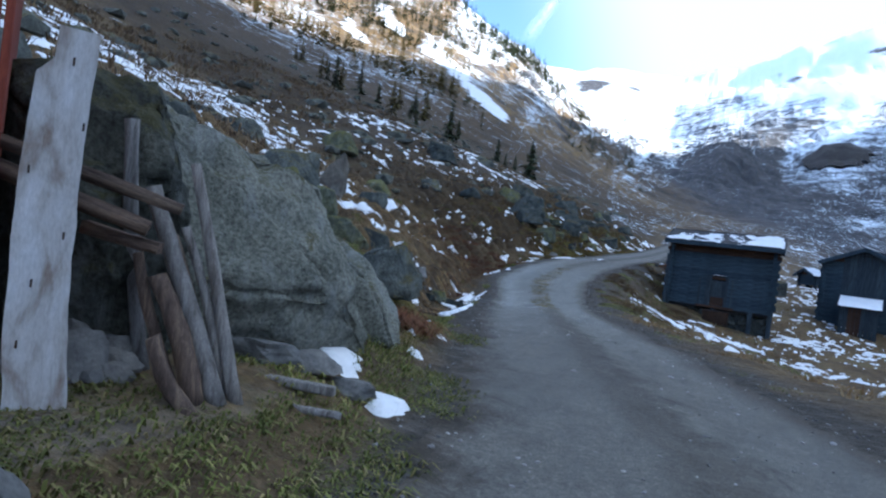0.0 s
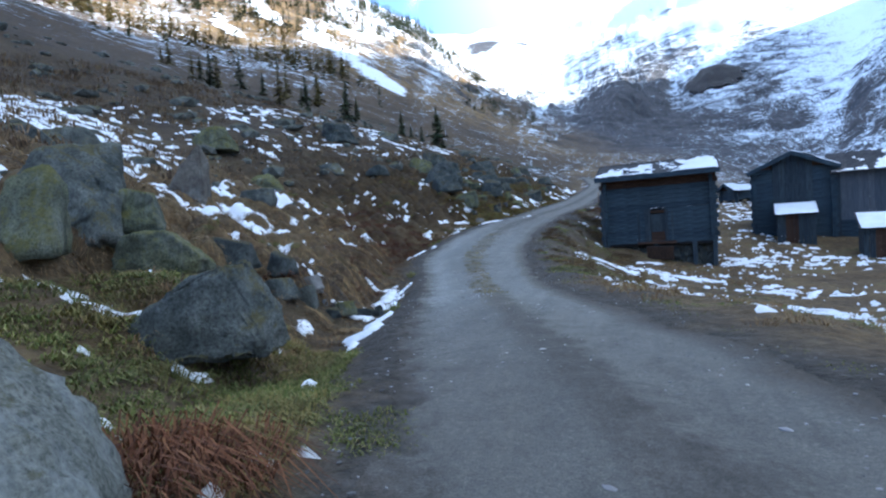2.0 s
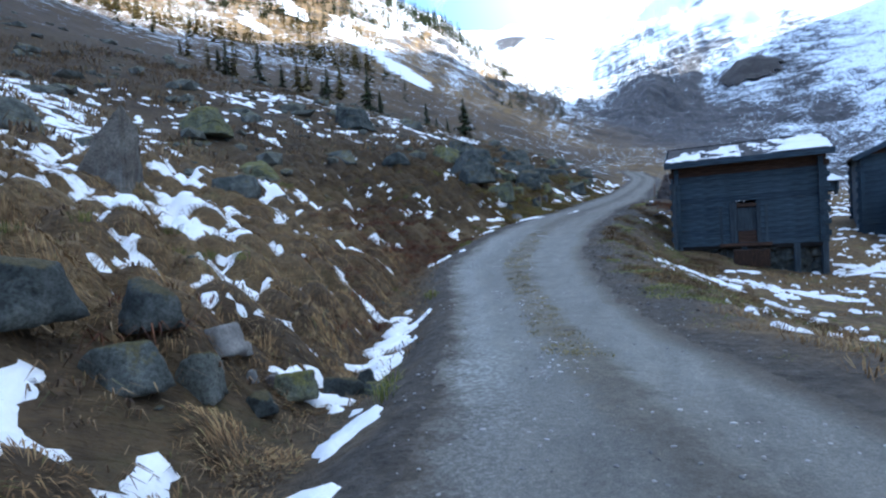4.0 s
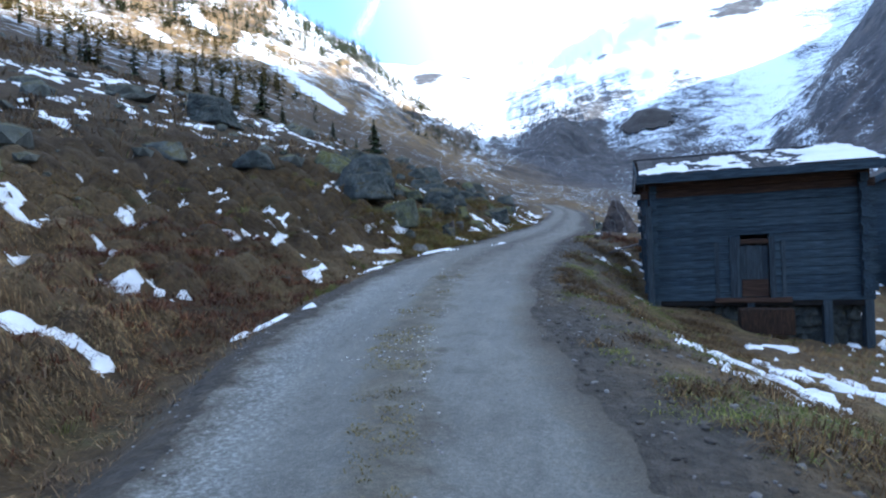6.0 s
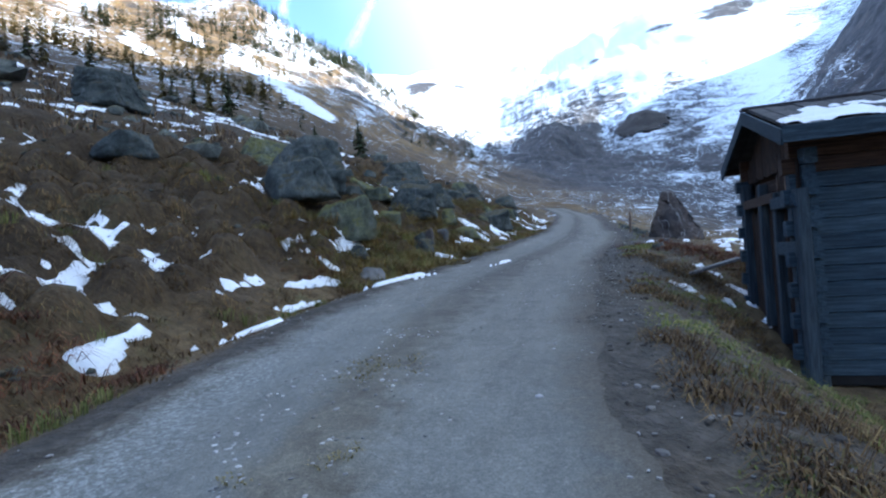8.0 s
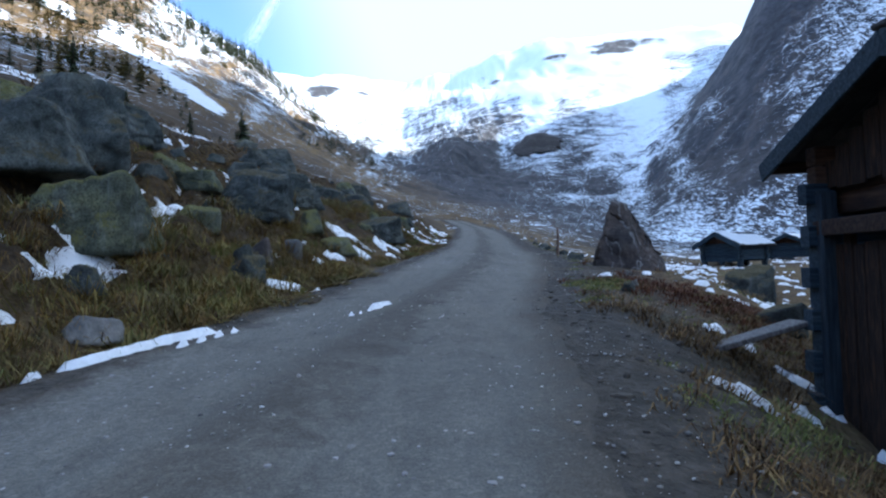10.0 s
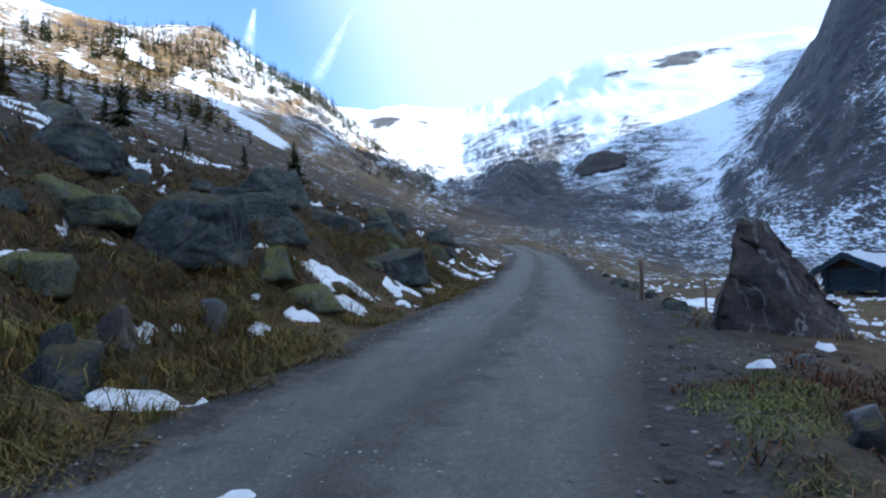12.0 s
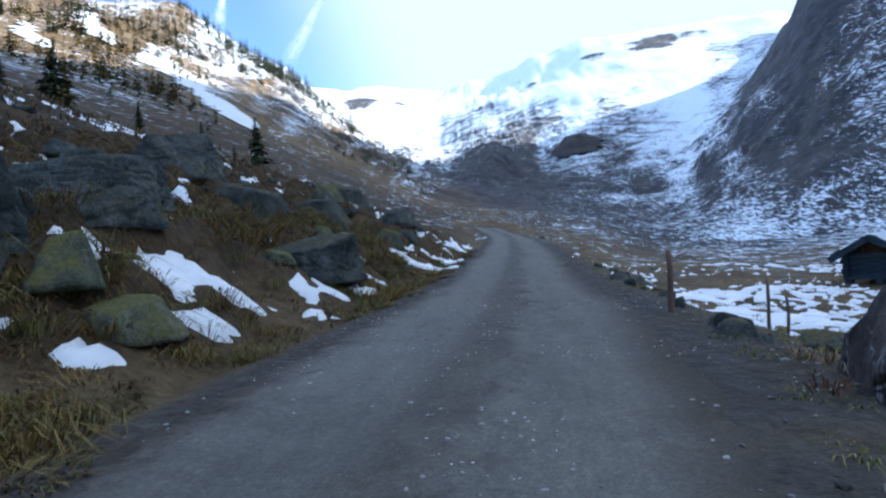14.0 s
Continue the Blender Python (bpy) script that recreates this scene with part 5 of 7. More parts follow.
# ---- log barns ----
def log_bm(length, h, d, seed):
    """A hewn log along x from 0, with slightly uneven faces and chamfered edges."""
    rnd = random.Random(seed)
    bm = bmesh.new()
    rings = []
    n = 7
    for i in range(n + 1):
        x = length * i / n
        a, b, c = rnd.uniform(-0.008, 0.008), rnd.uniform(-0.007, 0.007), rnd.uniform(-0.006, 0.006)
        ch = 0.07 * h
        prof = [(-d / 2, ch), (-d / 2, h - ch), (-d / 2 + 0.012, h - 0.002), (d / 2 - 0.012, h - 0.002), (d / 2, h - ch), (d / 2, ch), (d / 2 - 0.012, 0.002), (-d / 2 + 0.012, 0.002)]
        rings.append([bm.verts.new((x, y + a, z + b + (c if z > h / 2 else 0))) for y, z in prof])
    for p, q in zip(rings, rings[1:]):
        for j in range(8):
            bm.faces.new((p[j], q[j], q[(j + 1) % 8], p[(j + 1) % 8]))
    bm.faces.new(rings[0])
    bm.faces.new(rings[-1][::-1])
    bmesh.ops.recalc_face_normals(bm, faces=bm.faces[:])
    return bm


LOGS = {}


def log(parent, p, length, h=0.22, d=0.17, turn=0.0, seed=0, material=None):
    key = (round(length, 2), round(h, 3), seed % 4, id(material))
    if key not in LOGS:
        ob = part("log", log_bm(length, h, d, seed % 4 + int(length * 100)), material or M_LOG, parent)
        LOGS[key] = ob.data
    else:
        ob = new("log", LOGS[key])
        ob.parent = parent
    ob.matrix_basis = pose(*p, 0, 0, turn)
    return ob


def roof_slope(parent, width, run, rise, x0, y_ridge, z_ridge, side, boards, seed, thick=0.05, name="roof_board"):
    """Boards down one slope from the ridge, over battens, side -1 to the front and 1 to the back."""
    rnd = random.Random(seed)
    ang = math.degrees(math.atan2(rise, run))
    long = math.hypot(run, rise)
    w = width / boards
    for k in range(boards):
        ob = part(name, box_bm(0.004, w - 0.004, 0, long + rnd.uniform(-0.03, 0.03), 0, thick, 0.006, 0.004, k + seed), M_SHINGLE, parent)
        ob.matrix_basis = Matrix.Translation((x0 + k * w, y_ridge, z_ridge + rnd.uniform(0, 0.02))) @ (pose(0, 0, 0, -ang, 0, 0) if side > 0 else pose(0, 0, 0, 0, 0, 180) @ pose(-w, 0, 0, -ang, 0, 0))


def roof_snow(width, run, rise, x0, y_ridge, z_ridge, seed, m, lo, hi, name="roof_snow", words="thin snow lying on the barn roof"):
    """Snow along the front slope between lo and hi of its run, ragged at the edge."""
    us, vs = np.meshgrid(np.linspace(0, 1, int(width / 0.05)), np.linspace(0, 1, 50))
    n = 1.3 * fbm(us * width, vs * run, 0.35, 5, seed, 0.65) + 0.9 * fbm(us * width, vs * run, 1.6, 2, seed + 7)
    wide = 0.16 + 0.75 * us**1.3 - 0.45 * np.clip(us - 0.85, 0, 1)
    mask = 1.15 * n + 0.24 * (1 - (1 - vs) / wide) - 0.02 - 3 * np.clip(vs - hi, 0, 1)
    mask = mask - 4 * np.clip(0.03 - us, 0, 1) - 4 * np.clip(us - 0.97, 0, 1)
    z = z_ridge - vs * rise + 0.075 + np.clip(mask, -0.05, 0.15) * 0.22
    v = np.stack([x0 + us * width, y_ridge - vs * run, z], -1).reshape(-1, 3)
    i = np.arange(us.size).reshape(us.shape)
    q = np.stack([i[:-1, :-1], i[1:, :-1], i[1:, 1:], i[:-1, 1:]], -1).reshape(-1, 4)
    q = q[(mask.ravel()[q] > -0.02).any(1)]
    used, inv = np.unique(q, return_inverse=True)
    ob = mesh_from(name, v[used], inv.reshape(-1, 4), M_SNOW, smooth=True)
    ob.matrix_world = m
    return tagged(ob, words, "snow", kind="stuff")


def gable_fill(parent, y0, y1, z0, ridge_z, x, n, seed, material, thick=0.03):
    """Upright boards closing a gable on the plane x."""
    rnd = random.Random(seed)
    w, mid = (y1 - y0) / n, (y0 + y1) / 2
    for k in range(n):
        a, b = y0 + k * w, y0 + (k + 1) * w - 0.01
        top = z0 + (ridge_z - z0) * (1 - abs((a + b) / 2 - mid) / ((y1 - y0) / 2)) - 0.05
        if top > z0 + 0.05:
            part("gable_board", box_bm(x - thick / 2, x + thick / 2, a, b, z0 - rnd.uniform(0, 0.06), top, 0.004, 0.004, seed + k), material, parent)


BARN = pose(0.42, -0.02, 0.0, 0, 0, -5.3)
barn = empty("barn", BARN, "weathered blue-grey log barn with a low gabled roof", "barn")
BW, BD, WALL = 5.05, 3.1, 3.05
H = WALL / 14
for k in range(14):
    z = -0.06 + k * H
    out = 0.2 if k % 2 else 0.12
    if z < 1.5:
        log(barn, (-out, 0.09, z), 2.18 + out, H, 0.17, 0, k)
        log(barn, (2.88, 0.09, z), BW + out - 2.88, H, 0.17, 0, k + 1)
    else:
        log(barn, (-out, 0.09, z), BW + 2 * out, H, 0.17, 0, k, M_BROWN if k >= 13 else None)
    log(barn, (-out, BD - 0.09, z), BW + 2 * out, H, 0.17, 0, k + 2)
    log(barn, (BW - 0.09, -out, z + H / 2), BD + 2 * out, H, 0.17, 90, k)
    log(barn, (0.09, -out, z + H / 2), 0.62 + out, H, 0.17, 90, k + 3)
    if k % 3 == 0 or k > 11:
        log(barn, (0.14, 0.5, z + H / 2), BD - 0.4, H, 0.1, 90, k, M_BROWN)
# brown logs that close the long walls up to the roof
for k in range(2):
    log(barn, (-0.1, 0.09, WALL - 0.06 + k * 0.19), BW + 0.2, 0.19, 0.17, 0, k, M_BROWN)
    log(barn, (-0.1, BD - 0.09, WALL - 0.06 + k * 0.19), BW + 0.2, 0.19, 0.17, 0, k + 1, M_BROWN)
# the open-framed gable towards the track: posts, rails, bark slabs behind in shade-darkened brown
for k, (y, z0, z1, w) in enumerate([(-0.14, -0.35, 2.55, 0.2), (0.92, 0.25, 2.6, 0.14), (1.75, 0.4, 2.8, 0.12), (2.9, 0.3, 2.9, 0.16)]):
    part("post", box_bm(-0.12, 0.03, y - w / 2, y + w / 2, z0, z1, 0.012, 0.012, 30 + k), M_LOGV, barn)
part("rail", box_bm(-0.14, -0.04, -0.2, 1.0, 2.32, 2.5, 0.012, 0.01, 41), M_LOG, barn)
part("rail", box_bm(-0.12, -0.03, -0.05, 0.9, 1.62, 1.82, 0.012, 0.01, 42), M_LOG, barn)
part("rail", box_bm(-0.12, -0.03, 0.9, 3.0, 2.45, 2.6, 0.012, 0.01, 43), M_BROWN, barn)
rnd = random.Random(5)
y = -0.05
while y < 2.95:
    w = rnd.uniform(0.05, 0.09) if y < 0.95 else rnd.uniform(0.13, 0.2)
    m = M_BROWN if rnd.random() < 0.35 else M_LOGV
    part("slab_board", box_bm(0.0, 0.04, y, y + w - 0.012, 0.1 + rnd.uniform(0, 0.1), 2.4 + rnd.uniform(-0.1, 0.05), 0.006, 0.008, int(y * 100)), M_BARKD, barn)
    if y < 0.95:
        part("bark_strip", box_bm(-0.03, 0.0, y, y + w * 0.7, 2.52, 2.95 + rnd.uniform(-0.1, 0.05), 0.006, 0.012, int(y * 77)), M_POLEB if rnd.random() < 0.3 else M_BARKD, barn)
    y += w
gable_fill(barn, -0.35, BD + 0.35, 2.96, 3.98, 0.02, 17, 6, M_BARKD)
gable_fill(barn, -0.35, BD + 0.35, 2.96, 3.98, BW - 0.02, 17, 7, M_LOGV)
# roof
roof_slope(barn, BW + 0.56, 2.1, 0.72, -0.24, BD / 2, 4.02, -1, 26, 3)
roof_slope(barn, BW + 0.56, 2.1, 0.72, -0.24, BD / 2, 4.02, 1, 26, 4)
for y, z in ((BD / 2 - 2.06, 3.2), (BD / 2 + 2.02, 3.2), (BD / 2 - 0.06, 3.9)):
    part("purlin", box_bm(-0.3, BW + 0.28, y, y + 0.12, z, z + 0.12, 0.012), M_BROWN, barn)
part("eaves_board", box_bm(-0.32, BW + 0.3, BD / 2 - 2.13, BD / 2 - 2.1, 3.14, 3.36, 0.006, 0.006, 9), M_LOG, barn)
part("ridge_cap", box_bm(-0.33, BW + 0.31, BD / 2 - 0.1, BD / 2 + 0.1, 4.05, 4.1, 0.01, 0.01, 8), M_SHINGLE, barn)
for k, x in enumerate((-0.33, BW + 0.27)):
    for side in (-1, 1):
        ob = part("barge_board", box_bm(0, 0.035, 0, 2.24, -0.16, 0.05, 0.006), M_LOG, barn)
        ob.matrix_basis = Matrix.Translation((x, BD / 2, 3.99)) @ (pose(0, 0, 0, -18.9, 0, 0) if side > 0 else pose(0.035, 0, 0, 0, 0, 180) @ pose(0, 0, 0, -18.9, 0, 0))
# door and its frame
# backing behind the planks, the shade of the recess painted near black
barn_door = part("door", box_bm(2.2, 2.86, 0.08, 0.12, 0.02, 1.5, 0.004), M_GAPSHADE, barn, "recessed plank door in a board frame")
for k in range(5):
    part("plank", box_bm(2.21 + k * 0.13, 2.21 + k * 0.13 + 0.122, 0.045, 0.08, 0.03, 1.38 + 0.02 * (k % 2), 0.005, 0.004, k), M_LOGV, barn_door)
part("plank", box_bm(2.22, 2.84, 0.02, 0.045, 0.05, 0.5, 0.006, 0.006, 3), M_BROWN, barn_door)
part("lintel", box_bm(2.1, 2.96, -0.03, 0.1, 1.44, 1.56, 0.01, 0.008, 2), M_BROWN, barn)
for k, (a, b) in enumerate([(1.58, 1.68), (1.94, 2.1), (2.1, 2.2), (2.86, 3.0), (3.14, 3.24)]):
    part("jamb", box_bm(a, b, -0.04 if k in (1, 2, 3) else -0.02, 0.02, 0.0, 1.62 if k in (1, 2, 3) else 1.5, 0.008, 0.006, 12 + k), M_LOGV, barn)
part("sill_board", box_bm(1.55, 3.35, -0.05, 0.06, -0.1, 0.02, 0.012, 0.01, 4), M_BROWN, barn)
for k, (x, z) in enumerate([(BW - 0.02, -2.3), (BW - 0.9, -2.0), (2.4, -1.3), (0.1, -0.8)]):
    part("footing_post", box_bm(x - 0.1, x + 0.1, 0.0, 0.2, z, -0.05, 0.015, 0.015, 22 + k), M_LOGV, barn)
# beam painted near black like the shade below the floor
part("floor_beam", box_bm(-0.05, BW + 0.05, 0.02, 0.22, -0.2, -0.06, 0.012, 0.01, 5), M_GAPSHADE, barn)
# dry footing stones, a slab before the door, a plank against the gable
rnd = random.Random(8)
for k in range(17):
    x = 0.12 + k * 0.295
    p = BARN @ Vector((x, 0.42, 0))
    z = float(drop(p.x, p.y).z) - 0.08
    while z < -0.2:
        tall = rnd.uniform(0.24, 0.36)
        ob = part("stone", boulder_mesh((0.4, 0.42, tall * 1.15), rnd.randrange(900), 7, 0.06, 3), M_DARKROCK)
        g = BARN @ Vector((x + rnd.uniform(-0.05, 0.05), 0.42 + rnd.uniform(-0.05, 0.05), 0))
        ob.matrix_world = pose(g.x, g.y, z, 0, 0, rnd.uniform(0, 180))
        tagged(ob, "rough dark footing stone under the log barn", "stone", "footing stones")
        z += 0.8 * tall
step_p = BARN @ Vector((2.6, -0.55, 0))
ob = part("door_step", box_bm(-0.6, 0.6, -0.2, 0.2, -0.6, 0.05, 0.02, 0.02, 6), M_BARKD)
g = drop(step_p.x, step_p.y)
ob.matrix_world = pose(step_p.x, step_p.y, max(g.z + 0.1, -0.25), 0, 0, -5)
tagged(ob, "dark timber step below the barn door", "step")
ob = part("plank", box_bm(-0.5, 0.5, -0.14, 0.14, 0, 0.06, 0.01, 0.012, 5), M_POLE)
a, b = drop(-0.42, 3.1, -0.02), Vector((0.5, 3.15, float(drop(-0.42, 3.1).z) + 0.22))
ob.matrix_world = pose((a.x + b.x) / 2, 3.12, (a.z + b.z) / 2, 0, -math.degrees(math.atan2(b.z - a.z, b.x - a.x)), 4)
tagged(ob, "loose grey plank sloping against the barn", "plank")
roof_snow(BW + 0.5, 2.1, 0.72, -0.26, BD / 2, 4.02, 90, BARN, 0.85, 0.985)


def hut(m, w, d, wall, rise, label, seed, snow=None, boarded=True, front_boards=True, low=-0.6):
    """A log hut with its gable to the front (y = 0)."""
    h = empty("hut", m, label, "hut")
    n = max(5, round(wall / 0.24))
    for k in range(n):
        z, c = k * wall / n, wall / n
        out = 0.16 if k % 2 else 0.1
        log(h, (-out, 0.08, z), w + 2 * out, c, 0.16, 0, k + seed)
        log(h, (-out, d - 0.08, z), w + 2 * out, c, 0.16, 0, k + seed)
        for x in (0.08, w - 0.08):
            log(h, (x, -out, z + c / 2), d + 2 * out, c, 0.16, 90, k + seed)
    nb = 12
    for k in range(nb):
        a, b = k * w / nb, (k + 1) * w / nb - 0.012
        top = wall + rise * (1 - abs((a + b) / 2 - w / 2) / (w / 2)) - 0.06
        mid_board = front_boards and 3 <= k <= 8
        part("gable_board", box_bm(a, b, -0.03 if mid_board else 0.03, 0.0 if mid_board else 0.06, 0.9 if mid_board else wall - 0.03, top, 0.005, 0.005, seed + k), M_LOGV if mid_board else M_BROWN, h)
        part("gable_board", box_bm(a, b, d - 0.06, d - 0.03, wall - 0.03, top, 0.005), M_BROWN, h)
    run, lift = w / 2 + 0.3, rise * (w / 2 + 0.3) / (w / 2)
    ang = math.degrees(math.atan2(lift, run))
    long = math.hypot(run, lift)
    nr = 9
    for side in (-1, 1):
        for k in range(nr):
            q = (d + 0.8) / nr
            ob = part("roof_board", box_bm(0, long, 0.004, q - 0.004, 0, 0.06, 0.008, 0.004, k), M_SHINGLE, h)
            ob.matrix_basis = Matrix.Translation((w / 2, -0.4 + k * q, wall + rise)) @ (pose(0, 0, 0, 0, ang, 0) if side > 0 else pose(0, q, 0, 0, 0, 180) @ pose(0, 0, 0, 0, ang, 0))
        ob = part("barge_board", box_bm(0, long, 0, 0.03, -0.16, 0.06, 0.006), M_LOG, h)
        ob.matrix_basis = Matrix.Translation((w / 2, -0.44 if side > 0 else -0.41, wall + rise)) @ (pose(0, 0, 0, 0, ang, 0) if side > 0 else pose(0, 0, 0, 0, 0, 180) @ pose(0, 0, 0, 0, ang, 0))
    for x in (0.05, w - 0.05, w * 0.5):
        part("footing_post", box_bm(x - 0.1, x + 0.1, 0.0, 0.2, low, 0.02, 0.01), M_LOGV, h)
        part("footing_post", box_bm(x - 0.1, x + 0.1, d - 0.2, d, low, 0.02, 0.01), M_LOGV, h)
    if snow:
        for side in snow:
            us, vs = np.meshgrid(np.linspace(0, 1, 40), np.linspace(0, 1, 60))
            nn = 1.1 * fbm(us * run, vs * d, 0.6, 4, seed) + 0.35 - 1.6 * np.clip(0.3 - us, 0, 1)
            nn = nn - 6 * np.clip(us - 0.96, 0, 1) - 6 * np.clip(0.04 - vs, 0, 1) - 6 * np.clip(vs - 0.96, 0, 1)
            v = np.stack([w / 2 + side * us * run, -0.4 + vs * (d + 0.8), wall + rise - us * lift + 0.07 + np.clip(nn, -0.05, 0.2) * 0.3], -1).reshape(-1, 3)
            i = np.arange(us.size).reshape(us.shape)
            q = np.stack([i[:-1, :-1], i[:-1, 1:], i[1:, 1:], i[1:, :-1]], -1).reshape(-1, 4)
            q = q[(nn.ravel()[q] > 0).any(1)]
            used, inv = np.unique(q, return_inverse=True)
            if side < 0:
                inv = inv.reshape(-1, 4)[:, ::-1]
            ob = mesh_from("roof_snow", v[used], inv.reshape(-1, 4), M_SNOW, smooth=True)
            ob.matrix_world = m
            tagged(ob, "old snow lying on the hut roof", "snow", kind="stuff")
    return h


def wing(m, w, d, wall, rise, label):
    """A boarded building with its long side and one roof slope to the front."""
    h = empty("wing", m, label, "hut")
    rnd = random.Random(61)
    n = 22
    for k in range(n):
        a, b = k * w / n, (k + 1) * w / n - 0.008
        part("wall_board", box_bm(a, b, 0.0, 0.03, rnd.uniform(1.3, 1.4), wall, 0.004, 0.003, k), M_GREYBOARD, h)
        part("wall_board", box_bm(a, b, d - 0.03, d, -0.8, wall, 0.004), M_LOGV, h)
    for k in range(7):
        log(h, (-0.1, 0.1, -0.2 + k * 0.22), w + 0.2, 0.22, 0.16, 0, k)
    for x in (0.0, w - 0.03):
        for k in range(12):
            a, b = 0.035 + k * (d - 0.07) / 12, 0.035 + (k + 1) * (d - 0.07) / 12 - 0.01
            top = wall + rise * (1 - abs((a + b) / 2 - d / 2) / (d / 2)) - 0.04
            part("gable_board", box_bm(x, x + 0.03, a, b, -0.8, top, 0.004), M_LOGV, h)
    for x in (0.1, w - 0.1):
        part("post", box_bm(x - 0.09, x + 0.09, -0.07, 0.0, -1.2, wall, 0.01, 0.006, int(10 * x)), M_LOGV, h)
    part("rail", box_bm(0.0, w, -0.06, 0.0, 1.3, 1.44, 0.01, 0.006, 3), M_LOG, h)
    run, lift = d / 2 + 0.35, rise * (d / 2 + 0.35) / (d / 2)
    roof_slope(h, w + 0.5, run, lift, -0.25, d / 2, wall + rise, -1, 14, 62)
    roof_slope(h, w + 0.5, run, lift, -0.25, d / 2, wall + rise, 1, 14, 63)
    roof_snow(w + 0.4, run, lift, -0.2, d / 2, wall + rise, 64, m, 0.2, 0.99, words="old snow lying on the roof of the wing")
    return h


def lean_to(m, w, d, h0, h1, label):
    """A small boarded box under a single sloping roof, lower in front."""
    s = empty("lean_to", m, label, "shed")
    n = 9
    for k in range(n):
        a, b = k * w / n, (k + 1) * w / n - 0.012
        part("wall_board", box_bm(a, b, 0, 0.03, -0.5, h0, 0.004, 0.004, k), M_BROWN if 1 < k < 5 else M_LOGV, s)
    for k in range(6):
        a, b = 0.035 + k * (d - 0.035) / 6, 0.035 + (k + 1) * (d - 0.035) / 6 - 0.012
        top = h0 + (h1 - h0) * a / d
        for x in (0.0, w - 0.03):
            part("wall_board", box_bm(x, x + 0.03, a, b, -0.5, top, 0.004), M_LOGV, s)
    ang = math.degrees(math.atan2(h1 - h0, d))
    long = math.hypot(h1 - h0, d) + 0.3
    for k in range(6):
        q = (w + 0.3) / 6
        ob = part("roof_board", box_bm(0.003, q - 0.003, 0, long, 0, 0.05, 0.006), M_SHINGLE, s)
        ob.matrix_basis = pose(-0.15 + k * q, -0.2, h0 - 0.02, ang, 0, 0)
    bm = bmesh.new()
    bmesh.ops.create_grid(bm, x_segments=24, y_segments=24, size=0.5)
    for v in bm.verts:
        edge = max(abs(v.co.x), abs(v.co.y)) * 2
        v.co = Vector(((v.co.x + 0.5) * (w + 0.2) - 0.1, (v.co.y + 0.5) * (long - 0.1) - 0.0, 0.055 + 0.07 * (1 - edge**6) + 0.02 * noise.noise(v.co * 9)))
    for f in bm.faces:
        f.smooth = True
    ob = part("roof_snow", bm, M_SNOW)
    ob.matrix_world = m @ pose(0, -0.2, h0 - 0.02, ang, 0, 0)
    tagged(ob, "smooth snow lying on the lean-to roof", "snow", kind="stuff")
    return s


hut(pose(8.35, 5.7, -1.0, 0, 0, -12), 3.75, 5.0, 4.35, 0.85, "tall weathered log hut with a boarded gable", 21, snow=(1,), low=-1.2)
lean_to(pose(9.0, 3.6, -1.1, 0, 0, -12), 1.7, 1.6, 1.95, 2.45, "small boarded lean-to with a snowy roof")
wing(pose(12.1, 5.0, -1.1, 0, 0, -12), 5.2, 3.6, 4.1, 0.95, "long grey boarded wing joined to the log hut")
lean_to(pose(11.75, 0.6, -1.1, 0, 0, -12), 2.0, 1.6, 1.15, 1.75, "low dark woodshed with snow on its roof")
for x, y, w, d, hh, turn, sd in ((27.5, 48.0, 4.6, 4.2, 1.5, 60, 51), (17.2, 33.0, 2.6, 2.6, 0.9, -60, 52), (9.6, 25.6, 2.0, 2.2, 0.9, -60, 55), (34.0, 44.0, 4.0, 4.5, 1.7, 40, 54)):
    g = drop(x, y, 0.0)
    hut(pose(x, y, g.z + 0.1, 0, 0, turn), w, d, hh, 0.55, "small dark hay hut on the valley floor", sd, snow=(1, -1), front_boards=False, low=-0.5)

# ---- fence ----
def fence_post(x, y, h, r, words, lean=0.0, seed=0):
    foot = drop(x, y, -0.1)
    ob = part("fence_post", pole_bm((0, 0, 0), (lean, 0.02, h + 0.1), r, r * 0.8, seed, 0.01, 7), M_POLEB)
    ob.matrix_world = Matrix.Translation(foot)
    return tagged(ob, words, "post", "fence posts")


for k, (x, y, h, r) in enumerate([(-0.35, 12.2, 0.75, 0.04), (0.75, 12.2, 0.62, 0.022), (1.1, 12.5, 0.6, 0.02)]):
    fence_post(x, y, h, r, "old brown fence post at the edge of the track" if r > 0.045 else "thin grey fence stake above the meadow", 0.02, k)
# ---- grass, heath, loose stones ----
rng = np.random.default_rng(7)


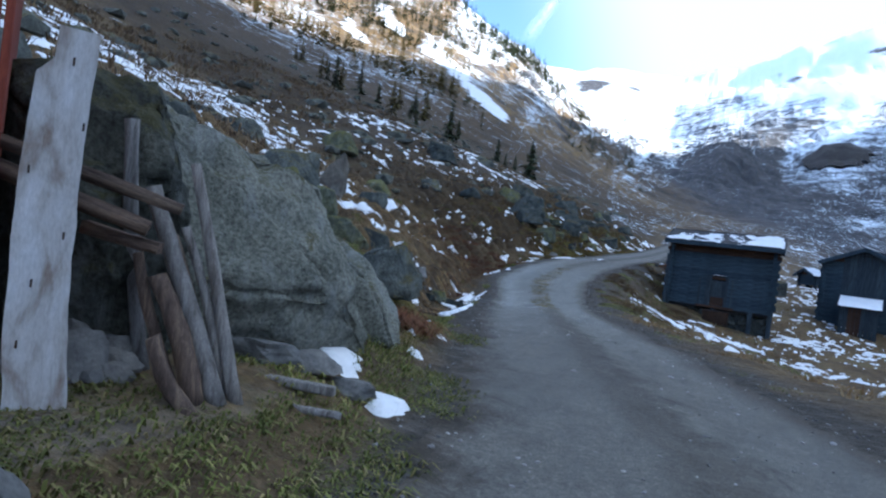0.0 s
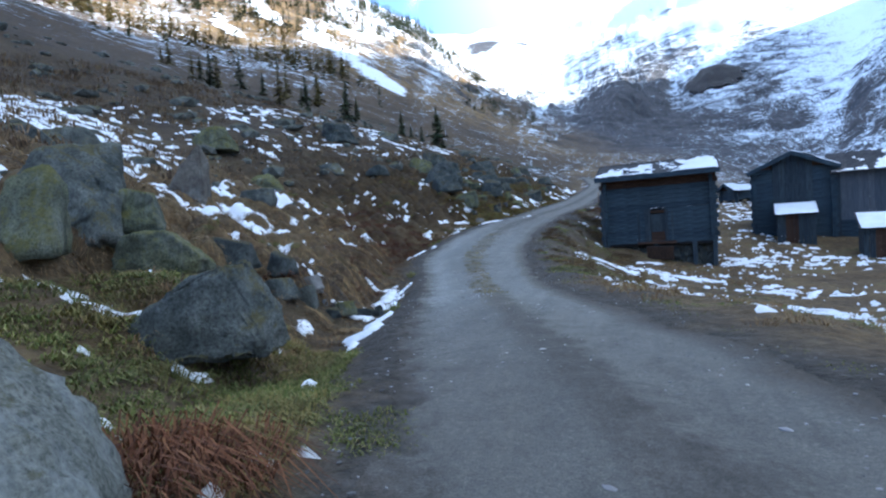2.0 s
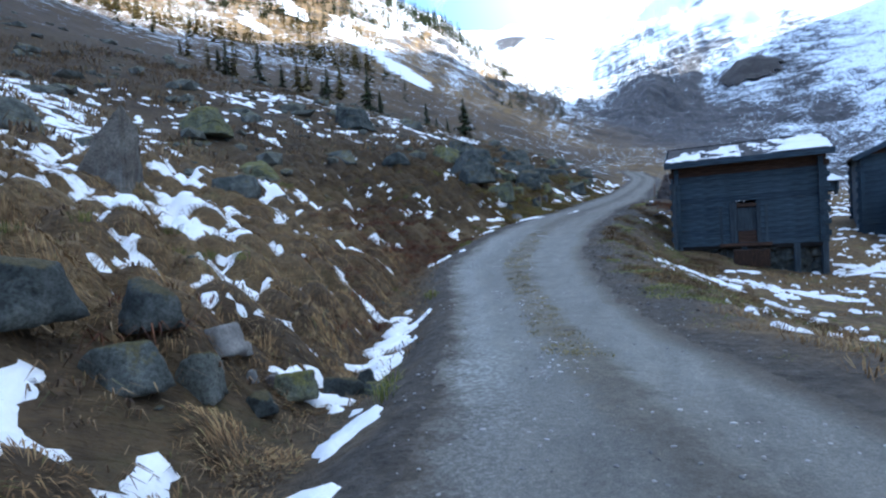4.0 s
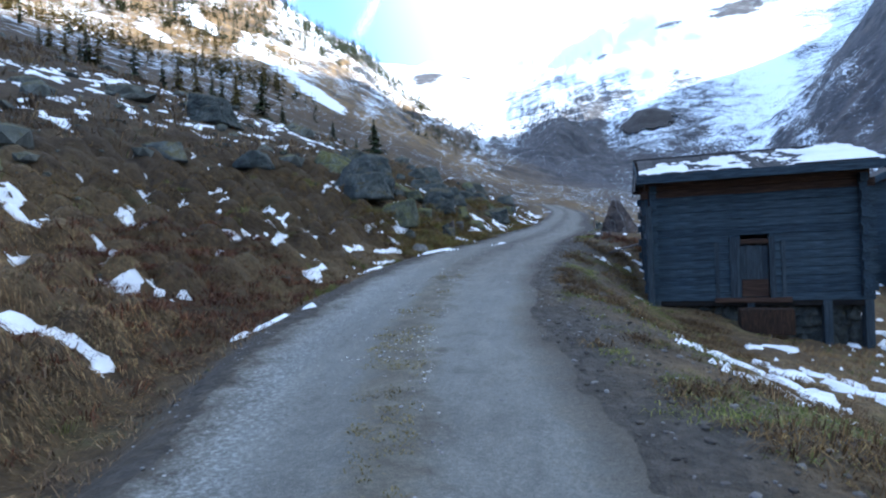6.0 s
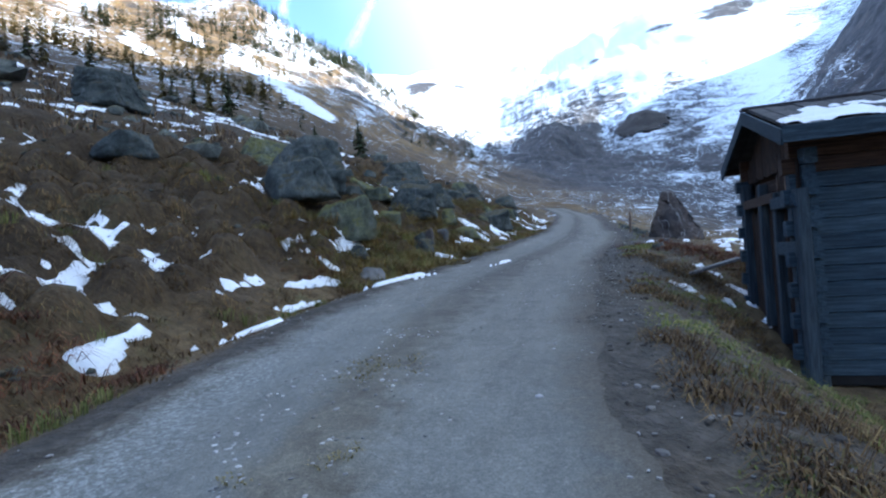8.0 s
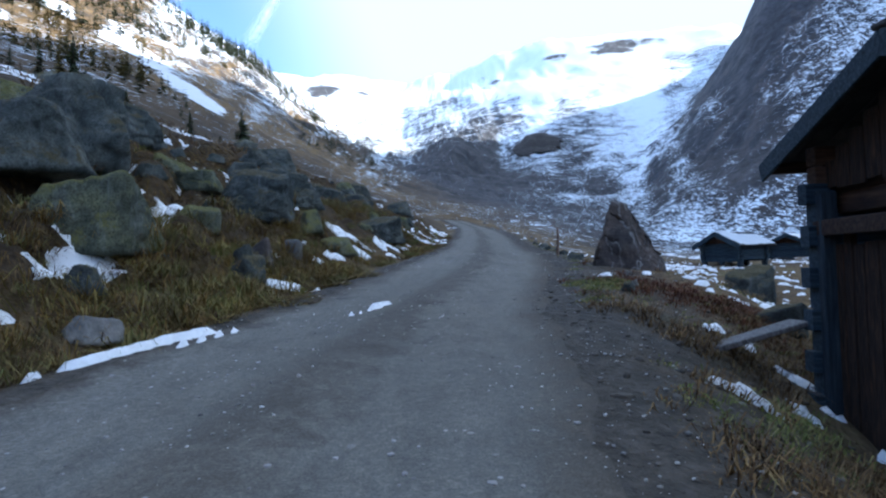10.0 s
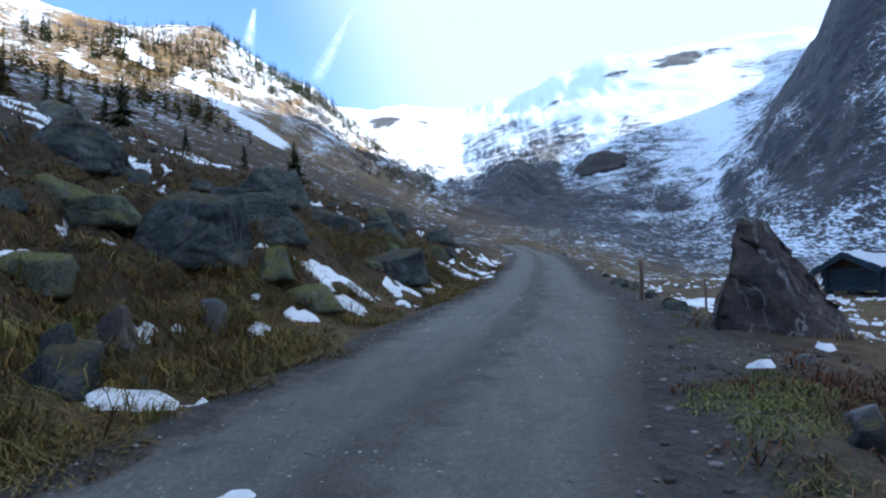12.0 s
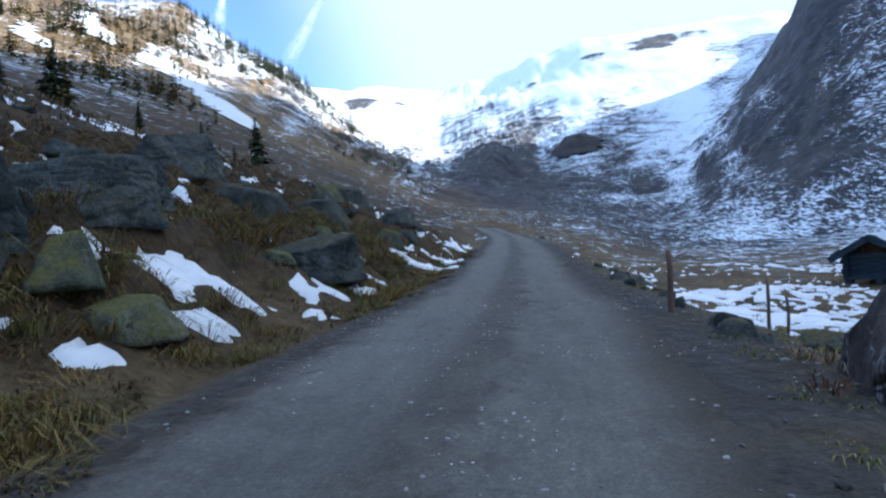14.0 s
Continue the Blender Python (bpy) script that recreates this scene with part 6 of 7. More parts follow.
def tufts(name, xs, ys, blades, length, width, spread, droop, material, label, category="grass", zs=None):
    """Clumps of bent blades at the given places, as one mesh."""
    n = len(xs)
    if zs is None:
        zs = height(xs, ys)
    cx, cy, cz = (np.repeat(v, blades) for v in (xs, ys, zs))
    size = np.repeat(rng.uniform(0.6, 1.3, n), blades)
    m = n * blades
    ang = rng.uniform(0, 2 * np.pi, m)
    out = rng.uniform(0, 1, m) ** 0.7
    base = np.stack([cx + np.cos(ang) * out * spread * size * 0.5, cy + np.sin(ang) * out * spread * size * 0.5, cz - 0.02], -1)
    lng = length * size * rng.uniform(0.55, 1.15, m)
    turn = ang + rng.normal(0, 0.5, m)
    reach = droop * (0.3 + out) * lng
    dirv = np.stack([np.cos(turn), np.sin(turn), 0 * turn], -1)
    side = np.stack([-np.sin(turn), np.cos(turn), 0 * turn], -1) * (width * size * rng.uniform(0.6, 1.3, m))[:, None]
    up = np.array([0, 0, 1.0])
    p1 = base + dirv * (reach * 0.35)[:, None] + up * (lng * 0.62)[:, None]
    p2 = base + dirv * reach[:, None] + up * (lng * (0.95 - 0.55 * droop * (0.3 + out)))[:, None]
    v = np.stack([base - side, base + side, p1 + side * 0.8, p1 - side * 0.8, p2 + side * 0.15, p2 - side * 0.15], 1).reshape(-1, 3)
    k = np.arange(m)[:, None] * 6
    f = np.concatenate([k + np.array([[0, 1, 2, 3]]), k + np.array([[3, 2, 4, 5]])])
    ob = mesh_from(name, v, f, material)
    return tagged(ob, label, category, kind="stuff")


def scatter(x0, x1, y0, y1, n):
    return rng.uniform(x0, x1, n), rng.uniform(y0, y1, n)


def free_of_snow(x, y):
    return np.maximum(snow_mask(x, y), drift_mask(x, y)) < 0.0


# the hummocks of the bank, each thatched with drooping blades
def thatch(name, x0, x1, y0, y1, blades, length, width, material, label):
    """Blades lying down and outwards over every hummock of a stretch, as one mesh."""
    ii, jj = np.meshgrid(np.arange(int(x0 / HUMP), int(x1 / HUMP)), np.arange(int(y0 / HUMP), int(y1 / HUMP)))
    cx, cy, rad, tall = hump_of(ii.ravel(), jj.ravel())
    left, _, _ = smooth_road(cy)
    s = left - cx
    foot = np.interp(cy, [-40, -30, -25, -14, -4, 4, 12, 30], [2.5, 2.2, 1.4, 1.5, 1.2, 0.5, 0.5, 0.8])
    k = (s > foot - 0.3) & (s < 11.5) & (tall > 0.05) & (cy > -25.6) & (fbm(cx, cy, 2.4, 3, 91) > -0.2)
    cx, cy, rad = cx[k], cy[k], rad[k]
    n = len(cx)
    cx, cy, rad = (np.repeat(v, blades) for v in (cx, cy, rad))
    m = n * blades
    ang, out = rng.uniform(0, 2 * np.pi, m), np.sqrt(rng.uniform(0, 1, m)) * 1.05
    bx, by = cx + np.cos(ang) * out * rad, cy + np.sin(ang) * out * rad
    turn = ang + rng.normal(0, 0.45, m)
    lng = length * rng.uniform(0.5, 1.3, m) * (0.6 + 0.8 * rad / HUMP)
    ex, ey = bx + np.cos(turn) * lng * 0.8, by + np.sin(turn) * lng * 0.8
    k = free_of_snow(bx, by)
    bx, by, ex, ey, turn, lng, out = (v[k] for v in (bx, by, ex, ey, turn, lng, out))
    m = len(bx)
    zb = height(bx, by) - 0.015
    ze = np.maximum(height(ex, ey) + 0.015, zb - 0.75 * lng) + rng.uniform(0.0, 0.035, m)
    zm = np.maximum((zb + ze) / 2 + 0.16 * lng, zb)
    side = np.stack([-np.sin(turn), np.cos(turn), rng.normal(0, 0.25, m)], -1) * (width * rng.uniform(0.6, 1.4, m))[:, None]
    b0, b1, b2 = np.stack([bx, by, zb], -1), np.stack([(bx + ex) / 2, (by + ey) / 2, zm], -1), np.stack([ex, ey, ze], -1)
    v = np.stack([b0, b1 + side, b2, b1 - side], 1).reshape(-1, 3)
    f = np.arange(m)[:, None] * 4 + np.array([[0, 1, 2, 3]])
    return tagged(mesh_from(name, v, f, material), label, "grass", kind="stuff")


thatch("tussock_grass", -15, 0, -26, -7.3, 420, 0.13, 0.0045, M_TUSSOCK, "dry brown grass hummocks covering the bank")
thatch("tussock_grass", -15, 0, -7.3, 6, 330, 0.14, 0.005, M_RUSTGRASS, "dark rusty grass hummocks on the bank above the barn")
thatch("tussock_grass", -15, 0, 6, 30, 170, 0.15, 0.007, M_RUSTGRASS, "dark rusty grass hummocks further up the bank")
thatch("tussock_grass", -13, -3, 3, 24, 120, 0.17, 0.006, M_GOLD, "golden brown grass hanging over the hummocks")
thatch("moss_grass", -7.6, -4.4, 3.2, 9.4, 260, 0.14, 0.005, M_MOSS, "golden green mossy grass hummocks at the track's edge")
x, y = scatter(-17, -0.5, -26, 34, 2600)
L, R, _ = smooth_road(y)
s = L - x
keep = (s > np.interp(y, [-26, -4, 3, 30], [1.0, 0.9, 0.4, 0.4])) & (s < 10.5) & free_of_snow(x, y) & (fbm(x, y, 1.8, 3, 91) > -0.1)
low = y < -6
tufts("tussock_grass", x[keep & low], y[keep & low], 16, 0.13, 0.004, 0.34, 1.5, M_TUSSOCK, "wispy dry grass standing between the hummocks")
tufts("tussock_grass", x[keep & ~low], y[keep & ~low], 16, 0.15, 0.004, 0.34, 1.5, M_RUSTGRASS, "wispy rusty grass standing between the hummocks")
x, y = scatter(-9, -3, 1.5, 20, 2600)
L, R, _ = smooth_road(y)
s = L - x
keep = (s > 0.45) & (s < 3.4) & free_of_snow(x, y) & (fbm(x, y, 1.4, 3, 105) > -0.06)
half = rng.uniform(0, 1, len(x)) < 0.5
tufts("long_grass", x[keep & half], y[keep & half], 26, 0.3, 0.005, 0.36, 1.35, M_MOSS, "long golden green grass hanging over the bank")
tufts("long_grass", x[keep & ~half], y[keep & ~half], 26, 0.3, 0.005, 0.36, 1.35, M_GOLD, "long golden-brown grass hanging over the bank")
x, y = scatter(-14, -3, -26, 30, 7500)
L, R, _ = smooth_road(y)
s = L - x
keep = (s > 0.35) & (s < 8) & free_of_snow(x, y)
low = y < -6
tufts("low_heath", x[keep & low], y[keep & low], 10, 0.12, 0.007, 0.34, 1.4, M_HEATH, "low brown heath matted between the hummocks", "heath")
tufts("low_heath", x[keep & ~low], y[keep & ~low], 10, 0.12, 0.007, 0.34, 1.4, M_RUSTGRASS, "low dark heath matted between rocks and hummocks", "heath")
x, y = scatter(-42, -5, -34, 60, 6300)
L, R, _ = smooth_road(y)
keep = (L - x > 9) & (fbm(x, y, 4.0, 3, 92) > -0.08)
tufts("heath", x[keep], y[keep], 12, 0.4, 0.022, 0.9, 1.1, M_HEATH, "dark brown heath and dry grass on the slope", "heath")
x, y = scatter(-14, -1, -26, 30, 2600)
L, R, _ = smooth_road(y)
keep = (L - x > 0.35) & (L - x < 7) & free_of_snow(x, y) & (fbm(x, y, 2.2, 3, 93) > 0.1 - 0.12 * ((y > 3) & (L - x < 2.2)))
tufts("green_grass", x[keep], y[keep], 40, 0.2, 0.005, 0.3, 0.5, M_GREEN, "mossy green grass between the tussocks")
# short turf at the track's edges
x, y = scatter(-2.5, 3.2, -35, -25, 10500)
L, R, _ = smooth_road(y)
s = L - x
keep = (s > -0.25) & (s < 2.6) & (fbm(x, y, 0.9, 3, 94) > -0.12 + 0.1 * np.abs(s - 0.8)) & ((x - 0.0) ** 2 + (y + 30.75) ** 2 > 0.42**2)
tufts("green_grass", x[keep], y[keep], 16, 0.06, 0.006, 0.26, 1.1, M_GREEN, "short green and yellow grass beside the track")
x, y = scatter(-3.5, 9, -26, 24, 7600)
L, R, _ = smooth_road(y)
r = x - R
keep = (r > np.interp(y, [-26, -14, -10, 2, 4], [0.25, 0.5, 0.7, 0.6, 0.4])) & (r < 8) & free_of_snow(x, y) & (fbm(x, y, 1.3, 3, 95) > -0.02 + 0.1 * ((y > -12) & (y < 3) & (r < 2.2))) & ~((x > 0) & (x < 5.2) & (y > -0.4) & (y < 3.3))
tufts("verge_grass", x[keep], y[keep], 16, 0.06, 0.005, 0.28, 1.4, M_GREEN, "thin green and straw-coloured grass on the valley side")
x, y = scatter(-3.5, 9, -26, 24, 5000)
L, R, _ = smooth_road(y)
r = x - R
keep = (r > np.interp(y, [-26, -14, -10, 2, 4], [0.5, 0.8, 1.6, 1.4, 0.8])) & (r < 9) & free_of_snow(x, y) & (fbm(x, y, 1.6, 3, 96) > 0.06) & ~((x > -0.1) & (x < 5.2) & (y > -0.4) & (y < 3.3))
tufts("tussock_grass", x[keep], y[keep], 18, 0.15, 0.005, 0.34, 1.3, M_TUSSOCK, "brown grass clumps below the track")
x, y = scatter(-3, 4.5, -15, 6, 10500)
L, R, _ = smooth_road(y)
r = x - R
keep = (r > 0.45) & (r < 4.2) & free_of_snow(x, y) & (fbm(x, y, 0.8, 3, 109) > 0.02 - 0.05 * r) & ~((x > 0.2) & (y > -0.3) & (y < 3.3))
half = fbm(x, y, 1.1, 3, 110) > 0.0
tufts("verge_grass", x[keep & half], y[keep & half], 18, 0.07, 0.005, 0.26, 1.3, M_GREEN, "dark green grass on the slope beside the barn")
tufts("verge_grass", x[keep & ~half], y[keep & ~half], 20, 0.12, 0.005, 0.3, 1.4, M_RUSTGRASS, "rusty brown grass on the slope beside the barn")
# the strip between the wheel ruts
x, y = scatter(-6, 1, -19, -3, 6000)
L, R, _ = smooth_road(y)
a = (x - L) / (R - L)
keep = (np.abs(a - 0.5) < 0.09 + 0.05 * fbm(y, y * 0, 3, 2, 97)) & (fbm(x, y, 0.9, 3, 98) > 0.0 - 0.14 * ((y > -18) & (y < -8)) + 0.06 * (y > -6))
tufts("track_grass", x[keep], y[keep], 18, 0.035, 0.005, 0.2, 0.9, M_STRAW, "sparse yellowed grass between the wheel ruts", zs=height(x[keep], y[keep]) + 0.02)
x, y = scatter(-4.5, 0.4, -28.0, -23.0, 4200)
L, R, _ = smooth_road(y)
keep = (L - x > 0.5) & free_of_snow(x, y) & (fbm(x, y, 1.0, 3, 107) > -0.14)
half = fbm(x, y, 0.7, 3, 108) > 0.03
tufts("moss_grass", x[keep & half], y[keep & half], 22, 0.075, 0.006, 0.26, 1.2, M_GREEN, "mossy green turf between the boulders")
tufts("moss_grass", x[keep & ~half], y[keep & ~half], 22, 0.09, 0.006, 0.28, 1.3, M_MOSS, "yellow-brown mossy grass between the boulders")
# dead fern by the boulder
x, y = rng.normal(-0.75, 0.16, 60), rng.normal(-27.15, 0.15, 60)
tufts("dead_fern", x, y, 26, 0.2, 0.005, 0.3, 1.7, M_RUST, "flattened rust-red dead fern beside the boulder", "fern")
x, y = scatter(-11, -7.4, -9.5, -3, 300)
tufts("dead_fern", x, y, 34, 0.17, 0.006, 0.5, 1.6, M_FERN, "dark red-brown dead fern on the bank", "fern")
x, y = scatter(-9, -4, -23, 3, 420)
L, R, _ = smooth_road(y)
keep = (L - x > 1.2) & (L - x < 3.2) & (fbm(x, y, 1.6, 3, 99) > 0.1)
tufts("dead_fern", x[keep], y[keep], 30, 0.17, 0.006, 0.45, 1.6, M_FERN, "rust-brown dead fern low on the bank", "fern")


def pebbles(name, x, y, size, material, label, lift=0.0):
    """Loose angular stones, one mesh."""
    bm = bmesh.new()
    bmesh.ops.create_icosphere(bm, subdivisions=1, radius=0.5)
    tv = np.array([v.co[:] for v in bm.verts])
    tf = np.array([[v.index for v in f.verts] for f in bm.faces])
    bm.free()
    n, k = len(x), len(tv)
    ang = rng.uniform(0, 2 * np.pi, n)
    c, s = np.cos(ang)[:, None], np.sin(ang)[:, None]
    sx, sy, sz = (size * rng.uniform(a, b, n) for a, b in ((0.7, 1.3), (0.5, 1.0), (0.3, 0.65)))
    jit = 1 + rng.normal(0, 0.13, (n, k))
    px, py, pz = tv[None, :, 0] * sx[:, None] * jit, tv[None, :, 1] * sy[:, None] * jit, tv[None, :, 2] * sz[:, None] * jit
    z = height(x, y) + lift + sz * 0.18
    v = np.stack([px * c - py * s + x[:, None], px * s + py * c + y[:, None], pz + z[:, None]], -1).reshape(-1, 3)
    f = (tf[None] + (np.arange(n) * k)[:, None, None]).reshape(-1, 3)
    return tagged(mesh_from(name, v, f, material), label, "stones", kind="stuff")


M_GRIT = leafy("grit", [(0.0, (0.13, 0.128, 0.122)), (0.5, (0.25, 0.245, 0.235)), (1.0, (0.42, 0.41, 0.4))])
M_SOIL = leafy("earth_clods", [(0.0, (0.04, 0.034, 0.028)), (0.6, (0.09, 0.08, 0.068)), (1.0, (0.22, 0.21, 0.2))])
M_PALE = leafy("pale_gravel", [(0.0, (0.2, 0.2, 0.19)), (0.5, (0.36, 0.355, 0.345)), (1.0, (0.55, 0.545, 0.53))])
x, y = scatter(-8, 6, -36, 24, 16000)
L, R, _ = smooth_road(y)
a = (x - L) / (R - L)
keep = (a > -0.1) & (a < 1.25) & (fbm(x, y, 1.5, 3, 101) > 0.06 - 0.12 * np.exp(-(((a - 0.5) / 0.16) ** 2)) - 0.12 * (np.abs(a - 0.5) > 0.42))
pebbles("grit", x[keep], y[keep], rng.uniform(0.01, 0.045, keep.sum()) ** 1.0, M_GRIT, "loose grit and small stones on the track", 0.008)
x, y = scatter(-7, -1, -20, -2, 7000)
L, R, _ = smooth_road(y)
a = (x - L) / (R - L)
keep = (np.abs(a - 0.46) < 0.17) & (fbm(x, y, 0.8, 3, 103) > 0.02)
pebbles("gravel", x[keep], y[keep], rng.uniform(0.015, 0.05, keep.sum()), M_PALE, "pale loose gravel along the crown of the track", 0.008)
x, y = scatter(-6, 2, -1, 15, 9000)
L, R, _ = smooth_road(y)
keep = (x > L) & (x < R + 1.6) & (fbm(x, y, 1.2, 3, 111) > 0.03)
pebbles("gravel", x[keep], y[keep], 0.006 + 0.03 * rng.uniform(0, 1, keep.sum()) ** 3, M_PALE, "small pale gravel strewn over the upper track", 0.008)
x, y = scatter(-8, 6, -34, 20, 500)
L, R, _ = smooth_road(y)
a = (x - L) / (R - L)
keep = (a > 0.3) & (a < 1.2)
pebbles("stones", x[keep], y[keep], rng.uniform(0.03, 0.085, keep.sum()), M_GRIT, "flat grey stones pressed into the track", 0.0)
x, y = scatter(-3.5, 3, -16, 8, 5200)
L, R, _ = smooth_road(y)
keep = (x > R) & (x < R + 2.6)
pebbles("clods", x[keep], y[keep], 0.015 + 0.08 * rng.uniform(0, 1, keep.sum()) ** 3, M_SOIL, "dark earth clods and small stones on the verge", 0.0)
x, y = scatter(-20, -2, -30, 34, 1500)
L, R, _ = smooth_road(y)
keep = (L - x > 0.3)
pebbles("stones", x[keep], y[keep], 0.06 + 0.24 * rng.uniform(0, 1, keep.sum()) ** 4, M_ROCK, "grey stones strewn over the grassy slope", -0.02)
x, y = scatter(-55, -14, -40, 90, 900)
pebbles("scree", x, y, 0.5 + 1.6 * rng.uniform(0, 1, 900) ** 3, M_ROCK, "grey scree blocks strewn over the upper slope", -0.1)
x, y = scatter(2, 60, 8, 110, 1100)
pebbles("scree", x, y, 0.2 + 1.1 * rng.uniform(0, 1, 1100) ** 4, M_GRIT, "grey blocks strewn over the valley floor", -0.05)

# a rough green patch and dead plants beyond the barn
x, y = rng.normal(-0.8, 0.36, 170), rng.normal(6.1, 0.32, 170)
L, R, _ = smooth_road(y)
keep = x > R + 0.3
tufts("green_grass", x[keep], y[keep], 22, 0.06, 0.005, 0.2, 1.1, M_GREEN, "mossy yellow-green grass patch near the pyramid rock", zs=height(x[keep], y[keep]))
x, y = rng.normal(0.55, 0.6, 190), rng.normal(5.7, 0.8, 190)
tufts("dead_fern", x, y, 22, 0.14, 0.006, 0.3, 1.3, M_FERN, "dark rust-brown dead plants behind the barn", "fern")

# ---- trees ----
def conifer_arrays(h, seed, rings, per, ragged=0.25):
    """Trunk and drooping boughs of small needle sprays; arrays of places and faces."""
    r = np.random.default_rng(seed)
    v, f = [], []
    for i in range(rings):
        u = i / (rings - 1)
        z = h * (0.1 + 0.88 * u)
        reach = h * 0.2 * (1 - u) ** 0.8 * r.uniform(1 - ragged, 1 + ragged) + 0.02 * h
        for j in range(per):
            a = r.uniform(0, 2 * np.pi)
            q = reach * r.uniform(0.55, 1.15)
            d, sdv = np.array([np.cos(a), np.sin(a), 0]), np.array([-np.sin(a), np.cos(a), 0])
            for k in range(3):
                p0 = d * q * k / 3.2 + np.array([0, 0, z - 0.1 * q * k / 3])
                p1 = d * q * (k + 1.3) / 3.2 + np.array([0, 0, z - 0.28 * q * (k + 1) / 3 + r.normal(0, 0.02 * h)])
                w = q * 0.3 * (1 - 0.22 * k) * r.uniform(0.6, 1.3)
                b = len(v)
                v += [p0, p0 * 0.5 + p1 * 0.5 + sdv * w + np.array([0, 0, -0.3 * w]), p1, p0 * 0.5 + p1 * 0.5 - sdv * w + np.array([0, 0, -0.3 * w])]
                f.append([b, b + 1, b + 2, b + 3])
    return np.array(v), np.array(f)


def conifer(x, y, h, seed, words, material=None, rings=26, per=9, ragged=0.3, dz=0.0):
    p = drop(x, y, dz)
    t = empty("conifer", Matrix.Translation(p), words, "tree")
    part("trunk", pole_bm((0, 0, -0.3), (0, 0, h * 0.95), h * 0.022, h * 0.004, seed, h * 0.01), M_BARK, t)
    v, f = conifer_arrays(h, seed, rings, per, ragged)
    mesh_from("crown", v, f, material or M_NEEDLE, t)
    return t


def bearing(az, d):
    return EYE0[0] + d * math.sin(radians(az)), EYE0[1] + d * math.cos(radians(az))


for az, d, h, seed, words, material, ragged in [
        (-19.7, 92, 8.6, 1, "gaunt ragged pine standing alone on the slope", None, 0.75), (-21.6, 96, 3.4, 2, "young dark conifer on the slope", None, 0.25), (-22.8, 98, 3.0, 3, "young dark conifer on the slope", None, 0.25),
        (-24.0, 95, 5.6, 4, "slender dark conifer on the slope", None, 0.3), (-31.5, 70, 7.6, 5, "tall dark conifer above the boulders", None, 0.35), (-29.0, 105, 5.0, 6, "dark conifer on the slope", None, 0.3),
        (-33.5, 100, 7.0, 7, "conifer at the sunlit edge, coloured as if sunlit", M_SUNLIT, 0.3)]:
    x, y = bearing(az, d)
    conifer(x, y, h, seed, words, material, ragged=ragged)

r = np.random.default_rng(12)
for k in range(14):
    az, d, h = r.uniform(-50, -34), r.uniform(70, 105), r.uniform(3.0, 6.5)
    x, y = bearing(az, d)
    conifer(x, y, h, 200 + k, "conifer in sunlit yellow-green among boulders on the slope" if k % 2 == 0 else "dark conifer among boulders on the slope", M_SUNLIT if k % 2 == 0 else None, 18, 7, 0.35)


def woods(name, spots, kinds, material, label, seed):
    """Many far conifers as one mesh."""
    r = np.random.default_rng(seed)
    protos = [conifer_arrays(1.0, seed + k, 9, 4, 0.3) for k in range(kinds)]
    vs, fs, n = [], [], 0
    xs, ys, hs = spots
    zs = height(xs, ys)
    for x, y, z, h in zip(xs, ys, zs, hs):
        v, f = protos[r.integers(kinds)]
        a = r.uniform(0, 6.28)
        c, s = math.cos(a), math.sin(a)
        w = np.stack([v[:, 0] * c - v[:, 1] * s, v[:, 0] * s + v[:, 1] * c, v[:, 2]], -1) * h + np.array([x, y, z - 0.05 * h])
        vs.append(w), fs.append(f + n)
        n += len(v)
    return tagged(mesh_from(name, np.concatenate(vs), np.concatenate(fs), material), label, "trees", kind="stuff")


def polar_spots(az0, az1, d0, d1, n, h0, h1, seed, size=60, gate=0.0):
    r = np.random.default_rng(seed)
    az, d = np.radians(r.uniform(az0, az1, n)), np.exp(r.uniform(math.log(d0), math.log(d1), n))
    x, y = EYE0[0] + d * np.sin(az), EYE0[1] + d * np.cos(az)
    k = fbm(x, y, size, 3, seed) > gate
    return x[k], y[k], r.uniform(h0, h1, n)[k]


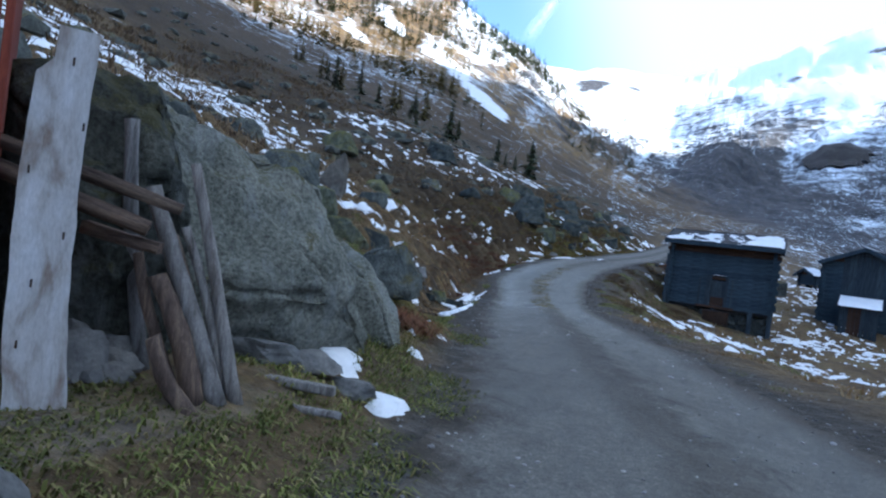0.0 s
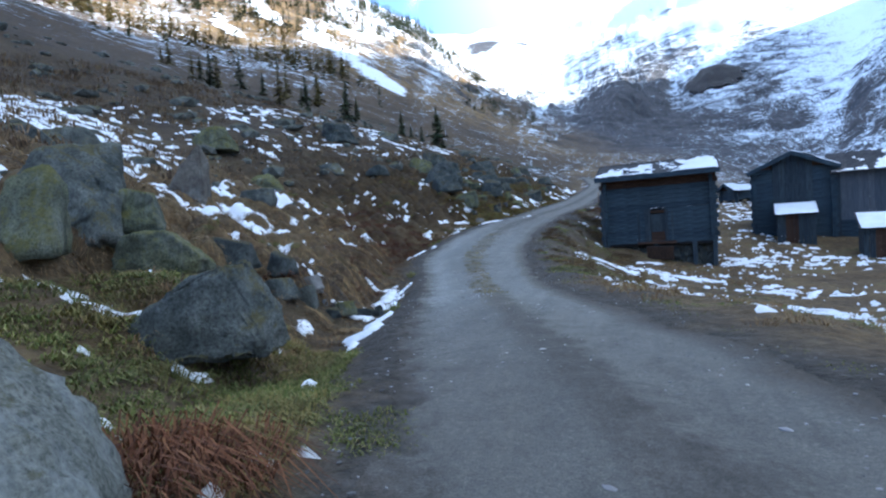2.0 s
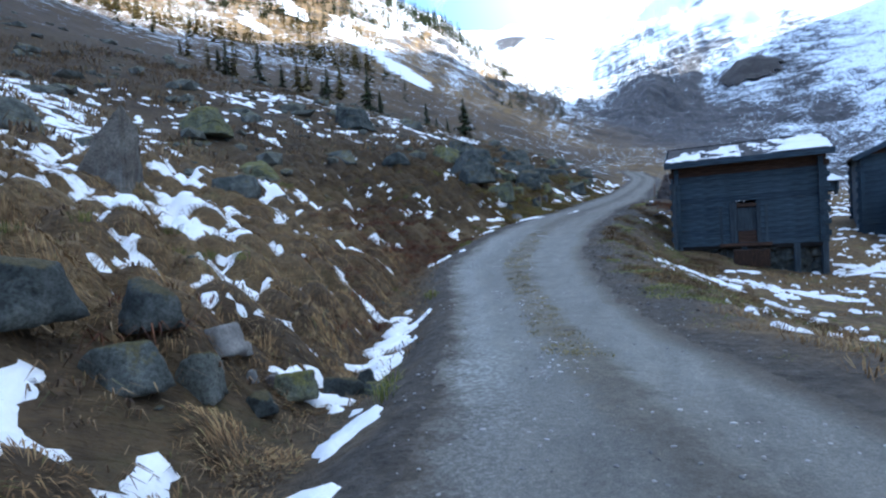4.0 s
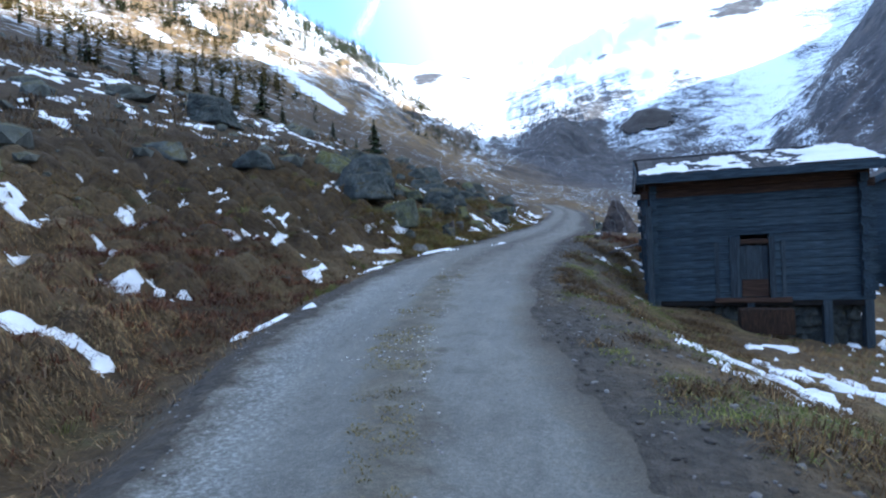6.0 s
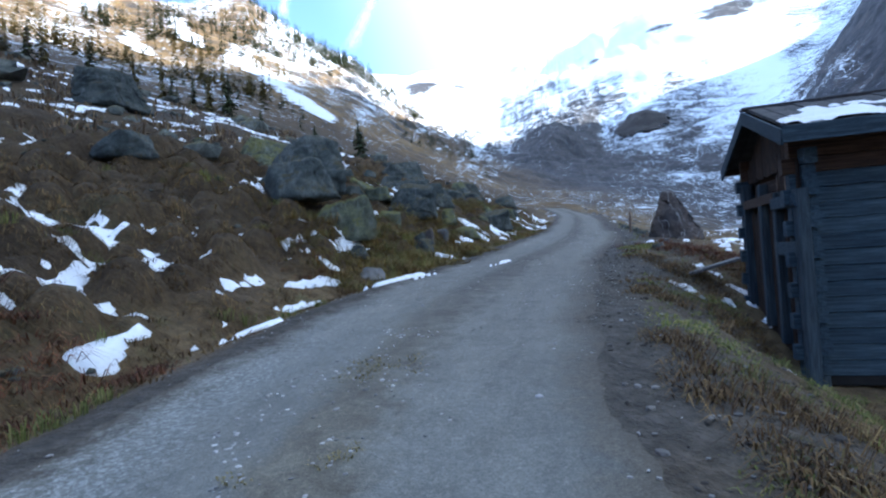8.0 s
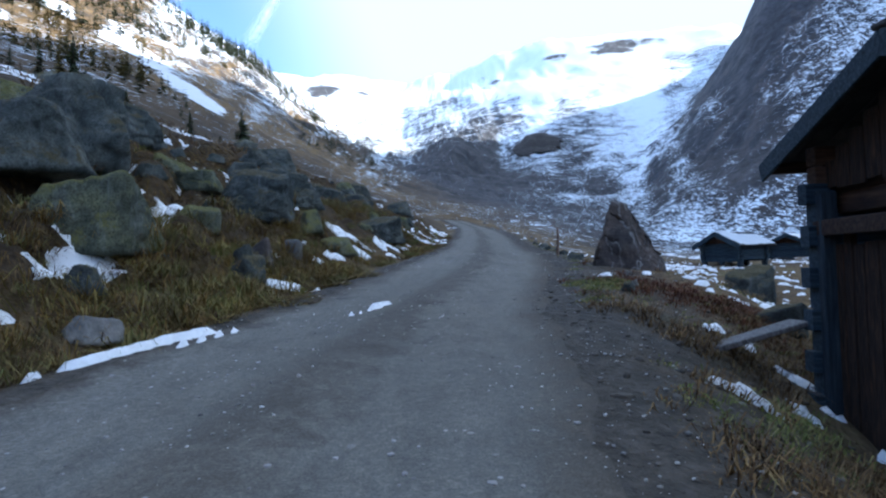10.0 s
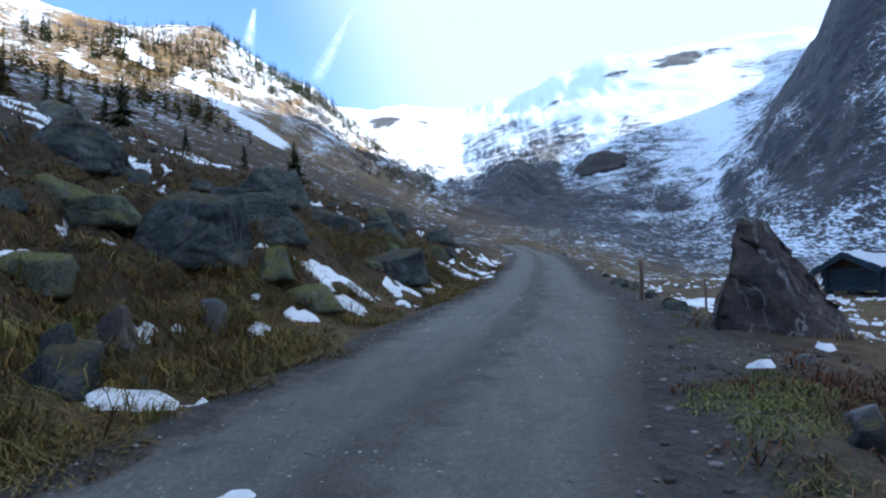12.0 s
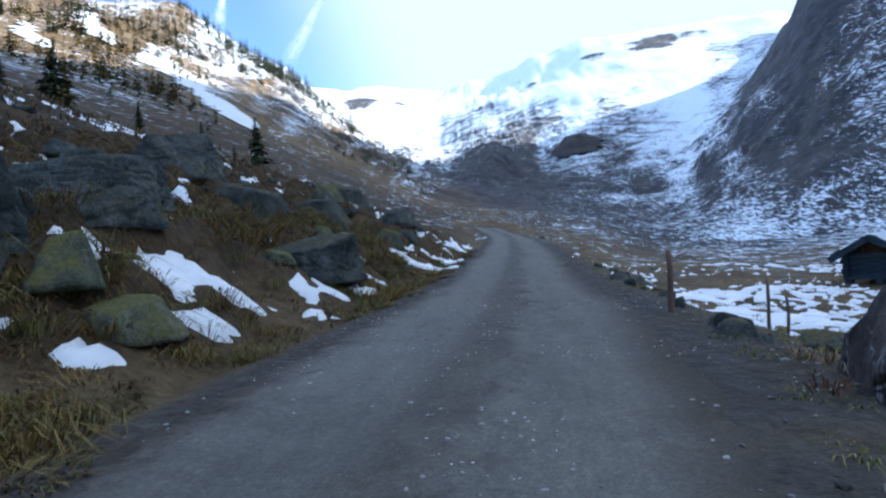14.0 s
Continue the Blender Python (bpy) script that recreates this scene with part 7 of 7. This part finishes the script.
woods("conifer_wood", polar_spots(-64, -24, 150, 250, 130, 5.0, 9.5, 3, 25, 0.03), 4, M_NEEDLE, "dark conifers along the edge of the shaded slope", 3)
# conifers near the sun's edge; their yellow light is in the needle colour
woods("sunlit_wood", polar_spots(-66, -26, 200, 350, 620, 6, 12, 4, 30, 0.0), 4, M_SUNLIT, "conifers coloured yellow-green as in the low sun", 4)
woods("conifer_wood", polar_spots(-44, -8, 330, 980, 1700, 7, 16, 5, 120, 0.03), 4, M_NEEDLE, "scattered conifers below the rocky ridge", 5)
woods("conifer_wood", polar_spots(-30, -13, 660, 930, 620, 13, 24, 8, 70, -0.04), 4, M_NEEDLE, "dark conifers along the crest of the sunlit slope", 8)
woods("conifer_wood", polar_spots(-16, -7, 380, 620, 150, 8, 15, 9, 60, -0.02), 4, M_NEEDLE, "dark conifers where the slope runs down to the valley head", 9)
woods("conifer_wood", polar_spots(-20, -4, 300, 700, 160, 6, 11, 6, 60, 0.12), 4, M_NEEDLE, "scattered conifers at the valley head", 6)
lay_snow("snow", -30, 24, -34, 36, 0.095, "thin old snow lying in patches on slope and ditch")


# two fading contrails high over the valley: bearing and rise of both ends, half width
TRAILS = ((-20.6, 20.8, -16.0, 28.0, 0.75), (-26.8, 23.8, -26.0, 27.5, 0.6))
for az0, el0, az1, el1, wide in TRAILS:
    us, vs = np.meshgrid(np.linspace(0, 1, 24), np.linspace(-1, 1, 5))
    az = np.radians(az0 + (az1 - az0) * us + vs * wide * (1.1 - 0.8 * us) * 1.2)
    el = np.radians(el0 + (el1 - el0) * us - vs * wide * (1.1 - 0.8 * us) * 0.5)
    far_d = 4300.0
    v = np.stack([EYE0[0] + far_d * np.sin(az), EYE0[1] + far_d * np.cos(az), EYE0[2] + far_d * np.tan(el)], -1).reshape(-1, 3)
    i = np.arange(us.size).reshape(us.shape)
    q = np.stack([i[:-1, :-1], i[:-1, 1:], i[1:, 1:], i[1:, :-1]], -1).reshape(-1, 4)
    ob = mesh_from("contrail", v, q, M_TRAIL, smooth=True)
    fade = ob.data.attributes.new("fade", "FLOAT", "POINT")
    fade.data.foreach_set("value", (np.clip(1 - np.abs(vs), 0, 1) * np.clip(4 * us, 0, 1) * (0.5 + 0.5 * us)).astype(np.float32).ravel())
    tagged(ob, "white fading contrail in the pale blue sky", "contrail", kind="structure")
